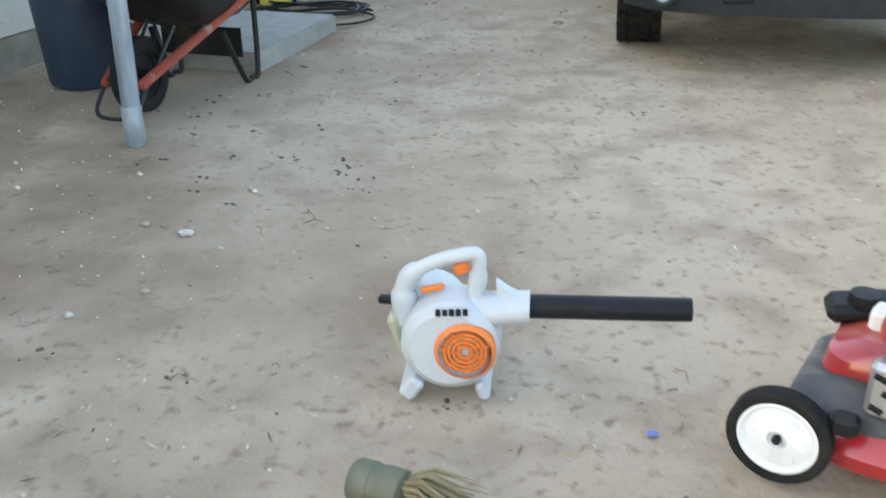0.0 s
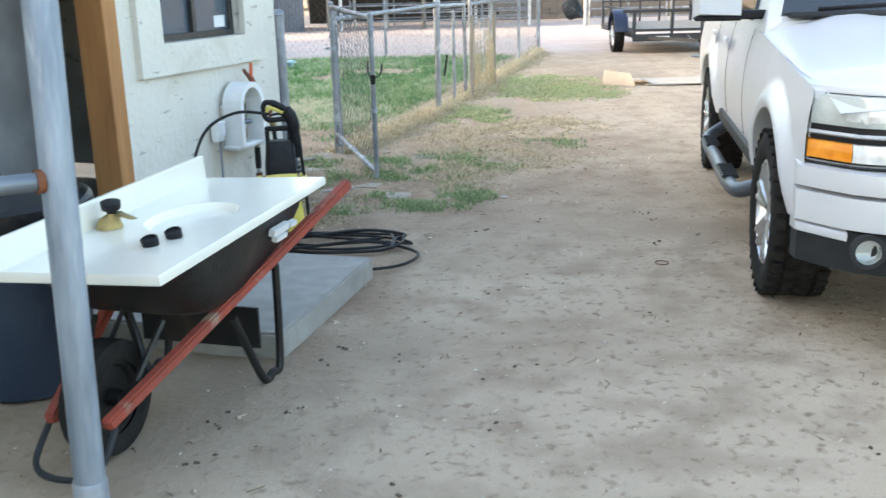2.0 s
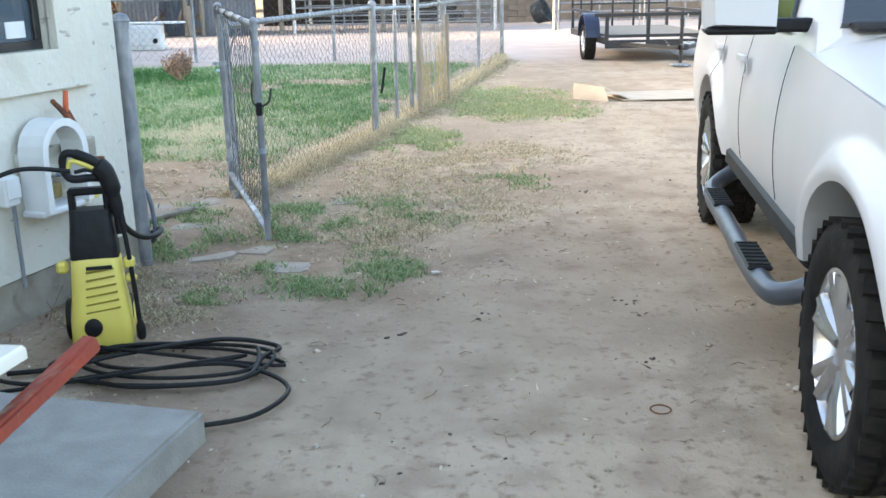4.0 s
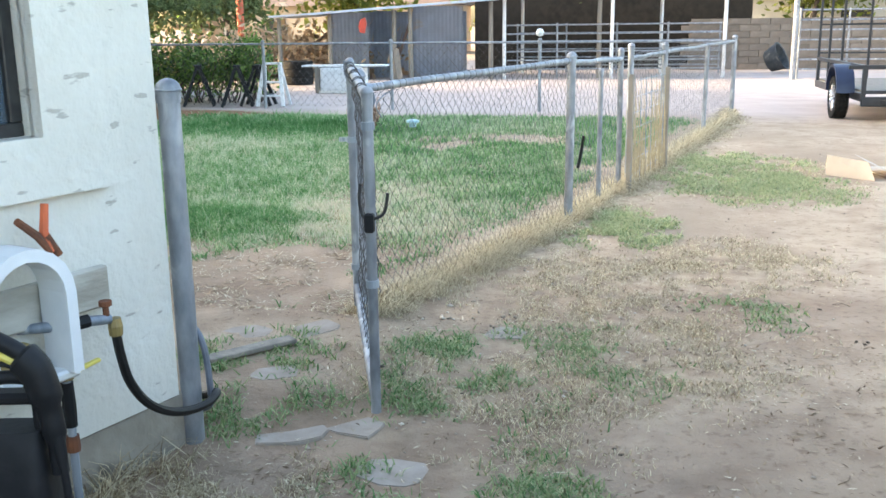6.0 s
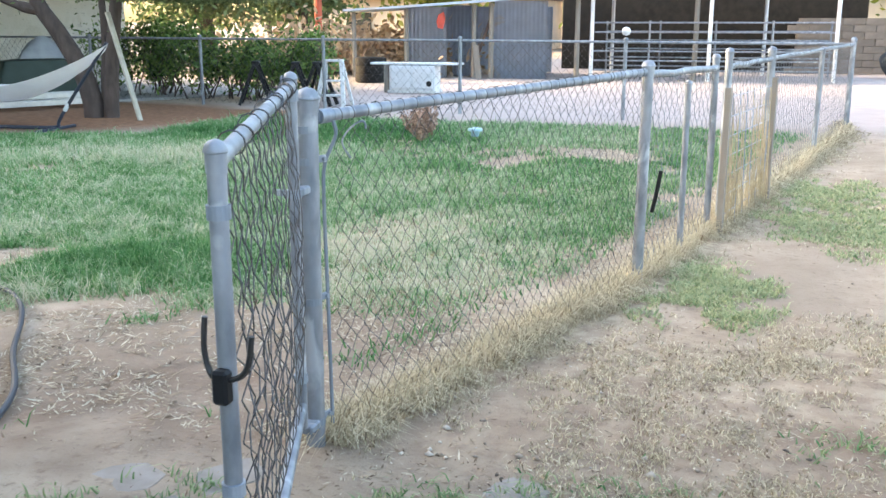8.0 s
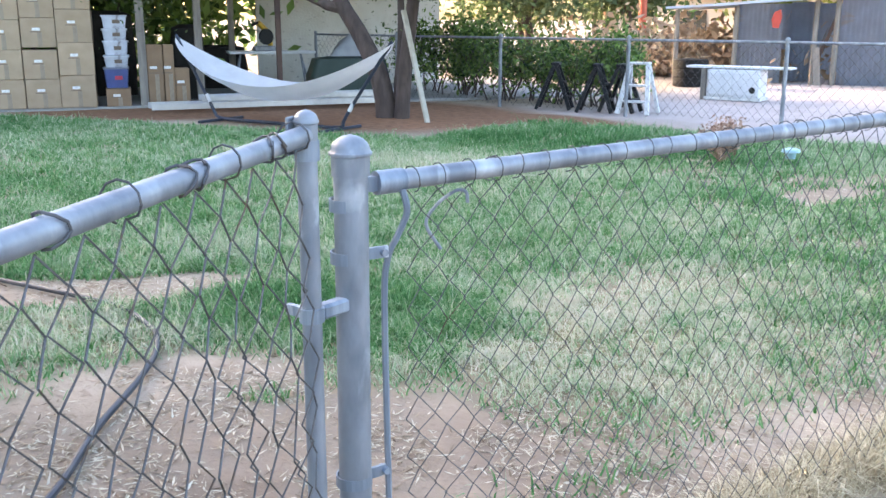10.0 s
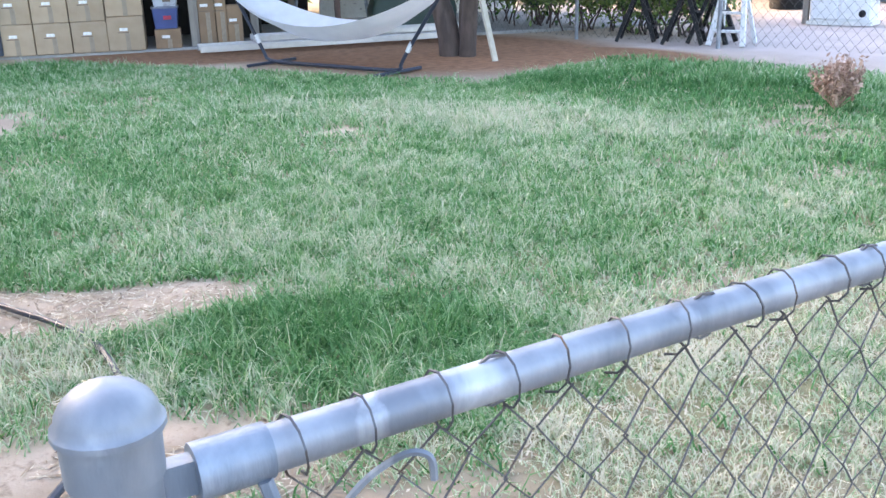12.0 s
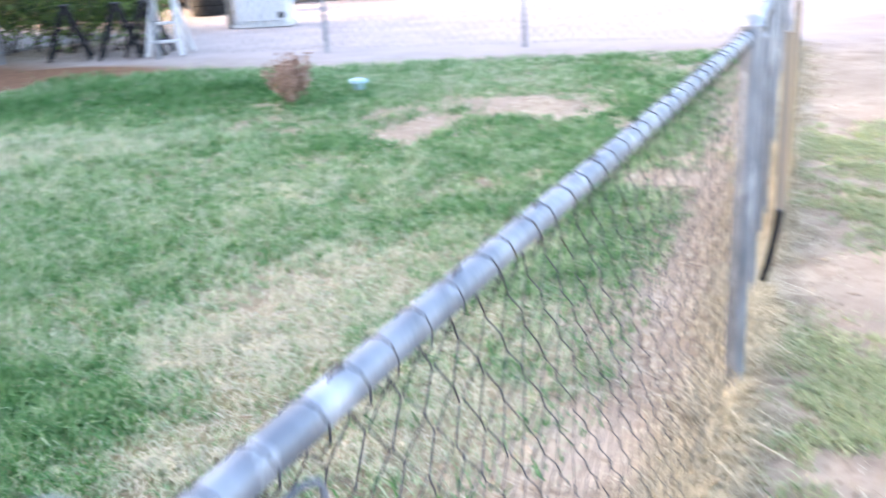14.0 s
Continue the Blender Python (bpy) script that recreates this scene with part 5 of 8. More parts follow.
part("lever", B((0.115, 0.03, 0.478), (0.018, 0.11, 0.012), (6, 0, 0), bevel=0.003), YELLOW, valve, "yellow lever")
part("spout", T([(0.0, -0.10, 0.612), (0.09, -0.02, 0.615), (0.11, 0.06, 0.61), (0.125, 0.13, 0.60)], [0.015, 0.017, 0.016, 0.015], 10), GALV_WORN, bib, smooth=True)
part("spout_collar", L([(0.0, 0.0), (0.021, 0.0), (0.021, 0.035), (0, 0.035)], 8, pose(0.10, 0.03, 0.61, -90, 0, -12)), BLACK_PLASTIC, bib)
part("hose_nut", L([(0.0, 0.0), (0.021, 0.0), (0.023, 0.03), (0.018, 0.055), (0, 0.055)], 10, pose(0.128, 0.145, 0.545)), BRASS, bib, "brass hose nut")
part("tap_handle", L([(0.0, 0.0), (0.010, 0.0), (0.010, 0.03), (0.020, 0.035), (0.020, 0.05), (0, 0.05)], 10, pose(0.122, 0.12, 0.61)), RUST, bib)
cable("tap_hose", [HOUSE @ Vector(p) for p in ((0.128, -0.355, 0.55), (0.13, -0.345, 0.47), (0.13, -0.32, 0.38), (0.13, -0.26, 0.29), (0.125, -0.17, 0.225), (0.12, -0.07, 0.19), (0.11, 0.03, 0.18), (0.075, 0.11, 0.185), (0.0, 0.14, 0.15), (-0.12, 0.15, 0.11))], 0.015, HOSE, "short black rubber hose hanging from the tap", "hose")
cable("grey_hose", [HOUSE @ Vector(p) for p in ((-0.03, 0.135, 0.09), (0.03, 0.12, 0.13), (0.036, 0.115, 0.24), (0.022, 0.115, 0.34), (-0.015, 0.12, 0.40), (-0.06, 0.13, 0.40))], 0.012, mat("blue_grey_hose", (0.15, 0.17, 0.21), scale=20.0, rough=0.5), "blue-grey hose bent up beside the gate post", "hose")
shoe = finish("horseshoe", T([HOUSE @ Vector((0.02, -2.80 + x, 1.37 + z)) for x, z in arc(0, 0.0, 0.075, -210, 30, 14)], 0.014, 8), BLACK_PLASTIC, smooth=True)
tagged(shoe, "black horseshoe hanging on the stucco wall by the doorway", "horseshoe")
# white plastic storage drawers, no office furniture
shelf = thing("filing_cabinet", HOUSE @ pose(-0.45, -2.68, 0.1), "white plastic drawer unit standing inside the doorway", "drawers")
part("carcass", B((0, 0, 0.42), (0.34, 0.28, 0.84), bevel=0.01), BLACK_PLASTIC, shelf)
for k in range(4):
    part("drawer", B((0.172, 0, 0.14 + 0.19 * k), (0.02, 0.25, 0.15), bevel=0.012), WHITE_PAINT, shelf)
chair = thing("stored_box", HOUSE @ pose(-0.9, -2.1, 0.1), "dark grey storage box inside the dim doorway", "box")
part("box_body", B((0, 0, 0.25), (0.5, 0.5, 0.5), bevel=0.02), TRIM, chair)

# ---- leaf blower ----
BWHITE = mat("white_moulded_plastic", (0.52, 0.54, 0.56), (0.46, 0.47, 0.49), 7.0, 0.5, big=0.3, c3=(0.36, 0.35, 0.33))
ORANGE = mat("orange_plastic", (0.80, 0.20, 0.035), (0.70, 0.16, 0.03), 9.0, 0.5)
bl = thing("leaf_blower", pose(0.575, 3.15, 0.0, 0, 0, -2), "white and orange handheld leaf blower with black tube on dirt", "leaf blower")
FR = pose(0, 0, 0.155, -90, 0, 0)        # disc axis along y, front at -z
part("fan_housing", L([(0, -0.085), (0.10, -0.083), (0.125, -0.06), (0.13, -0.02), (0.13, 0.02), (0.12, 0.055), (0.10, 0.072), (0.0, 0.076)], 40, FR), BWHITE, bl, "white round fan housing", smooth=True)
part("outlet", loft(bmesh.new(), [[Vector((x, -0.005 + 0.055 * math.cos(t), z0 + h * math.sin(t))) for t in np.linspace(0, 2 * math.pi, 17)[:-1]] for x, z0, h in ((-0.02, 0.21, 0.06), (0.06, 0.228, 0.050), (0.13, 0.240, 0.040), (0.20, 0.246, 0.036))]), BWHITE, bl, "white outlet spout", smooth=True)
part("outlet_lug", loft(bmesh.new(), [[(0.12, -0.02, 0.27), (0.18, -0.02, 0.27), (0.18, 0.02, 0.27), (0.12, 0.02, 0.27)], [(0.115, -0.015, 0.315), (0.15, -0.015, 0.29), (0.15, 0.015, 0.29), (0.115, 0.015, 0.315)]]), BWHITE, bl)
part("blower_tube", L([(0, 0.0), (0.031, 0.0), (0.0305, 0.37), (0.0295, 0.405), (0.027, 0.405), (0.027, 0.05), (0, 0.05)], 24, pose(0.195, -0.005, 0.246, 0, 89.5, 0)), BLACK_PLASTIC, bl, "straight black tube", smooth=True)
g = part("intake_grille", L([(0.068, -0.098), (0.078, -0.09), (0.078, -0.07), (0.060, -0.075), (0.058, -0.094)], 36, FR @ Matrix.Translation((0.042, -0.0, 0))), ORANGE, bl, "orange round intake grille", smooth=True)
part("grille_back", L([(0, -0.080), (0.065, -0.080), (0.065, -0.072), (0, -0.072)], 30, FR @ Matrix.Translation((0.042, 0, 0))), mat("dark_orange", (0.22, 0.05, 0.015), scale=9.0), g)
for r in (0.018, 0.030, 0.042, 0.053):
    part("grille_ring", T([FR @ Vector((0.042 + r * math.cos(t), r * math.sin(t), -0.092)) for t in np.linspace(0, 2 * math.pi, 25)[:-1]], 0.0042, 6, closed=True), ORANGE, g)
for k in range(7):
    a = 2 * math.pi * k / 7
    part("grille_vane", T([FR @ Vector((0.042 + 0.010 * math.cos(a), 0.012 * math.sin(a), -0.09)), FR @ Vector((0.042 + 0.04 * math.cos(a + 0.4), 0.04 * math.sin(a + 0.4), -0.09)), FR @ Vector((0.042 + 0.062 * math.cos(a + 0.6), 0.062 * math.sin(a + 0.6), -0.09))], 0.0042, 6), ORANGE, g)
part("handle", T(spline([(-0.115, 0.0, 0.19), (-0.12, 0.0, 0.27), (-0.10, 0.0, 0.325), (-0.03, 0.0, 0.365), (0.045, 0.0, 0.385), (0.07, 0.0, 0.38), (0.07, 0, 0.33), (0.062, 0, 0.27)], 5), [0.034] * 6 + [0.026] * 6 + [0.018] * 18 + [0.024] * 6, 12), BWHITE, bl, "white looped handle", smooth=True)
part("trigger", B((0.028, 0, 0.345), (0.04, 0.02, 0.03), (0, -20, 0), bevel=0.006), ORANGE, bl, "orange trigger")
part("choke", B((-0.045, -0.01, 0.292), (0.06, 0.02, 0.014), (0, -15, 0), bevel=0.004), ORANGE, bl)
part("starter_grip", B((-0.155, 0.01, 0.245), (0.07, 0.025, 0.022), bevel=0.006), BLACK_PLASTIC, bl)
part("engine_cover", L([(0, -0.07), (0.09, -0.065), (0.10, -0.03), (0.10, 0.05), (0, 0.06)], 20, pose(-0.06, 0.06, 0.19, 90, 0, 0)), BWHITE, bl, smooth=True)
part("fuel_tank", B((-0.135, -0.01, 0.16), (0.03, 0.06, 0.12), (0, -18, 0), bevel=0.012), mat("yellowed_tank", (0.50, 0.50, 0.34), scale=8.0, rough=0.4), bl)
for x, r in ((-0.10, 35), (0.085, -20)):
    part("foot", B((x, -0.01, 0.03), (0.045 if x < 0 else 0.03, 0.15, 0.065 if x < 0 else 0.05), (0, r, 0), bevel=0.01), BWHITE, bl)
bm = bmesh.new()
for k in range(5):
    box(bm, (-0.025 + 0.017 * k, -0.0845, 0.262 + 0.001 * k), (0.012, 0.004, 0.018 if k != 1 else 0.016), (-6, 0, 0))
part("brand_bars", bm, BLACK_PLASTIC, bl, "dark marking bars on the housing")

# ---- lawn mower ----
RED = mat("red_mower_paint", (0.36, 0.012, 0.018), (0.30, 0.02, 0.022), 6.0, 0.32, coat=0.6, big=0.3, c3=(0.40, 0.13, 0.10))
DUSTY = mat("dusty_grey_plastic", (0.05, 0.055, 0.06), (0.10, 0.10, 0.10), 9.0, 0.7, c3=(0.17, 0.16, 0.14), spec=0.2)
mo = thing("lawn_mower", pose(1.325, 2.80, 0, 0, 0, -30), "red walk-behind lawn mower with dusty grey plastic and white wheels", "lawn mower")
MR = 0.115
for x, y in ((0.0, 0.0), (0.14, 0.50), (0.72, 0.0), (0.72, 0.52)):
    w_ = new("wheel")
    w_.parent = mo
    w_.matrix_local = pose(x, y, MR, 90 if y < 0.1 else -90, 0, 0)
    bm = L([(0.088, -0.02), (0.106, -0.024), (0.115, -0.018), (0.115, 0.018), (0.106, 0.024), (0.088, 0.02)], 36)
    part("tyre", bm, RUBBER, w_, smooth=True, angle=30)
    part("disc", L([(0, 0.012), (0.018, 0.012), (0.022, 0.022), (0.03, 0.02), (0.075, 0.012), (0.083, 0.022), (0.09, 0.020), (0.09, -0.01), (0, -0.01)], 32), WHITE_PAINT, w_, "white plastic wheel disc", smooth=True)
    for k in range(6):
        a = radians(60 * k)
        part("disc_pad", L([(0, 0.0), (0.016, 0.0), (0.013, 0.006), (0, 0.006)], 12, pose(0.052 * math.cos(a), 0.052 * math.sin(a), 0.013)), WHITE_PAINT, w_)
    part("axle_nut", L([(0, 0.0), (0.011, 0.0), (0.011, 0.012), (0, 0.012)], 6, pose(0, 0, 0.016)), BLACK_PLASTIC, w_)


def mring(x0, x1, y0, y1, z, r=0.12):
    return rring((x0 + x1) / 2, (y0 + y1) / 2, (x1 - x0) / 2, (y1 - y0) / 2, z, r, 5)


part("deck", loft(bmesh.new(), [mring(0.04, 0.84, 0.03, 0.49, 0.06), mring(0.03, 0.84, 0.02, 0.50, 0.10), mring(0.07, 0.82, 0.06, 0.46, 0.155), mring(0.11, 0.78, 0.10, 0.42, 0.18)]), RED, mo, "glossy red steel deck", smooth=True)
part("front_shroud", loft(bmesh.new(), [mring(-0.02, 0.26, 0.06, 0.46, 0.12, 0.08), mring(-0.02, 0.27, 0.05, 0.46, 0.16, 0.08), mring(0.02, 0.26, 0.06, 0.42, 0.185, 0.09), mring(0.08, 0.25, 0.10, 0.38, 0.20, 0.08)]), DUSTY, mo, "dusty grey front shroud", smooth=True)
part("shroud_cap", L([(0.026, 0.0), (0.024, 0.012), (0, 0.012)], 14, pose(0.02, 0.055, 0.165, 80, 0, -15)), BLACK_PLASTIC, mo)
part("height_lever", B((0.125, 0.02, 0.18), (0.06, 0.05, 0.05), bevel=0.012), BLACK_PLASTIC, mo)
part("red_cowl", loft(bmesh.new(), [mring(0.02, 0.27, 0.18, 0.44, 0.19, 0.07), mring(0.03, 0.29, 0.18, 0.44, 0.235, 0.07), mring(0.09, 0.31, 0.20, 0.42, 0.265, 0.06)]), RED, mo, smooth=True)
eng = part("engine_block", B((0.37, 0.24, 0.25), (0.34, 0.32, 0.18), bevel=0.03), DUSTY, mo)
part("engine_top", loft(bmesh.new(), [mring(0.16, 0.60, 0.06, 0.44, 0.325, 0.10), mring(0.14, 0.62, 0.04, 0.45, 0.36, 0.12), mring(0.16, 0.60, 0.06, 0.43, 0.42, 0.12), mring(0.22, 0.54, 0.12, 0.38, 0.445, 0.1)]), RED, mo, "red engine cover", smooth=True)
muf = part("muffler", B((0.25, 0.065, 0.265), (0.20, 0.05, 0.13), bevel=0.012), mat("bare_aluminium", (0.55, 0.55, 0.56), scale=14.0, rough=0.4, metal=0.8), mo, "bare metal muffler guard")
for i in range(4):
    for k in range(3):
        part("muffler_slot", B((0.175 + 0.045 * i + 0.02 * (k % 2), 0.038, 0.225 + 0.038 * k), (0.03, 0.006, 0.012), (0, 20, 0)), BLACK_PLASTIC, muf)
part("fuel_cap", L([(0.035, 0.0), (0.04, 0.012), (0.036, 0.035), (0, 0.037)], 16, pose(0.07, 0.38, 0.285)), BLACK_PLASTIC, mo, smooth=True)
part("air_filter", B((0.07, 0.40, 0.275), (0.18, 0.11, 0.05), (0, -8, 20), bevel=0.018), BLACK_PLASTIC, mo)
part("fuel_neck", B((0.13, 0.34, 0.285), (0.07, 0.07, 0.06), bevel=0.012), WHITE_PAINT, mo)
part("recoil_cover", L([(0.12, 0.0), (0.12, 0.02), (0.09, 0.035), (0, 0.04)], 28, pose(0.38, 0.25, 0.44)), DUSTY, mo, smooth=True)
for y in (0.03, 0.47):
    part("push_bar", T(spline([(0.74, y, 0.18), (0.95, y, 0.42), (1.45, y, 0.95)], 4), 0.012, 8), BLACK_PLASTIC, mo, smooth=True)

# ---- trimmer head lying in front ----
OLIVE = mat("olive_plastic", (0.13, 0.13, 0.085), (0.09, 0.09, 0.06), 10.0, 0.5)
tri = thing("plastic_canister", pose(0.45, 2.66, 0.052, 0, 0, 60), "olive green plastic canister with a frayed dry tuft on dirt", "canister")
part("canister", L([(0, -0.07), (0.045, -0.07), (0.052, -0.06), (0.052, -0.02), (0.049, -0.018), (0.049, 0.0), (0.052, 0.004), (0.05, 0.05), (0.03, 0.06), (0, 0.06)], 28, pose(0, 0, 0, 90, 0, 10)), OLIVE, tri, smooth=True)
bm = bmesh.new()
rr_ = random.Random(3)
for _ in range(60):
    a, b = rr_.uniform(-0.03, 0.05), rr_.uniform(-0.03, 0.05)
    tube(bm, [(0.01 + a * 0.5, -0.05, b * 0.5 + 0.005), (0.02 + a, -0.10, b + 0.005), (0.02 + a * 1.6, -0.15 - rr_.uniform(0, 0.06), b * 0.7)], [0.006, 0.004, 0.001], 4)
tuft = part("tuft", bm, mat("dry_fibre", (0.30, 0.24, 0.13), (0.18, 0.14, 0.08), 30.0, 0.9), tri, "frayed dry plant fibre")
tuft["kind"] = "stuff"


# ---- leaves, blades and trees ----
def leaves(name, centres, size, material, parent=None, spread=0.0, tint=None, flat=0.0):
    """Many small diamond leaves at the given places, turned at random."""
    n = len(centres)
    c = np.asarray(centres, float) + rng.normal(0, 1, (n, 3)) * spread
    a, b = rng.normal(0, 1, (n, 3)), rng.normal(0, 1, (n, 3))
    a[:, 2] *= 1 - flat
    a /= np.linalg.norm(a, axis=1, keepdims=True)
    b -= a * (a * b).sum(1, keepdims=True)
    b /= np.linalg.norm(b, axis=1, keepdims=True)
    s = (size * rng.uniform(0.6, 1.3, n))[:, None]
    v = np.stack([c - a * s, c + b * s * 0.45, c + a * s, c - b * s * 0.45], 1).reshape(-1, 3)
    t = np.repeat(rng.uniform(0, 1, n) if tint is None else tint, 4)
    return raw_mesh(name, v, 4, np.arange(4 * n), material, t, parent)


def limb(bm, p, d, length, r, depth, tips, rr, bend=0.25, seg=7):
    """A tapering limb that forks; gathers its tips."""
    pts, rad = [Vector(p)], [r]
    d = Vector(d).normalized()
    for k in range(4):
        d = (d + Vector((rr.uniform(-1, 1), rr.uniform(-1, 1), rr.uniform(-0.3, 0.6))) * bend).normalized()
        pts.append(pts[-1] + d * length / 4)
        rad.append(r * (1 - 0.12 * (k + 1)))
    tube(bm, pts, rad, seg)
    if depth == 0:
        tips += [pts[-1], pts[-2], pts[-3]]
        return
    for k in range(rr.choice((2, 3))):
        dd = (d + Vector((rr.uniform(-1, 1), rr.uniform(-1, 1), rr.uniform(-0.2, 0.8))) * 0.75).normalized()
        limb(bm, pts[-1 - (k % 2)], dd, length * rr.uniform(0.6, 0.85), rad[-1] * 0.75, depth - 1, tips, rr, bend, max(4, seg - 1))


BARK = mat("grey_brown_bark", (0.10, 0.072, 0.06), (0.05, 0.036, 0.03), 12.0, 0.9, bump=0.9, bump_scale=18, stretch=(1, 1, 0.3))
LEAF = leaf_mat("green_leaves", (0.028, 0.07, 0.018), (0.21, 0.33, 0.08), 0.5, 0.35)
# leaf green with the yellow of sunlight mixed into its colour
LEAF_SUN = leaf_mat("yellow_green_leaves", (0.06, 0.09, 0.015), (0.26, 0.28, 0.06), 0.6, 0.4)
LEAF_GREY = leaf_mat("grey_green_leaves", (0.05, 0.08, 0.035), (0.17, 0.22, 0.09), 0.6, 0.35)


def tree(name, base, stems, label, leaf, n_leaf, size, spread, depth=2, seed=1, droop=0.0):
    """stems: (lean vector, length, radius)."""
    rr = random.Random(seed)
    ob = thing(name, pose(*base), label, "tree")
    bm, tips = bmesh.new(), []
    for (d, ln, r) in stems:
        limb(bm, (0, 0, -0.1), d, ln, r, depth, tips, rr, 0.16, 9)
    part("trunk", bm, BARK, ob, smooth=True, angle=60)
    tips = np.array([tuple(t) for t in tips])
    c = tips[rng.integers(0, len(tips), n_leaf)] + rng.normal(0, 1, (n_leaf, 3)) * spread
    if droop:
        c[:, 2] -= np.abs(rng.normal(0, droop, n_leaf))
    lf = leaves("crown", c, size, leaf, ob)
    lf["kind"] = "stuff"
    return ob


def shrub(name, base, size, n_leaf, leaf_size, label, leaf, seed=1, stems=14):
    rr = random.Random(seed)
    ob = thing(name, pose(*base), label, "shrub")
    bm, tips = bmesh.new(), []
    for _ in range(stems):
        x, y = rr.uniform(-1, 1) * size[0] * 0.45, rr.uniform(-1, 1) * size[1] * 0.4
        p = [Vector((x, y, -0.05))]
        for k in range(5):
            p.append(p[-1] + Vector((rr.uniform(-0.14, 0.14), rr.uniform(-0.14, 0.14), size[2] * rr.uniform(0.15, 0.22))))
        tube(bm, p, [0.018, 0.015, 0.012, 0.01, 0.008, 0.004], 5)
        tips += [q for q in p[2:]]
    part("stem", bm, BARK, ob)["kind"] = "stuff"
    tips = np.array([tuple(t) for t in tips])
    c = tips[rng.integers(0, len(tips), n_leaf)] + rng.normal(0, 1, (n_leaf, 3)) * (0.19, 0.15, 0.16)
    c = c[(c[:, 2] > 0.06) & ((c[:, 2] > 0.42) | (rng.uniform(0, 1, n_leaf) < 0.45))]
    lf = leaves("foliage", c, leaf_size, leaf, ob)
    lf["kind"] = "stuff"
    return ob


# ---- fence across the far end of the yard ----
far = thing("yard_end_fence", pose(0, 0, 0), "grey chain-link fence across the far end of the lawn", "fence")
ff = [(-14.5, 24.0), (-12.0, 23.7), (-9.45, 23.5), (-6.95, 23.4), (-4.45, 23.3), (-1.75, 23.1), (1.42, 22.75)]
for i, (x, y) in enumerate(ff[:-1]):
    part("post", L(post_profile(0.03, 1.22), 14, pose(x, y, 0)), GALV, far, smooth=True)
for a, b in zip(ff, ff[1:]):
    part("top_rail", T([(*a, 1.17), (*b, 1.17)], 0.02, 10), GALV, far, smooth=True)
    part("wire_mesh", mesh_net(a, b, 0.04, 1.15, 0.14, 0.0024, 0.01, twist=False, seed=int(a[0] * 10) % 97), WIRE, far)
cap = finish("float_ball", L([(0, -0.07), (0.05, -0.05), (0.07, 0.0), (0.05, 0.05), (0, 0.07)], 14), WHITE_PAINT, smooth=True)
cap.location = (-1.75, 23.1, 1.33)
tagged(cap, "white plastic ball set on a fence post", "ball")

# ---- hedge, trees by the hammock ----
for i, (x, y, sx, sz, n) in enumerate(((-12.0, 24.95, 1.6, 1.45, 3200), (-10.9, 24.85, 1.5, 1.35, 3000), (-9.8, 24.95, 1.5, 1.1, 2400), (-8.9, 24.85, 1.3, 0.95, 2100), (-8.0, 24.75, 0.9, 1.2, 2100))):
    shrub("hedge_shrub", (x, y, 0), (sx, 0.9, sz), n, 0.055, "dark green leafy hedge shrub behind the wire fence", LEAF, 20 + i, 16)
mesq = thing("mesquite_tree", pose(-9.6, 20.85, 0), "forked grey-brown tree with feathery leaves beside the hammock", "tree")
bm = bmesh.new()
tube(bm, spline([(-0.14, 0, -0.1), (-0.17, 0, 0.25), (-0.32, -0.03, 0.75), (-0.62, -0.1, 1.3), (-0.88, -0.2, 1.75), (-1.1, -0.2, 2.4)], 4), list(np.linspace(0.175, 0.10, 21)), 12)
tube(bm, spline([(0.12, 0.05, -0.1), (0.14, 0.08, 0.4), (0.20, 0.1, 1.0), (0.28, 0.15, 1.7), (0.42, 0.15, 2.6)], 4), list(np.linspace(0.125, 0.085, 17)), 12)
tube(bm, spline([(0.02, 0.1, -0.1), (-0.02, 0.14, 0.5), (0.0, 0.2, 1.2), (-0.1, 0.3, 2.2)], 4), list(np.linspace(0.075, 0.05, 13)), 9)
part("trunk", bm, BARK, mesq, smooth=True, angle=60)
part("low_bough", T(spline([(-0.80, -0.15, 1.62), (-1.15, -0.35, 1.72), (-1.6, -0.5, 1.95), (-2.2, -0.75, 2.3)], 5), [0.085] * 5 + [0.065] * 6 + [0.045] * 5, 9), BARK, mesq, smooth=True)
rr, tips, bm = random.Random(8), [], bmesh.new()
for p, dd in (((-1.1, -0.2, 2.35), (-0.5, -0.3, 0.7)), ((-1.1, -0.2, 2.35), (0.1, 0.4, 0.8)), ((0.42, 0.15, 2.55), (0.7, -0.2, 0.5)), ((0.42, 0.15, 2.55), (0.2, 0.6, 0.6)), ((-0.1, 0.3, 2.15), (0.1, -0.5, 0.8)), ((-2.2, -0.75, 2.3), (-0.7, -0.2, 0.3)), ((0.42, 0.15, 2.55), (0.9, 0.5, 0.1))):
    limb(bm, p, dd, 1.5, 0.06, 2, tips, rr, 0.3, 6)
tube(bm, spline([(0.42, 0.15, 2.5), (1.1, 0.0, 2.75), (1.9, -0.1, 2.7), (2.6, -0.2, 2.45)], 4), list(np.linspace(0.06, 0.02, 13)), 6)
part("branches", bm, BARK, mesq)["kind"] = "stuff"
tips = np.array([tuple(t) for t in tips])
c = tips[rng.integers(0, len(tips), 30000)] + rng.normal(0, 1, (30000, 3)) * (0.4, 0.4, 0.3)
c[:, 2] -= np.abs(rng.normal(0, 0.75, 30000))
c = c[c[:, 2] > 1.15 + 0.25 * rng.normal(0, 1, len(c))]
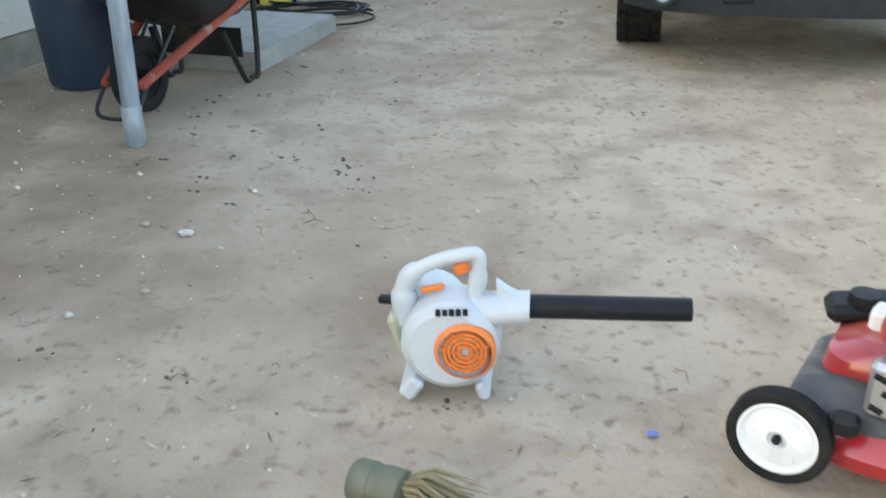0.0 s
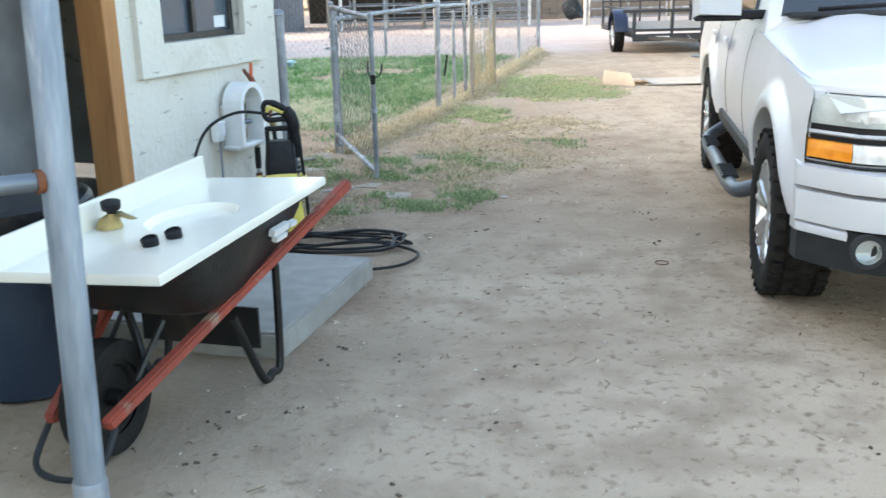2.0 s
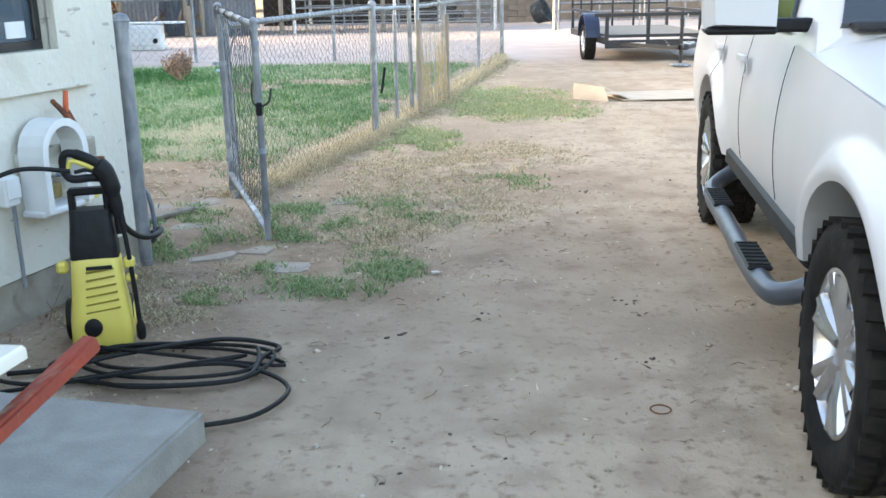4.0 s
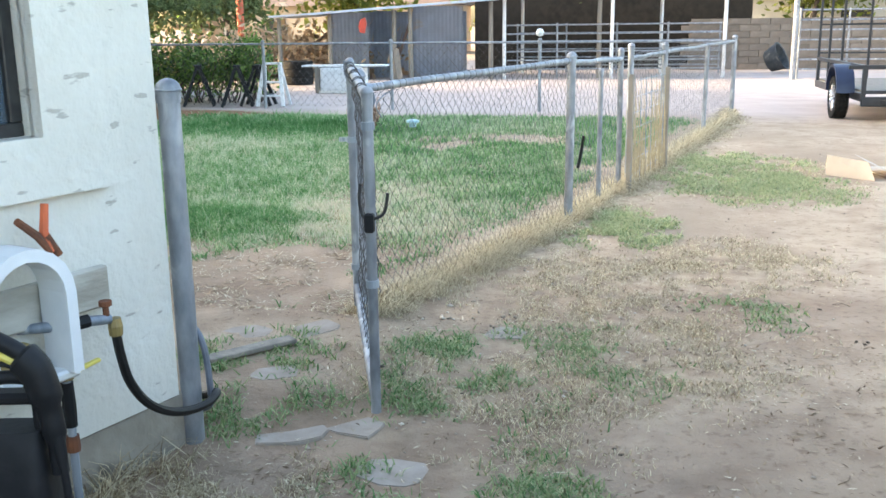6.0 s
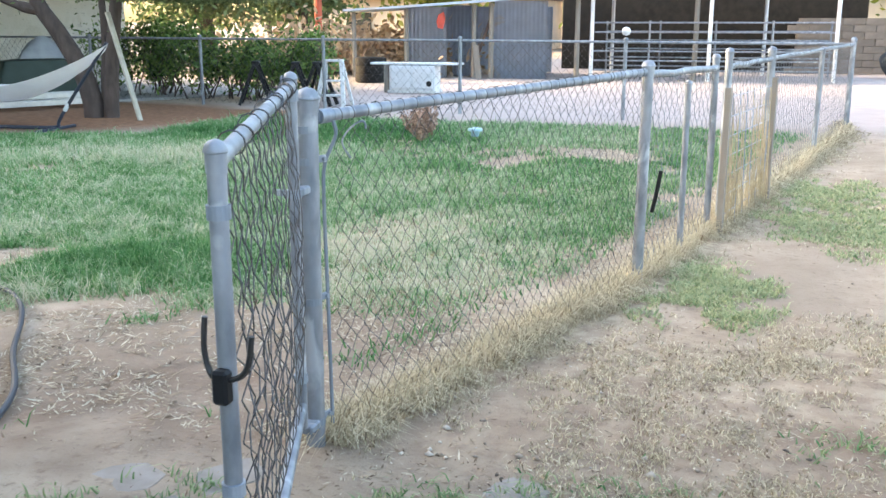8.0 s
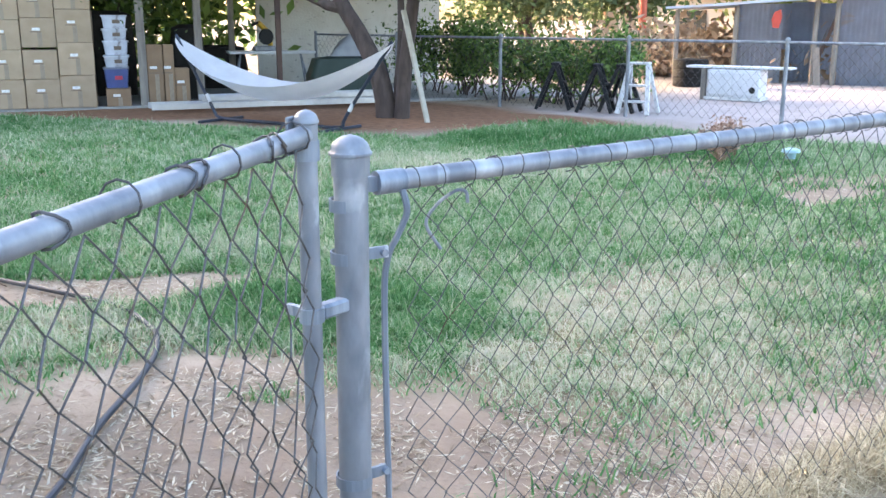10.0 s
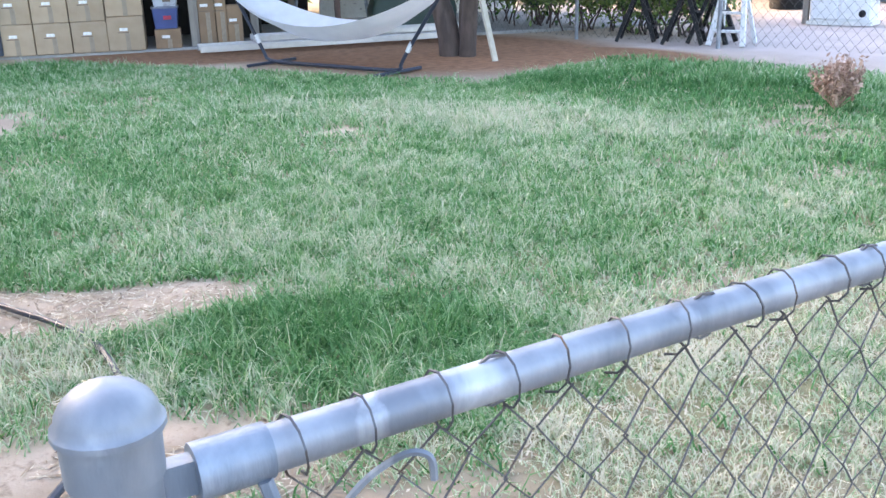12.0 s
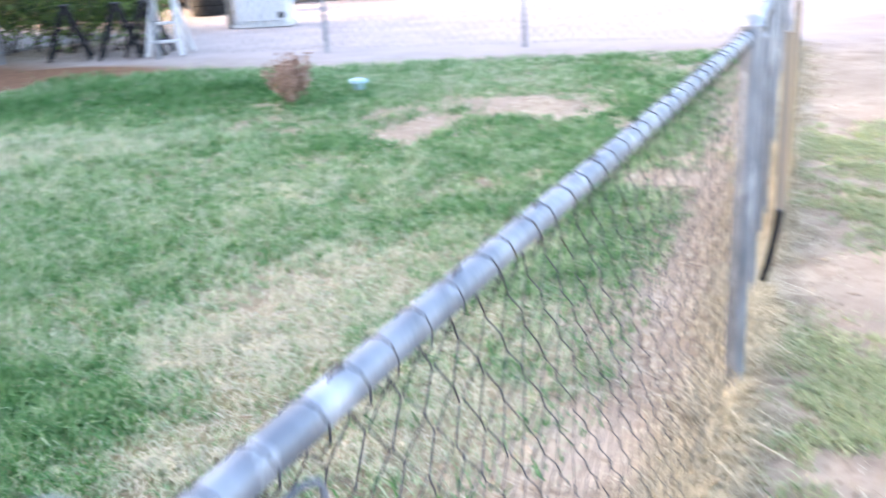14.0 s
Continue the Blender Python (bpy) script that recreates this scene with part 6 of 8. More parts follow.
c = np.concatenate([c, np.stack([rng.normal(1.7, 0.7, 9000), rng.normal(-0.1, 0.5, 9000), 1.75 + np.abs(rng.normal(0.0, 0.7, 9000))], -1)])
leaves("crown", c, 0.04, LEAF_GREY, mesq)["kind"] = "stuff"
plank = thing("prop_plank", pose(0, 0, 0), "pale weathered plank leaning against the tree", "plank")
m = look((-8.80, 20.70, 0.0), (-9.27, 20.72, 1.62))
bm = bmesh.new()
bmesh.ops.create_cube(bm, size=1.0, matrix=m @ Matrix.Translation((0, 0, -0.82)) @ Matrix.Diagonal((0.085, 0.035, 1.70, 1)))
part("board", bm, mat("pale_board", (0.50, 0.46, 0.38), (0.38, 0.34, 0.27), 9.0, 0.8, bump=0.3), plank)
dead = thing("dead_shrub", pose(-3.73, 19.42, 0), "small dry brown dead shrub on the lawn", "shrub")
rr = random.Random(9)
bm, tp = bmesh.new(), []
for _ in range(46):
    a = rr.uniform(0, 6.28)
    h = rr.uniform(0.25, 0.52)
    s = rr.uniform(0.05, 0.26)
    p = [Vector((0, 0, 0)), Vector((math.cos(a) * s * 0.6, math.sin(a) * s * 0.6, h * 0.45)), Vector((math.cos(a) * s, math.sin(a) * s, h))]
    tube(bm, p, [0.006, 0.004, 0.002], 4)
    tp += [tuple(p[1].lerp(p[2], rr.random())) for _ in range(30)]
part("twig_mass", bm, mat("dry_twigs", (0.40, 0.26, 0.20), (0.28, 0.18, 0.13), 20.0, 0.9), dead)["kind"] = "stuff"
leaves("dry_leaves", tp, 0.028, leaf_mat("dry_brown_leaves", (0.30, 0.19, 0.14), (0.52, 0.36, 0.28), 0.9, 0.1), dead, 0.02)["kind"] = "stuff"
toy = finish("lawn_light", L([(0, 0.0), (0.05, 0.0), (0.06, 0.06), (0.10, 0.07), (0.09, 0.10), (0, 0.12)], 14), mat("pale_blue_plastic", (0.35, 0.55, 0.60), scale=6.0, rough=0.4), smooth=True)
toy.location = (-3.2, 20.0, 0.03)
tagged(toy, "small pale blue and white garden light in grass", "garden light")

# ---- hammock ----
CLOTH = mat("white_cotton", (0.84, 0.84, 0.84), (0.76, 0.76, 0.77), 5.0, 0.9, bump=0.3, bump_scale=30)
ham = thing("hammock", pose(-11.1, 18.85, 0, 0, 0, 5.7), "white cotton hammock hung on a dark blue steel stand", "hammock")
bm = bmesh.new()
nu, nv = 34, 11
LX0, LX1 = -1.02, 3.03
grid = []
for i in range(nu + 1):
    u = i / nu
    x = LX0 + (LX1 - LX0) * u
    fall = (4 * u * (1 - u))
    zmid = 1.22 - 0.05 * u - 0.62 * fall ** 0.85
    wid = 0.52 * fall ** 0.7
    row = []
    for k in range(nv):
        w = -1 + 2 * k / (nv - 1)
        crease = 0.014 * math.sin(k * 2.1 + u * 7) * fall
        row.append(bm.verts.new((x, w * wid, zmid - 0.24 * fall * (1 - abs(w) ** 1.6) + crease + 0.012)))
    grid.append(row)
for a, b in zip(grid, grid[1:]):
    for k in range(nv - 1):
        bm.faces.new((a[k], a[k + 1], b[k + 1], b[k]))
bmesh.ops.solidify(bm, geom=bm.faces[:], thickness=0.006)
part("hammock_cloth", bm, CLOTH, ham, "white cloth sagging in the middle", smooth=True)
NAVY = mat("dark_blue_steel", (0.02, 0.03, 0.055), (0.03, 0.035, 0.05), 10.0, 0.45)
part("stand_base", T([(0.0, 0, 0.028), (1.0, 0, 0.028), (2.05, 0, 0.028)], 0.026, 10), NAVY, ham, smooth=True)
for x0, xm, x1, z1 in ((0.05, -0.33, -1.0, 1.24), (2.0, 2.24, 3.0, 1.19)):
    part("stand_arm", T(spline([(x0, 0, 0.035), (xm + (0.12 if xm < 0 else -0.08), 0, 0.06), (xm, 0, 0.22), (x1, 0, z1)], 5), 0.024, 10), NAVY, ham, smooth=True)
    part("arm_sleeve", T([(xm - (0.02 if xm < 0 else -0.04), 0, 0.27), (xm - (0.09 if xm < 0 else -0.11), 0, 0.38)], 0.03, 10), WHITE_PAINT, ham)
    part("stand_foot", B(((x0 + xm) / 2, 0, 0.02), (0.05, 0.9, 0.04), bevel=0.01), NAVY, ham)

# ---- covered patio with stored goods ----
PAT = pose(-14.3, 18.7, 0, 0, 0, 56.6)      # local +x runs along its front, +y goes in under the roof
ANG = 56.6
patio = thing("covered_patio", PAT, "open-fronted covered patio with brown posts and white back wall", "patio")
part("slab_floor", B((3.0, 3.2, -0.03), (13.0, 6.2, 0.12), bevel=0.01), CONCRETE, patio)
part("roof", B((1.0, 3.3, 2.95), (16.0, 7.4, 0.14)), WOOD_BROWN, patio, "dark boarded roof")
part("fascia", B((1.0, -0.42, 2.86), (16.0, 0.05, 0.28)), WOOD_BROWN, patio)
for x, y, w, mm in ((-2.38, 0.1, 0.10, WOOD_BROWN), (0.78, 0.35, 0.14, WOOD_GREY), (1.75, 0.6, 0.13, WOOD_GREY), (3.07, 0.0, 0.09, WOOD_BROWN), (2.6, 3.2, 0.12, WOOD_GREY)):
    part("patio_post", B((x, y, 1.45), (w, w, 2.88), bevel=0.006), mm, patio)
part("back_wall", B((5.4, 4.6, 1.42), (4.2, 0.14, 2.75)), STUCCO, patio, "white back wall")
part("rear_boarding", B((-4.0, 5.6, 1.42), (6.6, 0.14, 2.75)), WOOD_BROWN, patio, "dark board wall at the rear")
part("end_wall", B((-7.1, 2.6, 1.42), (0.14, 6.0, 2.75)), STUCCO, patio)
part("side_panel", B((-3.0, 0.05, 1.25), (1.05, 0.10, 2.5)), mat("cream_panel", (0.55, 0.50, 0.44), scale=3.0), patio, "cream board panel")

CARD = mat("brown_cardboard", (0.40, 0.30, 0.20), (0.34, 0.25, 0.16), 5.0, 0.85, rnd=0.08, big=0.3)
CARD_DARK = mat("dark_cardboard", (0.26, 0.17, 0.10), (0.21, 0.135, 0.08), 5.0, 0.85, rnd=0.1)
TAPE = mat("brown_parcel_tape", (0.30, 0.24, 0.17), scale=20.0, rough=0.35)
PAPER = mat("white_paper_label", (0.78, 0.77, 0.74), scale=20.0, rough=0.7)
INK = mat("dark_print", (0.16, 0.12, 0.09), scale=20.0, rough=0.8)


def carton(m, w, d, h, material, label="brown cardboard carton with paper label stacked in the patio", group="stacked cartons"):
    ob = thing("carton", m, label, "carton", group)
    part("carton_body", B((0, 0, h / 2), (w, d, h - 0.004), bevel=0.008), material, ob)
    part("tape_strip", B((0.02, -d / 2 - 0.0015, h * 0.26), (0.07, 0.003, h * 0.5)), TAPE, ob)
    part("paper_label", B((-0.03, -d / 2 - 0.002, h * 0.62), (0.12, 0.004, 0.045)), PAPER, ob)
    part("print_bar", B((-0.04, -d / 2 - 0.0012, h * 0.53), (0.17, 0.0024, 0.012)), INK, ob)
    return ob


cw, ch = 0.525, 0.475
for c in range(4):
    x = -1.90 + c * 0.545
    hs = [ch] * 4 if c != 3 else [ch * 1.12] * 4
    z = 0.03
    for k, h in enumerate(hs):
        gap = 0.035 if (c == 2 and k == 2) else 0.0
        z += gap
        carton(PAT @ pose(x + random.uniform(-0.006, 0.006), 0.32 + random.uniform(-0.012, 0.012), z, 0, 0, random.uniform(-1, 1)), cw if c != 3 else 0.55, 0.5, h, CARD)
        z += h
for x, w, h, z in ((0.98, 0.26, 1.02, 0.03), (1.21, 0.17, 1.02, 0.03), (1.42, 0.24, 0.62, 0.03)):
    carton(PAT @ pose(x, 0.42, z, 0, 0, 2), w, 0.3, h, CARD_DARK, "tall dark brown carton standing beside a patio post")
# plastic tubs
zz = 0.03
carton(PAT @ pose(0.36, 0.32, 0.03), 0.40, 0.45, 0.30, CARD_DARK, "brown carton under a stack of plastic storage tubs")
zz = 0.34
CLEARISH = mat("milky_plastic", (0.50, 0.53, 0.58), (0.40, 0.42, 0.48), 9.0, 0.3, c3=(0.20, 0.18, 0.20), rnd=0.1)
BLUE = mat("blue_plastic", (0.06, 0.09, 0.24), (0.05, 0.07, 0.18), 6.0, 0.4)
for k, (h, mm, lab) in enumerate(((0.34, BLUE, "blue plastic storage tub with a red label in a stack"), (0.20, CLEARISH, "milky plastic storage tub in a stack"), (0.24, CLEARISH, "milky plastic storage tub in a stack"), (0.20, CLEARISH, "milky plastic storage tub in a stack"), (0.22, CLEARISH, "milky plastic storage tub in a stack"))):
    tb = thing("storage_tub", PAT @ pose(0.36 + random.uniform(-0.015, 0.015), 0.32, zz), lab, "storage tub", "stacked tubs")
    part("tub_body", loft(bmesh.new(), [rring(0, 0, 0.17, 0.2, 0.0, 0.03), rring(0, 0, 0.195, 0.225, h - 0.03, 0.03)]), mm, tb, smooth=True)
    part("tub_lid", loft(bmesh.new(), [rring(0, 0, 0.21, 0.24, h - 0.03, 0.03), rring(0, 0, 0.21, 0.24, h - 0.004, 0.03)]), mm if k else mat("grey_lid", (0.16, 0.18, 0.24), scale=8.0, rough=0.4), tb)
    part("tub_label", B((0.03, -0.222, h * 0.5), (0.12, 0.02, 0.06)), mat("red_label", (0.45, 0.05, 0.08), scale=12.0) if k == 0 else INK, tb)
    zz += h
# clothing hung on the post
cl = thing("hung_clothes", PAT @ pose(-2.22, 0.02, 0.0), "pale blue and navy clothes hanging on a patio post", "clothes")
part("blue_cloth", loft(bmesh.new(), [rring(0, 0, 0.09, 0.05, 0.62, 0.03), rring(0.02, 0, 0.13, 0.06, 0.72, 0.03), rring(0.02, 0, 0.11, 0.06, 0.90, 0.03), rring(0, 0, 0.05, 0.03, 0.95, 0.02)]), mat("light_blue_cloth", (0.10, 0.42, 0.62), scale=8.0, rough=0.9), cl, smooth=True)
part("grey_cloth", loft(bmesh.new(), [rring(-0.02, 0, 0.07, 0.04, 0.06, 0.03), rring(-0.04, 0, 0.06, 0.05, 0.5, 0.03), rring(-0.06, 0, 0.05, 0.04, 0.95, 0.02)]), mat("pale_grey_cloth", (0.36, 0.40, 0.48), (0.10, 0.14, 0.28), 9.0, 0.9), cl, smooth=True)
part("navy_cloth", loft(bmesh.new(), [rring(0.07, 0.03, 0.06, 0.04, 0.05, 0.03), rring(0.06, 0.03, 0.07, 0.05, 0.65, 0.03)]), NAVY, cl, smooth=True)

# extension ladder on the ground
ALU = mat("aluminium", (0.60, 0.61, 0.63), (0.52, 0.53, 0.55), 12.0, 0.35, metal=0.7)
lad = thing("extension_ladder", pose(-13.0, 18.95, 0.06, 0, 0, 62), "long silver extension ladder lying on the ground by the patio", "ladder")
for y in (-0.20, 0.20):
    part("ladder_rail", B((1.9, y, 0.05), (4.0, 0.03, 0.10), bevel=0.006), ALU, lad)
    part("upper_rail", B((2.5, y * 0.8, 0.16), (3.6, 0.03, 0.09), bevel=0.006), ALU, lad)
for k in range(12):
    part("rung", T([(0.1 + 0.33 * k, -0.2, 0.05), (0.1 + 0.33 * k, 0.2, 0.05)], 0.016, 8), ALU, lad)
# bench with tools; most goods under the roof near-black, shade put into colour
bench = thing("work_table", PAT @ pose(3.3, 2.6, 0.03), "pale folding work table with tools on it", "table")
part("table_top", B((0, 0, 0.80), (1.7, 0.7, 0.05), bevel=0.01), WHITE_PAINT, bench)
for x in (-0.75, 0.75):
    part("table_leg", T([(x, -0.25, 0), (x * 0.8, 0, 0.78), (x, 0.25, 0)], 0.02, 8), GALV, bench)
saw = thing("mitre_saw", PAT @ pose(3.2, 2.5, 0.855), "yellow and black mitre saw on the work table", "saw")
part("saw_base", B((0, 0, 0.05), (0.5, 0.4, 0.10), bevel=0.02), GALV, saw)
part("saw_arm", T(spline([(0.1, 0.1, 0.1), (0.05, 0.05, 0.35), (-0.15, -0.05, 0.55)], 5), 0.055, 10), mat("tool_yellow", (0.60, 0.36, 0.03), scale=8.0, rough=0.5), saw, smooth=True)
part("saw_guard", L([(0, -0.03), (0.15, -0.03), (0.16, 0), (0.15, 0.03), (0, 0.03)], 24, pose(0.0, -0.05, 0.28, 90, 0, 20)), BLACK_PLASTIC, saw, smooth=True)
part("saw_grip", T([(-0.15, -0.05, 0.55), (-0.28, -0.1, 0.50)], 0.03, 8), BLACK_PLASTIC, saw)
for x, y, w, d, h, lab in ((1.6, 1.6, 0.6, 0.6, 1.35, "covered heap under the patio roof, shade put into its near-black colour"), (4.6, 1.4, 1.5, 0.7, 0.75, "dark green covered trolley on the patio"), (2.4, 4.4, 1.2, 0.7, 0.9, "cabinet shape at the back of the patio, shade put into its near-black colour"), (0.2, 3.0, 1.0, 0.8, 1.6, "shelving shape under the patio roof, shade put into its near-black colour")):
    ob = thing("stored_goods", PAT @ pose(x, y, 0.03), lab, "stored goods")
    part("goods_body", loft(bmesh.new(), [rring(0, 0, w / 2, d / 2, 0.0, 0.08), rring(0, 0, w / 2 * 1.03, d / 2, h * 0.5, 0.1), rring(0.02, 0, w / 2 * 0.9, d / 2 * 0.9, h * 0.95, 0.12), rring(0.03, 0, w / 2 * 0.5, d / 2 * 0.5, h, 0.1)]), mat("dark_green_tarp", (0.03, 0.055, 0.045), scale=4.0, rough=0.6, bump=0.4, bump_scale=8) if "green" in lab else SHADE_DARK, ob, smooth=True)
tarp = thing("grey_tarp_bundle", PAT @ pose(4.75, 1.5, 0.78), "crumpled pale grey plastic sheet on a trolley", "tarp")
rr = random.Random(2)
part("sheet", loft(bmesh.new(), [[(0.45 * s * math.cos(t) * rr.uniform(0.85, 1.15), 0.25 * s * math.sin(t) * rr.uniform(0.85, 1.15), z) for t in np.linspace(0, 6.28, 15)[:-1]] for s, z in ((1, 0.0), (0.85, 0.14), (0.5, 0.3), (0.15, 0.42))]), mat("pale_grey_sheet", (0.36, 0.38, 0.40), scale=5.0, rough=0.4, bump=0.4, bump_scale=9), tarp, smooth=True)

# ---- step stools, tub and tyres beyond the fence ----
def stool(m, material, h, label):
    ob = thing("step_ladder", m, label, "step ladder", "step ladders by the fence")
    for x in (-0.2, 0.2):
        part("front_rail", T([(x * 1.25, -0.25, 0), (x * 0.75, 0.0, h)], 0.045, 4), material, ob)
        part("rear_rail", T([(x * 1.25, 0.32, 0), (x * 0.75, 0.04, h)], 0.036, 4), material, ob)
    for k in range(int(h / 0.28)):
        z = 0.2 + 0.25 * k
        t = z / h
        part("tread", B((0, -0.25 * (1 - t), z), (0.46 * (1 - t * 0.35), 0.11, 0.035), bevel=0.005), material, ob)
    part("top_cap", B((0, 0.02, h + 0.015), (0.36, 0.14, 0.04), bevel=0.01), material, ob)
    return ob


stool(pose(-6.98, 23.85, 0, 0, 0, 8), WHITE_PAINT, 0.78, "white step ladder standing behind the wire fence")
for x, y, r in ((-7.62, 23.7, 112), (-7.30, 23.95, 100), (-8.45, 23.75, 115)):
    stool(pose(x, y, 0, 0, 0, r), BLACK_PLASTIC, 0.74, "black sawhorse-like step stand behind the wire fence")
tub = thing("white_vanity", pose(-6.78, 27.5, 0, 0, 0, 4), "old white cabinet under a long white board outdoors", "cabinet")
part("cabinet_body", B((0, 0, 0.31), (1.0, 0.5, 0.52), bevel=0.02), WHITE_PAINT, tub)
for x in (-0.24, 0.24):
    part("cabinet_door", B((x, -0.262, 0.31), (0.44, 0.025, 0.42), bevel=0.008), WHITE_PAINT, tub)
part("long_board", B((0.05, 0, 0.605), (1.95, 0.45, 0.04), bevel=0.006), WHITE_PAINT, tub, "long white board")
part("plinth", B((0, 0, 0.03), (1.06, 0.54, 0.06)), PAPER, tub)
part("hole", L([(0.06, 0.0), (0.06, 0.004), (0, 0.004)], 14, pose(0.38, -0.278, 0.2, 90, 0, 0)), BLACK_PLASTIC, tub)
part("side_post", B((-0.58, 0, 0.29), (0.10, 0.4, 0.58)), WOOD_GREY, tub)
for k in range(3):
    ty = finish("spare_tyre", tyre_mesh(0.40, 0.2, False), RUBBER, smooth=True)
    ty.matrix_world = pose(-9.1, 30.6, 0.10 + 0.2 * k, 0, 90, 0)
    tagged(ty, "worn black tyre lying in a stack by the shed", "tyre", "stacked tyres")

# ---- metal shed and pipe corral ----
def corrugated(w, h, pitch=0.11, amp=0.014):
    bm = bmesh.new()
    n = int(w / pitch * 4)
    rows = []
    for z in (0, h):
        rows.append([bm.verts.new((-w / 2 + w * i / n, amp * math.sin(2 * math.pi * (w * i / n) / pitch), z)) for i in range(n + 1)])
    for i in range(n):
        bm.faces.new((rows[0][i], rows[0][i + 1], rows[1][i + 1], rows[1][i]))
    bmesh.ops.solidify(bm, geom=bm.faces[:], thickness=0.004)
    return bm


TIN = mat("grey_corrugated_iron", (0.54, 0.63, 0.76), (0.43, 0.51, 0.63), 2.5, 0.55, metal=0.1, c3=(0.50, 0.47, 0.45))
shed = thing("metal_shed", pose(-7.0, 33.0, 0, 0, 0, 8.5), "open-fronted grey corrugated-iron shed with a low pitched roof", "shed")
for x0, x1, y, h in ((-1.9, -0.85, 0.0, 1.85), (-0.85, -0.15, 0.9, 1.9), (0.42, 1.82, 0.0, 2.0)):
    o = part("iron_sheet", corrugated(x1 - x0, h), TIN, shed, smooth=True, angle=80)
    o.location = ((x0 + x1) / 2, y, 0)
for x0, x1 in ((-2.2, 1.75),):
    o = part("iron_sheet", corrugated(x1 - x0, 1.9), TIN, shed, smooth=True, angle=80)
    o.location = ((x0 + x1) / 2, 3.2, 0)
o = part("iron_sheet", corrugated(3.2, 1.8), TIN, shed, smooth=True, angle=80)
o.matrix_local = pose(-1.92, 1.6, 0, 0, 0, 90)
for x, h in ((-3.4, 1.72), (-1.95, 1.80), (-0.12, 1.92), (0.34, 1.95), (2.6, 2.1), (5.6, 2.3)):
    part("pole", L([(0, -0.1), (0.07, -0.1), (0.06, h), (0, h)], 10, pose(x, -0.02, 0)), WOOD_GREY, shed)
part("diagonal_brace", B((0.10, 0.05, 0.95), (0.08, 0.05, 1.5), (0, 20, 0)), WOOD_BROWN, shed)
part("leaning_board", B((0.0, -0.2, 0.42), (0.15, 0.04, 0.9), (-12, -8, 0)), WOOD_GREY, shed)
rf = bmesh.new()
loft(rf, [[(-2.35, -0.35, 1.80), (-2.35, 3.6, 1.9), (-2.35, 3.6, 1.96), (-2.35, -0.35, 1.86)], [(8.4, -0.35, 2.5), (8.4, 3.6, 2.6), (8.4, 3.6, 2.66), (8.4, -0.35, 2.56)]])
part("roof_sheet", rf, TIN, shed, "sloping iron roof")
part("lean_to_roof", B((-2.95, 1.2, 1.80), (1.35, 3.0, 0.05), (0, -3, 0)), TIN, shed)
rag = finish("red_rag", S([(0, 0), (0.14, -0.02), (0.2, 0.25), (0.16, 0.42), (0.02, 0.36), (-0.04, 0.18)], 0.03, pose(-8.05, 32.75, 1.3, 90, 0, 8)), mat("faded_red_cloth", (0.60, 0.10, 0.07), scale=6.0, rough=0.9))
tagged(rag, "faded red rag hanging on the shed front", "rag")


def panel(m, w, h, rails, group="pipe corral panels", uprights=3):
    ob = thing("corral_panel", m, "pale grey steel pipe corral panel", "corral panel", group)
    for k in range(rails):
        z = 0.25 + (h - 0.25) * k / (rails - 1)
        part("panel_rail", T([(-w / 2, 0, z), (w / 2, 0, z)], 0.022, 8), GALV, ob, smooth=True)
    for k in range(uprights):
        x = -w / 2 + w * k / (uprights - 1)
        part("panel_upright", T([(x, 0, 0), (x, 0, h + 0.05)], 0.026, 8), GALV, ob, smooth=True)
    return ob


for x, y, w, r in ((-2.6, 33.6, 3.0, 6), (0.4, 33.9, 3.0, 6), (-2.6, 36.2, 3.0, 0), (0.4, 36.4, 3.0, 0)):
    panel(pose(x, y, 0, 0, 0, r), w, 1.45, 6)
for x, y in ((-4.05, 33.4), (-1.1, 33.6), (1.9, 34.0), (-4.0, 36.6), (0.2, 36.9)):
    o = finish("cover_post", L([(0, -0.1), (0.05, -0.1), (0.05, 2.35), (0, 2.35)], 12), WHITE_PAINT, smooth=True)
    o.location = (x, y, 0)
    tagged(o, "pale steel post holding up the shade roof", "post", "shade roof posts")
# dark sheet added to stand for the shade inside the stalls
back = finish("stable_back", B((-1.5, 39.2, 1.2), (9.0, 0.15, 2.4)), SHADE_DARK)
tagged(back, "near-black sheet closing the stalls, their inner shade put into its colour", "wall", kind="structure")
for x, r in ((4.9, 4), (7.4, 4), (9.9, 4)):
    panel(pose(x, 33.2, 0, 0, 0, r), 2.4, 1.75, 7, "tall pipe panels behind the trailer", 3)
gp = finish("gate_pillar", L([(0, -0.1), (0.07, -0.1), (0.07, 2.3), (0, 2.3)], 12), GALV, smooth=True)
gp.location = (3.58, 33.0, 0)
tagged(gp, "tall pale steel pillar at the end of the pipe panels", "post")
feeder = finish("round_feeder", L([(0, 0), (0.28, 0.0), (0.32, 0.04), (0.40, 0.42), (0.43, 0.43), (0.43, 0.46), (0.38, 0.45), (0.29, 0.05), (0, 0.04)], 20, pose(0.1, 0, 0, 20, 62, 0)), DUSTY, smooth=True)
feeder.location = (3.2, 36.5, 0.30)
tagged(feeder, "dark rubber feed tub tipped against the block wall", "tub")

BLOCK = mat("grey_brown_block", (0.20, 0.17, 0.145), (0.15, 0.13, 0.11), 6.0, 0.95, bump=0.4, rnd=0.12)
bw = thing("block_wall", pose(12.0, 38.8, 0, 0, 0, 1.5), "long grey-brown concrete block boundary wall", "wall", kind="structure")
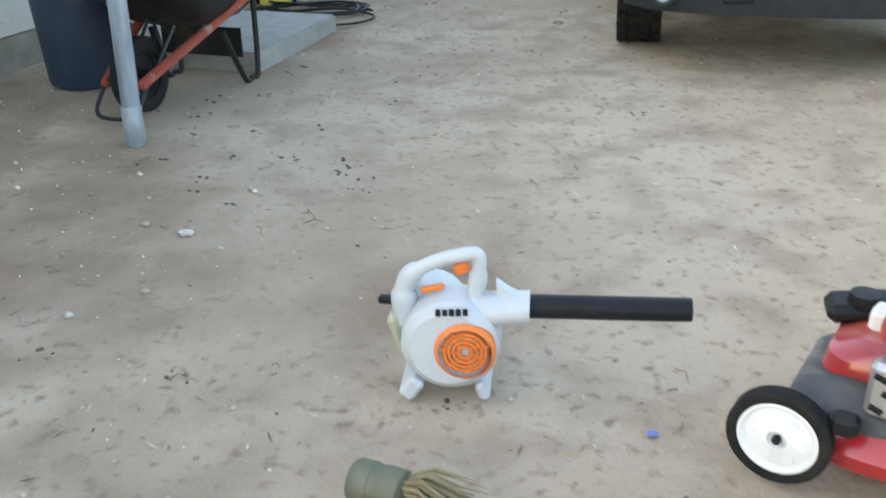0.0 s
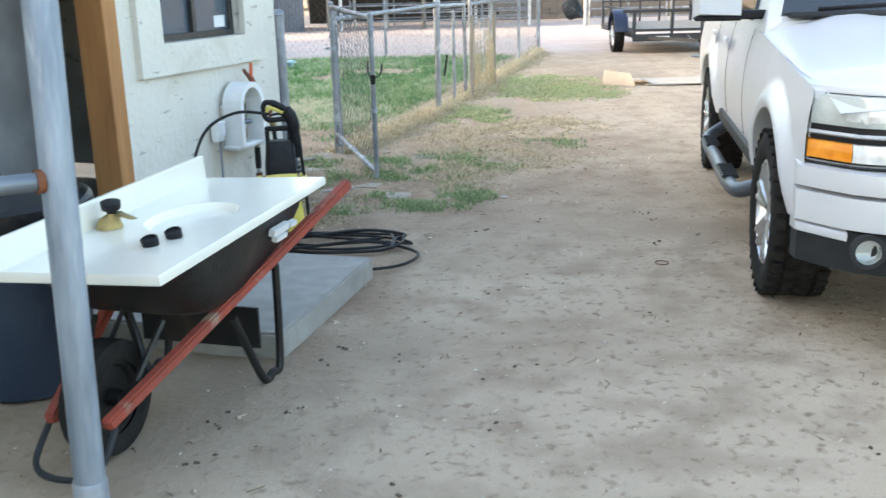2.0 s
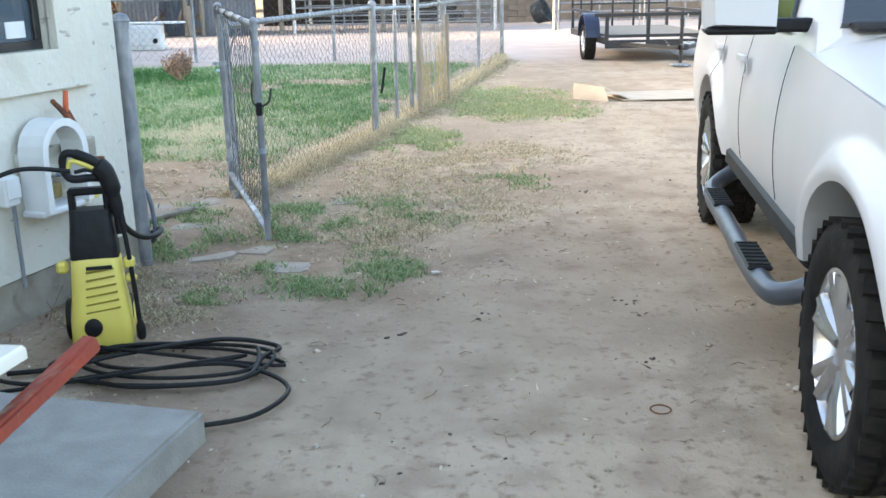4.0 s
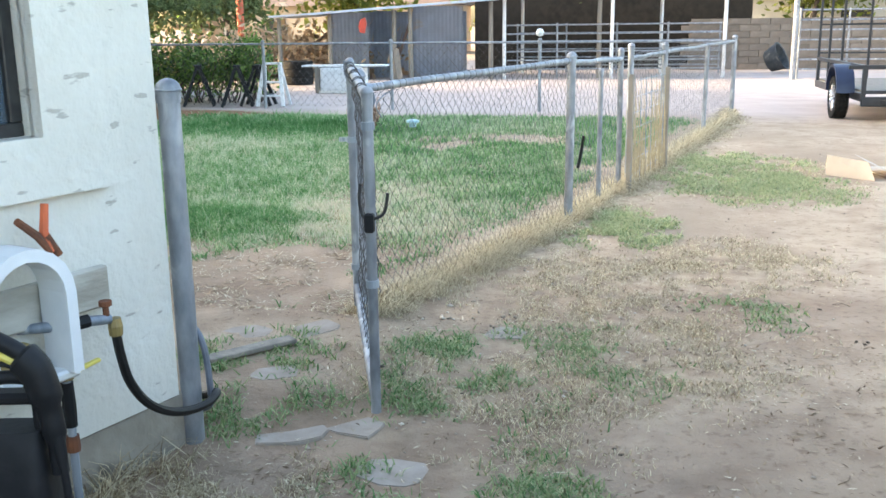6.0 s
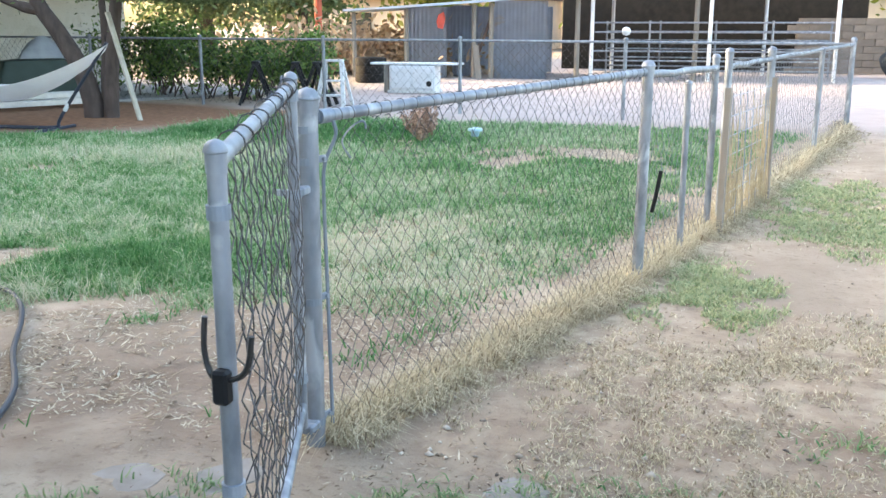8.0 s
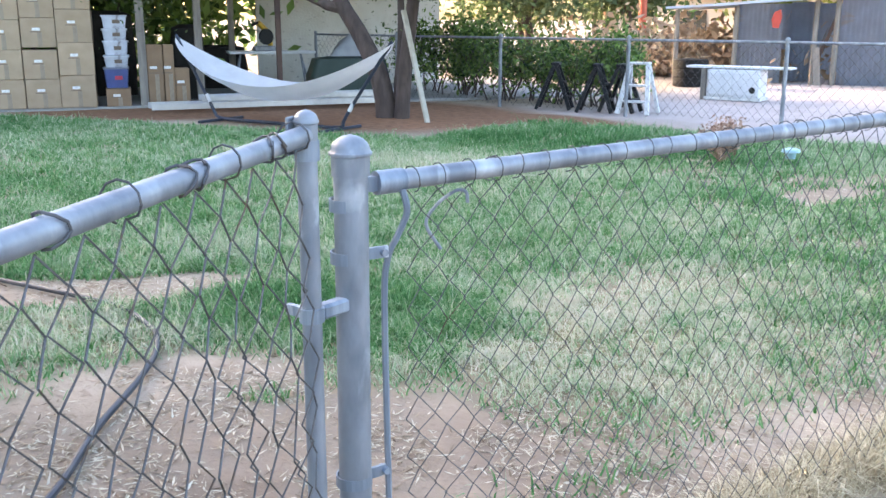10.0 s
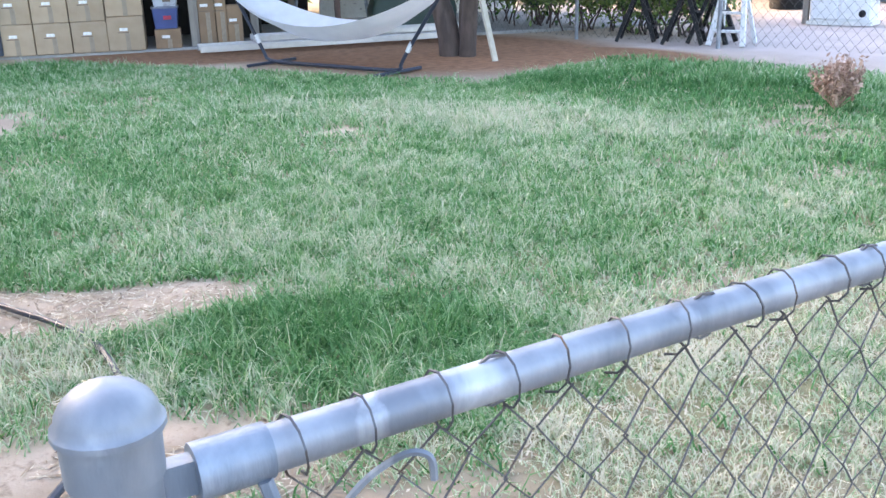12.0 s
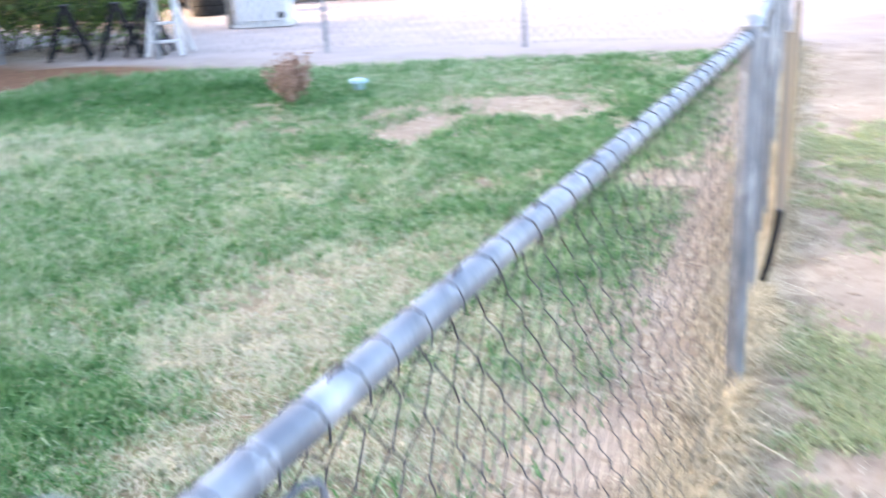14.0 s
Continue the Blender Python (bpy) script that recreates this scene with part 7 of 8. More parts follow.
part("wall_core", B((0, 0.06, 0.75), (21.9, 0.10, 1.5)), BLOCK, bw)
first = None
for r in range(8):
    for c in range(37):
        m = pose(-10.9 + 0.6 * c + (0.3 if r % 2 else 0) - 0.0, -0.03, 0.1 + 0.198 * r)
        if first is None:
            first = part("block", B((0, 0, 0), (0.585, 0.12, 0.184)), BLOCK, bw)
            first.matrix_local = m
        else:
            twin(first, m, bw)

# ---- flat-bed trailer ----
TRAILER = mat("black_trailer_paint", (0.018, 0.020, 0.026), (0.03, 0.03, 0.035), 8.0, 0.4)
tr = thing("utility_trailer", pose(4.19, 21.7, 0, 0, 0, 2), "black steel utility trailer with barred tail gate on its jack", "trailer")
part("front_rail", B((0, 0, 0.80), (2.45, 0.06, 0.06), bevel=0.006), TRAILER, tr)
part("front_beam", B((0, 0, 0.30), (2.05, 0.08, 0.14), bevel=0.008), TRAILER, tr)
part("mid_rail", B((0, 0.0, 0.44), (2.05, 0.05, 0.05)), TRAILER, tr)
for x in (-1.0, -0.27, 0.82, 1.0):
    part("stake", B((x, 0, 0.55), (0.06, 0.055, 0.46)), TRAILER, tr)
for x in (-1.0, 1.0):
    part("side_rail", B((x, 1.8, 0.80), (0.055, 3.6, 0.055)), TRAILER, tr)
    part("side_beam", B((x, 1.8, 0.36), (0.07, 3.6, 0.12)), TRAILER, tr)
    for y in (1.2, 2.4, 3.55):
        part("stake", B((x, y, 0.58), (0.05, 0.05, 0.42)), TRAILER, tr)
    fd = [(0.42 * math.cos(radians(a)), 0.42 * math.sin(radians(a))) for a in range(0, 181, 15)]
    fd += [(0.38 * math.cos(radians(a)), 0.38 * math.sin(radians(a))) for a in range(180, -1, -15)]
    s = -1 if x < 0 else 1
    part("fender", S(fd, 0.26, pose(s * 1.05 if s < 0 else 1.31, 0.75, 0.40, 90, 0, 90) if s > 0 else pose(-1.05, 0.75, 0.40, 90, 0, 90) @ Matrix.Translation((0, 0, -0.26))), mat("dark_blue_fender", (0.02, 0.03, 0.07), scale=6.0, rough=0.35) if s < 0 else TRAILER, tr, smooth=True)
    wheel(tr, (s * 1.19, 0.75, 0.315), s, 0.325, 0.19)
part("deck", B((0, 1.8, 0.43), (1.95, 3.6, 0.04)), WOOD_GREY, tr, "weathered plank deck")
for s in (-1, 1):
    part("tongue", T([(s * 0.75, 0.0, 0.30), (-0.02 + s * 0.04, -1.25, 0.30)], 0.045, 4), TRAILER, tr)
part("coupler", B((0, -1.35, 0.33), (0.09, 0.25, 0.09), bevel=0.02), TRAILER, tr)
jk = part("jack", L([(0, 0.0), (0.03, 0.0), (0.03, 0.62), (0.035, 0.62), (0.035, 0.72), (0, 0.72)], 12, pose(0, -1.15, 0.05)), TRAILER, tr, smooth=True)
part("jack_foot", B((0, -1.15, 0.02), (0.30, 0.22, 0.03), bevel=0.006), GALV_WORN, jk)
part("jack_crank", T([(0, -1.15, 0.76), (0.08, -1.15, 0.77), (0.10, -1.15, 0.84)], 0.014, 6), GALV, jk)
bm = bmesh.new()
for k in range(16):
    t = k / 15
    p = Vector((-0.2 + 0.42 * t, -0.9, 0.42 - 0.24 * math.sin(math.pi * t)))
    tube(bm, [p + Vector((0.018 * math.cos(a), 0.018 * math.sin(a) * (k % 2), 0.018 * math.sin(a) * (1 - k % 2))) for a in np.linspace(0, 6.28, 7)[:-1]], 0.006, 4, closed=True)
part("safety_chain", bm, GALV, tr, "looped safety chain")
for x in (-0.45, 0.42):
    part("marking_strip", B((x, -0.045, 0.30), (0.26, 0.006, 0.05)), PAPER, tr, "pale marking bars")
tg = part("tail_gate", B((0, 3.62, 1.9), (2.0, 0.05, 0.05)), TRAILER, tr, "upright tail gate of steel bars")
for x in (-1.0, -0.82, -0.6, -0.15, 0.3, 0.62, 1.0):
    part("gate_bar", B((x, 3.62, 1.16), (0.04, 0.04, 1.45)), TRAILER, tg)
for z in (0.9, 1.4):
    part("gate_cross", B((0, 3.64, z), (2.0, 0.02, 0.03)), TRAILER, tg)

# ---- flattened carton on the drive ----
flat = thing("flattened_carton", pose(2.35, 16.05, 0, 0, 0, 4), "flattened pale cardboard carton lying on the drive, one flap raised", "cardboard")
PALE_CARD = mat("sun_bleached_cardboard", (0.46, 0.40, 0.33), (0.40, 0.34, 0.27), 4.0, 0.85)
part("sheet", S([(0.12, 0.0), (2.3, 0.06), (2.3, 0.95), (0.0, 0.85)], 0.012, pose(0, 0, 0.004)), PALE_CARD, flat)
rl = bmesh.new()
loft(rl, [[(-0.42, 0.34, 0.0), (-0.42, 0.355, 0.0), (-0.40, 0.42, 0.19), (-0.40, 0.405, 0.19)], [(-0.06, -0.03, 0.0), (-0.06, -0.015, 0.0), (-0.10, 0.12, 0.16), (-0.10, 0.105, 0.16)]])
part("raised_flap", rl, PALE_CARD, flat, "raised brown flap")
rl = bmesh.new()
loft(rl, [[(-0.10, 0.11, 0.16), (-0.09, 0.12, 0.16), (-0.09, 0.6, 0.17), (-0.10, 0.6, 0.17)], [(0.20, 0.02, 0.02), (0.21, 0.03, 0.02), (0.21, 0.6, 0.02), (0.20, 0.6, 0.02)]])
part("fold", rl, PALE_CARD, flat)

# ---- wire frame fence with a grassy clump beside the side gate ----
wf = thing("leaning_wire_fence", pose(0.22, 15.9, 0, 0, 0, 78), "leaning wire panel laced with dry stems by the fence", "fence")
for k in range(7):
    part("wire_row", T([(-0.75, 0, 0.12 + 0.14 * k), (0.75, 0.02, 0.12 + 0.14 * k)], 0.004, 5), GALV_WORN, wf)
for k in range(8):
    part("wire_column", T([(-0.75 + 0.214 * k, 0, 0.0), (-0.75 + 0.214 * k, 0.02, 0.98)], 0.004, 5), GALV_WORN, wf)
for x in (-0.75, 0.75):
    part("panel_stake", B((x, 0, 0.5), (0.05, 0.04, 1.05)), WOOD_GREY, wf)

bm = bmesh.new()
rr = random.Random(21)
for _ in range(85):
    x, h = rr.uniform(-0.72, 0.72), rr.uniform(0.35, 0.98)
    lean = rr.uniform(-0.12, 0.12)
    tube(bm, [(x, rr.uniform(-0.03, 0.03), 0.0), (x + lean * 0.4, rr.uniform(-0.02, 0.03), h * 0.5), (x + lean, rr.uniform(-0.02, 0.04), h)], [0.004, 0.0035, 0.002], 4, cap=False)
part("dry_stem", bm, mat("pale_dry_stems", (0.48, 0.40, 0.26), (0.34, 0.27, 0.17), 20.0, 0.9), wf, "pale dry stems grown through the wire")["kind"] = "stuff"

# ---- distance: sunlit trees, roofs, brush ----
for i, (x, y, h, n, mm) in enumerate(((-13, 47, 6.5, 4200, LEAF_SUN), (-7, 52, 7.5, 5000, LEAF_SUN), (0, 50, 6.0, 4200, LEAF), (7, 56, 7, 4200, LEAF_SUN), (-19, 44, 7, 4200, LEAF), (-26, 40, 8, 4200, LEAF_SUN), (15, 58, 7, 3600, LEAF_SUN), (-2.4, 41.5, 4.6, 5200, LEAF), (-15.5, 33.5, 4.5, 6500, LEAF_GREY), (-15.0, 39.0, 4.8, 6500, LEAF_GREY))):
    tree("distant_tree", (x, y, 0), (((0.1, 0, 1), h * 0.38, 0.2), ((-0.2, 0.1, 1), h * 0.36, 0.15)), "sunlit broad-crowned tree beyond the yard", mm, n, 0.2 if i < 7 else 0.12, (h * 0.14, h * 0.14, h * 0.12), 2, 30 + i, h * 0.08)
# unseen trees added in the west to keep the low sun off the yard
for i, (x, y, h) in enumerate(((-24, 12, 9.5), (-27, 19, 10.5), (-21, 23.5, 9.5), (-25, 5, 9.5), (-23, -3, 9.5))):
    tree("windbreak_tree", (x, y, 0), (((0.1, 0, 1), h * 0.32, 0.25), ((-0.15, 0.1, 1), h * 0.3, 0.2), ((0.0, -0.25, 1), h * 0.3, 0.18)), "tall dense tree added out of view to block the low sun", LEAF, 22000, 0.17, (h * 0.17, h * 0.19, h * 0.17), 2, 50 + i, h * 0.16)
for x, y, w, hh, c in ((-17, 60, 12, 2.6, (0.60, 0.52, 0.42)), (6.5, 62, 12, 2.9, (0.66, 0.62, 0.54)), (22, 60, 12, 3.0, (0.55, 0.48, 0.40)), (-5, 66, 10, 3.0, (0.55, 0.45, 0.36))):
    hs = thing("distant_house", pose(x, y, 0), "low sunlit pale house beyond the boundary wall", "house")
    part("wall", B((0, 0, hh / 2), (w, 7, hh)), mat("far_wall", c, scale=1.0, rough=0.9), hs)
    rf = bmesh.new()
    loft(rf, [[(-w / 2 - 0.4, -4, hh), (-w / 2 - 0.4, 4, hh), (-w / 2 - 0.4, 0, hh + 1.3)], [(w / 2 + 0.4, -4, hh), (w / 2 + 0.4, 4, hh), (w / 2 + 0.4, 0, hh + 1.3)]])
    part("roof", rf, mat("far_roof", (0.20, 0.14, 0.11), scale=2.0, rough=0.9), hs)
    for k in (-0.3, 0.25):
        wd = part("window", B((w * k, -3.52, hh * 0.55), (1.4, 0.06, 1.0)), CAR_GLASS, hs)
bp = thing("brush_pile", pose(-11.5, 34.5, 0), "heap of dry brown brush beyond the shed", "brush pile")
cc = np.column_stack([rng.normal(0, 1.6, 6000), rng.normal(0, 0.6, 6000), np.abs(rng.normal(0, 0.55, 6000)) + 0.05])
# dry brush with the sun's glow put into its colour as well
leaves("brush", cc, 0.14, leaf_mat("dry_brush", (0.40, 0.27, 0.17), (0.72, 0.53, 0.35), 0.9, 0.2), bp)["kind"] = "stuff"
rr = random.Random(31)
bm = bmesh.new()
for _ in range(60):
    x, y, h = rr.gauss(0, 1.5), rr.gauss(0, 0.4), rr.uniform(0.5, 1.3)
    lx, ly = rr.uniform(-0.6, 0.6), rr.uniform(-0.4, 0.4)
    tube(bm, [(x, y, 0.0), (x + lx * 0.4, y + ly * 0.4, h * 0.6), (x + lx, y + ly, h)], [0.02, 0.014, 0.006], 5, cap=False)
part("branch", bm, mat("dry_branch", (0.34, 0.24, 0.16), (0.22, 0.15, 0.10), 12.0, 0.9), bp, "bare dry branches in the heap")["kind"] = "stuff"
pole = finish("orange_pole", L([(0, 0), (0.12, 0), (0.12, 2.6), (0, 2.6)], 12), mat("orange_red_paint", (0.55, 0.12, 0.06), scale=4.0), smooth=True)
pole.location = (-13.6, 37.0, 0)
tagged(pole, "orange-red painted pole standing among the far trees", "pole")


# ---- grass and weeds ----
GRASS = leaf_mat("lawn_grass", (0.040, 0.152, 0.038), (0.72, 0.64, 0.50), 0.6, 0.3, ((0.36, (0.15, 0.315, 0.108)), (0.62, (0.42, 0.505, 0.31))))
STRAW = leaf_mat("dry_straw", (0.22, 0.155, 0.085), (0.80, 0.70, 0.49), 0.7, 0.25)
WEED = leaf_mat("low_weeds", (0.06, 0.19, 0.055), (0.52, 0.52, 0.29), 0.6, 0.25)


def blades(name, x, y, height, width, tint, material, lean=0.45, base=None):
    n = len(x)
    z = relief(x, y) - 0.004
    a = rng.uniform(0, 2 * math.pi, n)
    dx, dy = np.cos(a), np.sin(a)
    ln = height * lean * rng.uniform(0.2, 1.6, n)
    b = rng.uniform(0, 2 * math.pi, n)
    lx, ly = np.cos(b) * ln, np.sin(b) * ln
    p0 = np.stack([x, y, z], -1)
    side = np.stack([dx * width, dy * width, 0 * x], -1)
    mid = p0 + np.stack([lx * 0.35, ly * 0.35, height * 0.6], -1)
    tip = p0 + np.stack([lx, ly, height * np.clip(1 - 0.25 * (ln / height) ** 2, 0.3, 1)], -1)
    v = np.stack([p0 - side, p0 + side, mid - side * 0.7, mid + side * 0.7, tip], 1).reshape(-1, 3)
    k = np.arange(n)[:, None] * 5
    f = np.concatenate([k + [0, 1, 3], k + [0, 3, 2], k + [2, 3, 4]], 1).reshape(-1)
    t = np.stack([tint * 0.8, tint * 0.8, tint, tint, np.clip(tint * 1.15 + 0.04, 0, 1)], 1).reshape(-1)
    ob = raw_mesh(name, v, 3, f, material, t)
    return ob


def scatter(n, x0, x1, y0, y1, amount, near=(-0.6, 10.8), fall=3.5):
    """Places kept by how much grows there, and thinned with distance from the gate."""
    x, y = rng.uniform(x0, x1, n), rng.uniform(y0, y1, n)
    d = np.hypot(x - near[0], y - near[1])
    keep = rng.uniform(0, 1, n) < amount(x, y) * np.clip(fall / np.maximum(d, 0.1), 0, 1)
    return x[keep], y[keep], d[keep]


def lawn_tint(x, y):
    x, y = x + 0.45 * fbm(x, y, 0.9, 3, 14.0) + 0.12 * fbm(x, y, 4.0, 2, 15.0), y + 0.4 * fbm(x, y, 0.8, 3, 16.0) + 0.12 * fbm(x, y, 4.5, 2, 17.0)
    v = 0.36 + 0.26 * fbm(x, y, 0.45, 3, 11.0) + 0.13 * fbm(x, y, 3.0, 2, 12.0) + 0.34 * fbm(x, y, 12.0, 2, 13.0)
    v += 0.32 * np.clip(blob(x, y, -1.9, 13.7, 1.0, 2.2, -10) * 2, 0, 1) + 0.40 * np.clip(blob(x, y, -3.6, 12.2, 1.5, 0.6, 44) * 2, 0, 1) + 0.20 * np.clip(blob(x, y, -6.6, 17.2, 3.0, 0.9, 15) * 2, 0, 1)
    v -= 0.46 * np.clip(blob(x, y, -3.2, 13.05, 1.1, 0.6, 44) * 2.5, 0, 1) + 0.25 * np.clip(blob(x, y, -5.2, 19.6, 2.6, 1.3, 0) * 2, 0, 1) + 0.2 * np.clip(blob(x, y, -6.5, 14.2, 1.5, 0.7, 0) * 2, 0, 1)
    return np.clip(v, 0.02, 0.95)


def lawn_density(x, y):
    return np.clip(lawn_amount(x, y) * (0.75 + 0.35 * fbm(x, y, 2.2, 2, 21.0) + 0.75 * fbm(x, y, 9.0, 2, 22.0)), 0, 1)


for num, (n, hs, ws) in enumerate(((2300000, 0.060, 0.0026), (260000, 0.11, 0.0013))):
    gx_, gy_, gd_ = scatter(n, -14.5, 1.0, 10.4, 23.2, lawn_density)
    tv = lawn_tint(gx_, gy_) + rng.normal(0, 0.15, len(gx_))
    tall = 1 + 0.5 * np.clip(blob(gx_, gy_, -6.2, 17.2, 3.2, 1.3, 10) * 2, 0, 1) + 0.9 * np.clip(blob(gx_, gy_, -5.6, 20.8, 2.2, 0.9) * 2, 0, 1) + 0.5 * np.clip(blob(gx_, gy_, -3.15, 13.1, 1.0, 0.6, 44) * 2, 0, 1) - 0.35 * np.clip(blob(gx_, gy_, -1.9, 13.5, 1.2, 2.2, 0) * 2, 0, 1)
    tall *= 1 + 0.75 * fbm(gx_, gy_, 6.0, 2, 31.0)
    if num == 1:
        tv += 0.22
    g_ob = blades("lawn_grass" if num == 0 else "seeding_grass", gx_, gy_, hs * tall * rng.uniform(0.45, 1.35, len(gx_)), ws * (1 + gd_ * 0.16), np.clip(tv, 0, 1), GRASS, 1.0)
    tagged(g_ob, "patchy green lawn grass with pale seed heads" if num else "short patchy green lawn grass, partly dried", "grass", kind="stuff")

lx_, ly_, ld_ = scatter(900000, -9.0, 0.4, 10.8, 18.0, lambda x, y: lawn_density(x, y) * np.clip(1.0 - 1.4 * lawn_tint(x, y), 0, 1), fall=3.0)
l_ob = blades("broad_grass", lx_, ly_, 0.06 * rng.uniform(0.4, 1.5, len(lx_)), 0.0038 * (1 + ld_ * 0.12), np.clip(rng.normal(0.26, 0.17, len(lx_)), 0, 1), GRASS, 1.2)
tagged(l_ob, "tufts of broader deep green grass in the lawn", "grass", kind="stuff")


def litter_amount(x, y):
    worn = np.clip((y - 10.6) / 0.8, 0, 1) * (x < fence_x(y)) * (1.0 - 0.75 * lawn_amount(x, y))
    drive = np.clip(blob(x, y, 0.0, 11.2, 1.7, 2.7) * 1.5, 0, 1) * 0.8 + 0.6 * np.clip(blob(x, y, -1.3, 8.2, 0.8, 2.2, -14) * 2, 0, 1)
    return np.clip(np.maximum(np.maximum(worn * (y < 20), drive), 0.035 * (x > fence_x(y))) * (0.45 + 0.9 * fbm(x, y, 2.5, 3, 91.0) + 0.8 * fbm(x, y, 8.0, 2, 93.0)), 0, 1)


qx_, qy_, qd_ = scatter(900000, -7.5, 2.8, 2.0, 20.0, litter_amount, fall=3.5)
nq = len(qx_)
qa, ql = rng.uniform(0, 2 * math.pi, nq), rng.gamma(2.2, 0.0036, nq) * (1 + 0.08 * qd_) * np.where((qx_ < fence_x(qy_)) & (qy_ > 11), 1.7, 1.0)
qw = np.minimum(ql * rng.uniform(0.10, 0.45, nq), 0.004)
qc = np.stack([qx_, qy_, relief(qx_, qy_) + 0.004], -1)
du = np.stack([np.cos(qa) * ql, np.sin(qa) * ql, rng.normal(0, 0.25, nq) * ql], -1)
dv = np.stack([-np.sin(qa) * qw, np.cos(qa) * qw, rng.normal(0, 0.3, nq) * qw], -1)
qv = np.stack([qc - du, qc - dv, qc + du, qc + dv], 1).reshape(-1, 3)
qt = np.repeat(np.clip(rng.normal(0.42, 0.30, nq) + 0.25 * (qx_ < fence_x(qy_)) * (qy_ > 11), 0, 1), 4)
q_ob = raw_mesh("leaf_litter", qv, 4, np.arange(nq * 4), leaf_mat("leaf_litter", (0.13, 0.085, 0.055), (0.66, 0.58, 0.44), 0.85, 0.1, ((0.5, (0.36, 0.27, 0.18)),)), qt)
tagged(q_ob, "dry leaf crumbs and straw on bare dirt by the fence", "leaf litter", kind="stuff")

sx_, sy_, sd_ = scatter(1100000, -2.2, 3.2, 9.0, 23.2, lambda x, y: np.clip(dry_amount(x, y) * (0.30 + 0.9 * fbm(x, y, 2.2, 2, 71.0) + 1.1 * fbm(x, y, 7.0, 2, 73.0)) + (y > 11.1) * 1.3 * np.exp(-((x - fence_x(y) + 0.01) / 0.12) ** 2) * (0.75 + 0.5 * fbm(x, y, 3.0, 2, 75.0)), 0, 1), (-0.2, 9.0), 4.0)
on_line = np.exp(-((sx_ - fence_x(sy_) + 0.01) / 0.11) ** 2) * (sy_ > 11.0)
s_ob = blades("dry_grass", sx_, sy_, (0.024 + 0.12 * on_line) * rng.uniform(0.4, 1.4, len(sx_)), 0.0019 * (1 + sd_ * 0.14), np.clip(rng.normal(0.55, 0.30, len(sx_)) + 0.18 * on_line, 0, 1), STRAW, 1.3)
tagged(s_ob, "straw-coloured dry grass along the foot of the fence", "dry grass", kind="stuff")
wx_, wy_, wd_ = scatter(800000, -2.2, 2.8, 8.6, 18.5, lambda x, y: np.clip(weed_amount(x, y) * 1.6, 0, 1) * np.clip(np.where(y > 12.6, 0.45, 0.22) + 1.3 * fbm(x, y, 3.2, 4, 77.0) + 0.8 * fbm(x, y, 11.0, 2, 79.0), 0, 1), (-0.2, 9.0), 4.0)
w_ob = blades("low_weeds", wx_, wy_, 0.032 * rng.uniform(0.3, 1.7, len(wx_)), 0.0030 * (1 + wd_ * 0.14), np.clip(rng.normal(0.42, 0.22, len(wx_)) + 0.35 * (wy_ > 12.6), 0, 1), WEED, 1.3)
tagged(w_ob, "low green weeds growing in the dirt beside the pavers", "weeds", kind="stuff")
hx_, hy_, hd_ = scatter(60000, -1.6, -0.5, 8.2, 9.6, lambda x, y: np.clip(blob(x, y, -1.05, 8.95, 0.42, 0.62, -17) * 1.6, 0, 1) * np.clip(0.25 + 1.2 * fbm(x, y, 3.0, 2, 83.0) + 1.0 * fbm(x, y, 9.0, 2, 85.0), 0, 1), (-0.4, 9.0), 4.0)
h_ob = blades("dead_weeds", hx_, hy_, (0.025 + 0.09 * np.exp(-((hx_ + 1.42 - 0.305 * (hy_ - 9.0)) / 0.10) ** 2)) * rng.uniform(0.3, 1.6, len(hx_)), 0.0024, np.clip(rng.normal(0.45, 0.32, len(hx_)), 0, 1), STRAW, 1.7)
tagged(h_ob, "dead brown weeds against the house footing", "dry grass", kind="stuff")

# ---- stepping stones and boards by the gate ----
STONE = mat("pale_flagstone", (0.37, 0.32, 0.275), (0.27, 0.225, 0.185), 8.0, 0.9, bump=0.35, bump_scale=35)


def flag(x, y, w, d, turn, seed):
    rr_ = random.Random(seed)
    n = 9
    pts = []
    for i in range(n):
        a = 2 * math.pi * (i + rr_.uniform(-0.33, 0.33)) / n
        k = 1 / max(abs(math.cos(a)), abs(math.sin(a))) ** 0.9
        pts.append((w / 2 * math.cos(a) * k * rr_.uniform(0.72, 1.12), d / 2 * math.sin(a) * k * rr_.uniform(0.72, 1.12)))
    ob = finish("stepping_stone", S(pts, 0.05, pose(0, 0, -0.054), bevel=0.004), STONE)
    ob.matrix_world = pose(x, y, float(relief(np.array([x]), np.array([y]))[0]) + 0.006, rr_.uniform(-1.5, 1.5), rr_.uniform(-1.5, 1.5), turn)
    tagged(ob, "flat pale grey stepping stone set in dirt", "stepping stone", "stepping stones by the gate")


for i, (x, y, w, d, t) in enumerate(((-0.50, 9.44, 0.24, 0.22, 15), (-0.97, 9.64, 0.30, 0.22, 30), (-0.77, 9.77, 0.24, 0.2, -10), (-1.19, 10.06, 0.22, 0.16, 35), (-1.52, 10.55, 0.28, 0.2, 0), (-1.22, 10.64, 0.24, 0.2, 40), (-0.39, 11.0, 0.24, 0.2, 5))):
    flag(x, y, w, d, t, i)
bd = finish("loose_board", B((0, 0, 0.003), (0.42, 0.075, 0.022), bevel=0.004), WOOD_GREY)
bd.matrix_world = pose(-1.38, 10.26, 0.085, 0, 0, 52)
tagged(bd, "weathered grey board lying on dirt by the gate", "board")
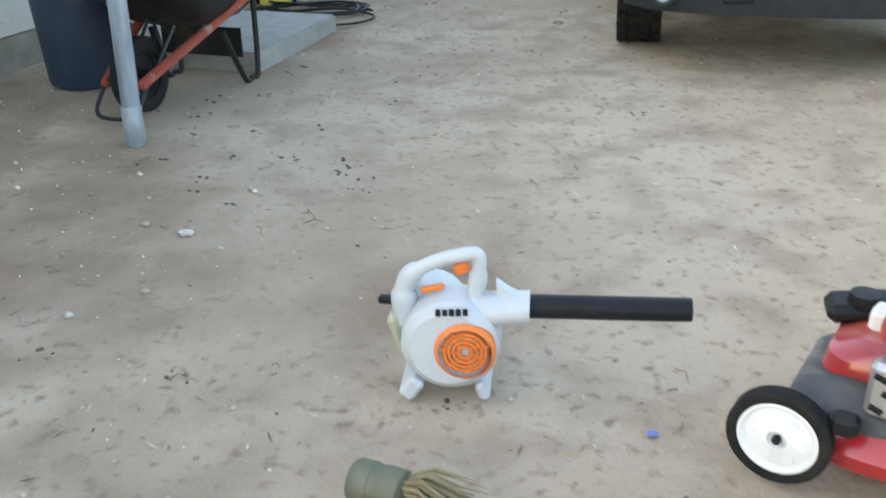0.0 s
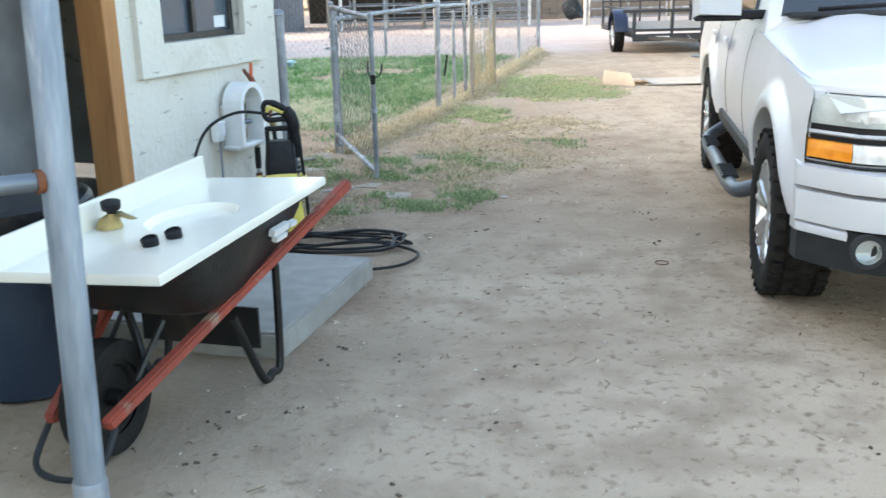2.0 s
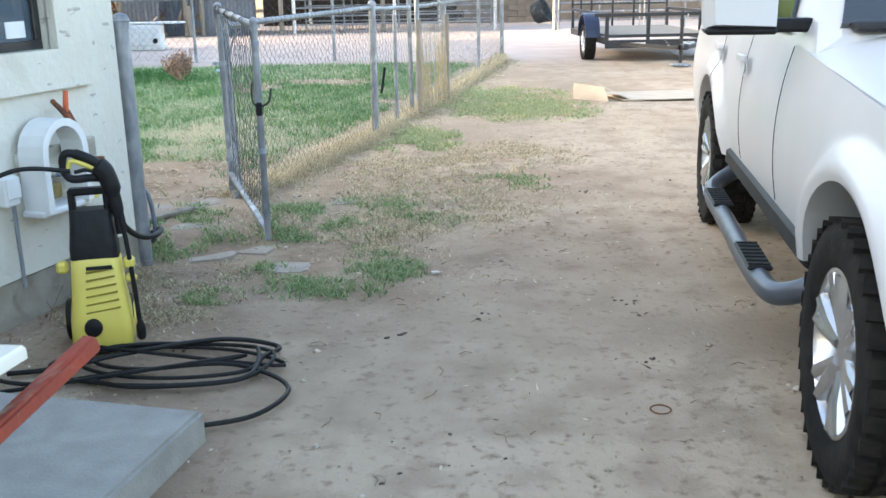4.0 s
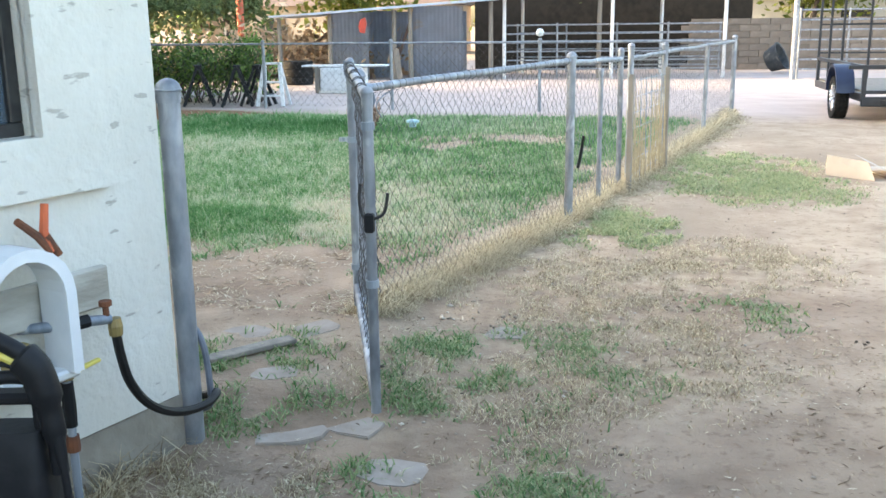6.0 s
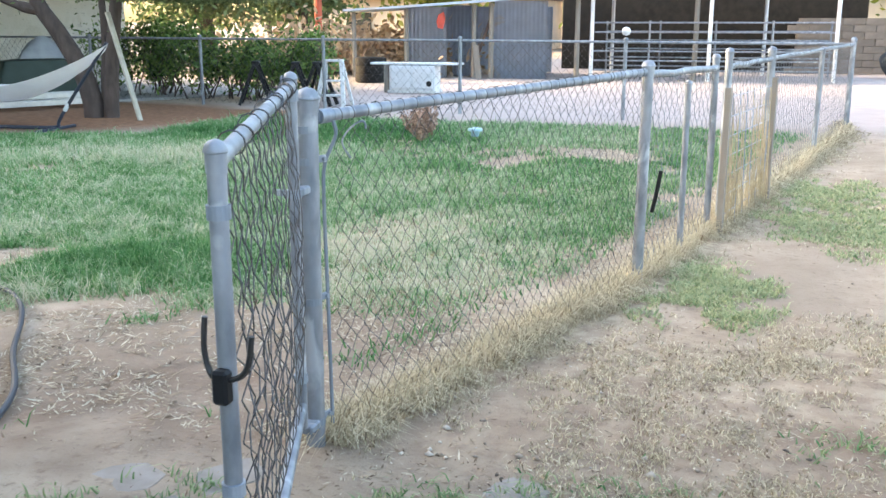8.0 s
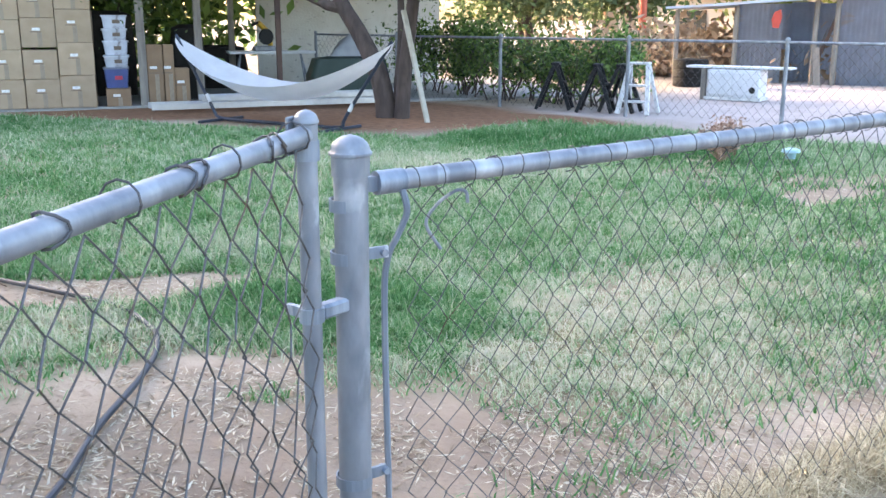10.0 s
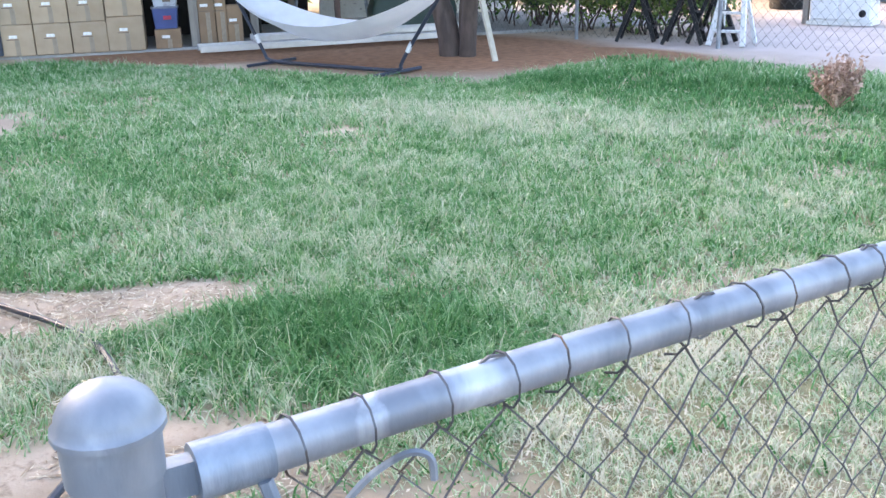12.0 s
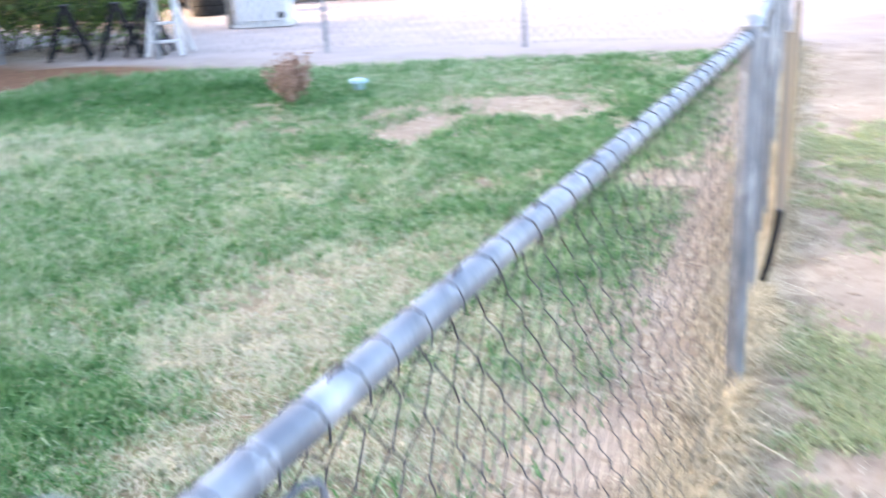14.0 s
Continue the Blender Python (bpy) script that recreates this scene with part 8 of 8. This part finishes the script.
cable("lawn_hose", [(-6.5, 12.0, 0.012), (-5.4, 12.25, 0.014), (-4.665, 12.373, 0.014), (-4.437, 12.412, 0.012), (-4.086, 12.427, 0.014), (-3.745, 12.346, 0.012), (-3.574, 12.273, 0.014), (-3.363, 12.116, 0.012), (-3.12, 11.85, 0.014), (-2.85, 11.5, 0.012), (-2.46, 11.06, 0.012), (-2.2, 10.5, 0.012)], 0.014, mat("dark_blue_hose", (0.025, 0.03, 0.045), scale=20.0, rough=0.45), "dark garden hose snaking over dry lawn", "hose")
stick = finish("bungee_strap", T(spline([(-0.26, 13.63, 0.42), (-0.24, 13.62, 0.52), (-0.22, 13.62, 0.66)], 4), 0.012, 6), BLACK_PLASTIC)
tagged(stick, "black strap tied to a fence post", "strap")

# ---- pebbles, clods and litter on the drive ----
pr = np.random.default_rng(5)
n_p = 7000
px_, py_ = pr.uniform(-2.2, 3.2, n_p), pr.uniform(1.5, 16.0, n_p)
ok = (px_ > -2.1 + (py_ - 6) * 0.25 - 0.2) & (pr.uniform(0, 1, n_p) < np.clip(0.12 + 0.35 * fbm(px_, py_, 0.7, 2, 40.0) + np.clip(0.5 - px_, 0, 1) * 0.55, 0.05, 1))
px_, py_ = px_[ok], py_[ok]
sz = pr.gamma(2.0, 0.0022, len(px_)) + 0.0018
octa = np.array([(1, 0, 0), (-1, 0, 0), (0, 1, 0), (0, -1, 0), (0, 0, 0.7), (0, 0, -0.7)])
tri_f = np.array([(0, 2, 4), (2, 1, 4), (1, 3, 4), (3, 0, 4), (2, 0, 5), (1, 2, 5), (3, 1, 5), (0, 3, 5)])
pv = octa[None] * sz[:, None, None] * pr.uniform(0.6, 1.4, (len(px_), 6, 1)) + np.stack([px_, py_, relief(px_, py_) + sz * 0.3], -1)[:, None]
pf = (np.arange(len(px_))[:, None, None] * 6 + tri_f[None]).reshape(-1)
pt = np.repeat(pr.uniform(0, 1, len(px_)) ** 1.5, 6)
peb = raw_mesh("pebbles", pv.reshape(-1, 3), 3, pf, leaf_mat("pebbles", (0.30, 0.235, 0.18), (0.66, 0.59, 0.50), 0.9, 0.0), pt)
tagged(peb, "scattered small pebbles and grit on packed dirt", "pebbles", kind="stuff")
CLOD = mat("dark_clods", (0.11, 0.085, 0.06), (0.07, 0.05, 0.04), 30.0, 0.95)
rr = random.Random(12)
bm = bmesh.new()
spots = [(0.0, 4.75), (0.06, 4.62), (-0.02, 4.9), (0.18, 4.7), (0.12, 4.55), (1.1, 8.16), (1.2, 8.62), (1.15, 8.8), (0.05, 4.78), (-0.38, 4.35), (-0.18, 5.35), (0.16, 7.43), (0.5, 7.35), (0.3, 7.5)] + [(rr.uniform(-0.9, 2.0), rr.uniform(2.2, 12)) for _ in range(50)] + [(rr.uniform(-1.3, 0.3), rr.uniform(2.4, 6.0)) for _ in range(16)]
for x, y in spots:
    for _ in range(rr.randint(1, 4)):
        s = rr.uniform(0.003, 0.010)
        a = bmesh.ops.create_icosphere(bm, subdivisions=1, radius=s, matrix=pose(x + rr.uniform(-0.05, 0.05), y + rr.uniform(-0.04, 0.04), float(relief(np.array([x]), np.array([y]))[0]) + s * 0.2, 0, 0, rr.uniform(0, 180)) @ Matrix.Diagonal((1.5, 1, 0.55, 1)))
cl_ob = finish("dirt_clods", bm, CLOD)
tagged(cl_ob, "dark crumbs of earth and dry droppings on the drive", "clods", kind="stuff")
bm = bmesh.new()
for _ in range(150):
    x, y, a, ln = rr.uniform(-1.2, 2.2), rr.uniform(2.0, 13.0), rr.uniform(0, 3.14), rr.uniform(0.02, 0.09)
    z = float(relief(np.array([x]), np.array([y]))[0]) + 0.004
    tube(bm, [(x, y, z), (x + math.cos(a) * ln * 0.5, y + math.sin(a) * ln * 0.5, z + 0.006), (x + math.cos(a + 0.4) * ln, y + math.sin(a + 0.4) * ln, z)], 0.0018, 4)
tw = finish("twigs", bm, mat("dry_twig", (0.16, 0.11, 0.07), (0.30, 0.24, 0.16), 40.0, 0.9))
tagged(tw, "small dry twigs and straws on the drive", "twigs", kind="stuff")
for nm, lab, x, y, c, s in (("blue_scrap", "small blue plastic scrap on dirt", 1.075, 2.95, (0.16, 0.20, 0.46), 0.013), ("pale_stone", "small pale stone on dirt", 0.27, 9.27, (0.6, 0.56, 0.5), 0.02), ("pale_stone", "small pale stone on dirt", -1.42, 4.3, (0.6, 0.56, 0.5), 0.03), ("pale_stone", "small pale stone on dirt", -0.45, 4.1, (0.55, 0.52, 0.47), 0.025)):
    bm = bmesh.new()
    bmesh.ops.create_icosphere(bm, subdivisions=1, radius=s, matrix=Matrix.Diagonal((1.4, 1, 0.5, 1)))
    o = finish(nm, bm, mat(nm, c, scale=20.0))
    o.location = (x, y, 0.0)
    tagged(o, lab, "scrap" if "scrap" in nm else "stone")
ring = finish("wire_ring", T([(1.05 + 0.035 * math.cos(t), 7.64 + 0.035 * math.sin(t), 0.0) for t in np.linspace(0, 6.28, 17)[:-1]], 0.003, 5, closed=True), RUST)
tagged(ring, "small rusty wire ring on dirt", "ring")
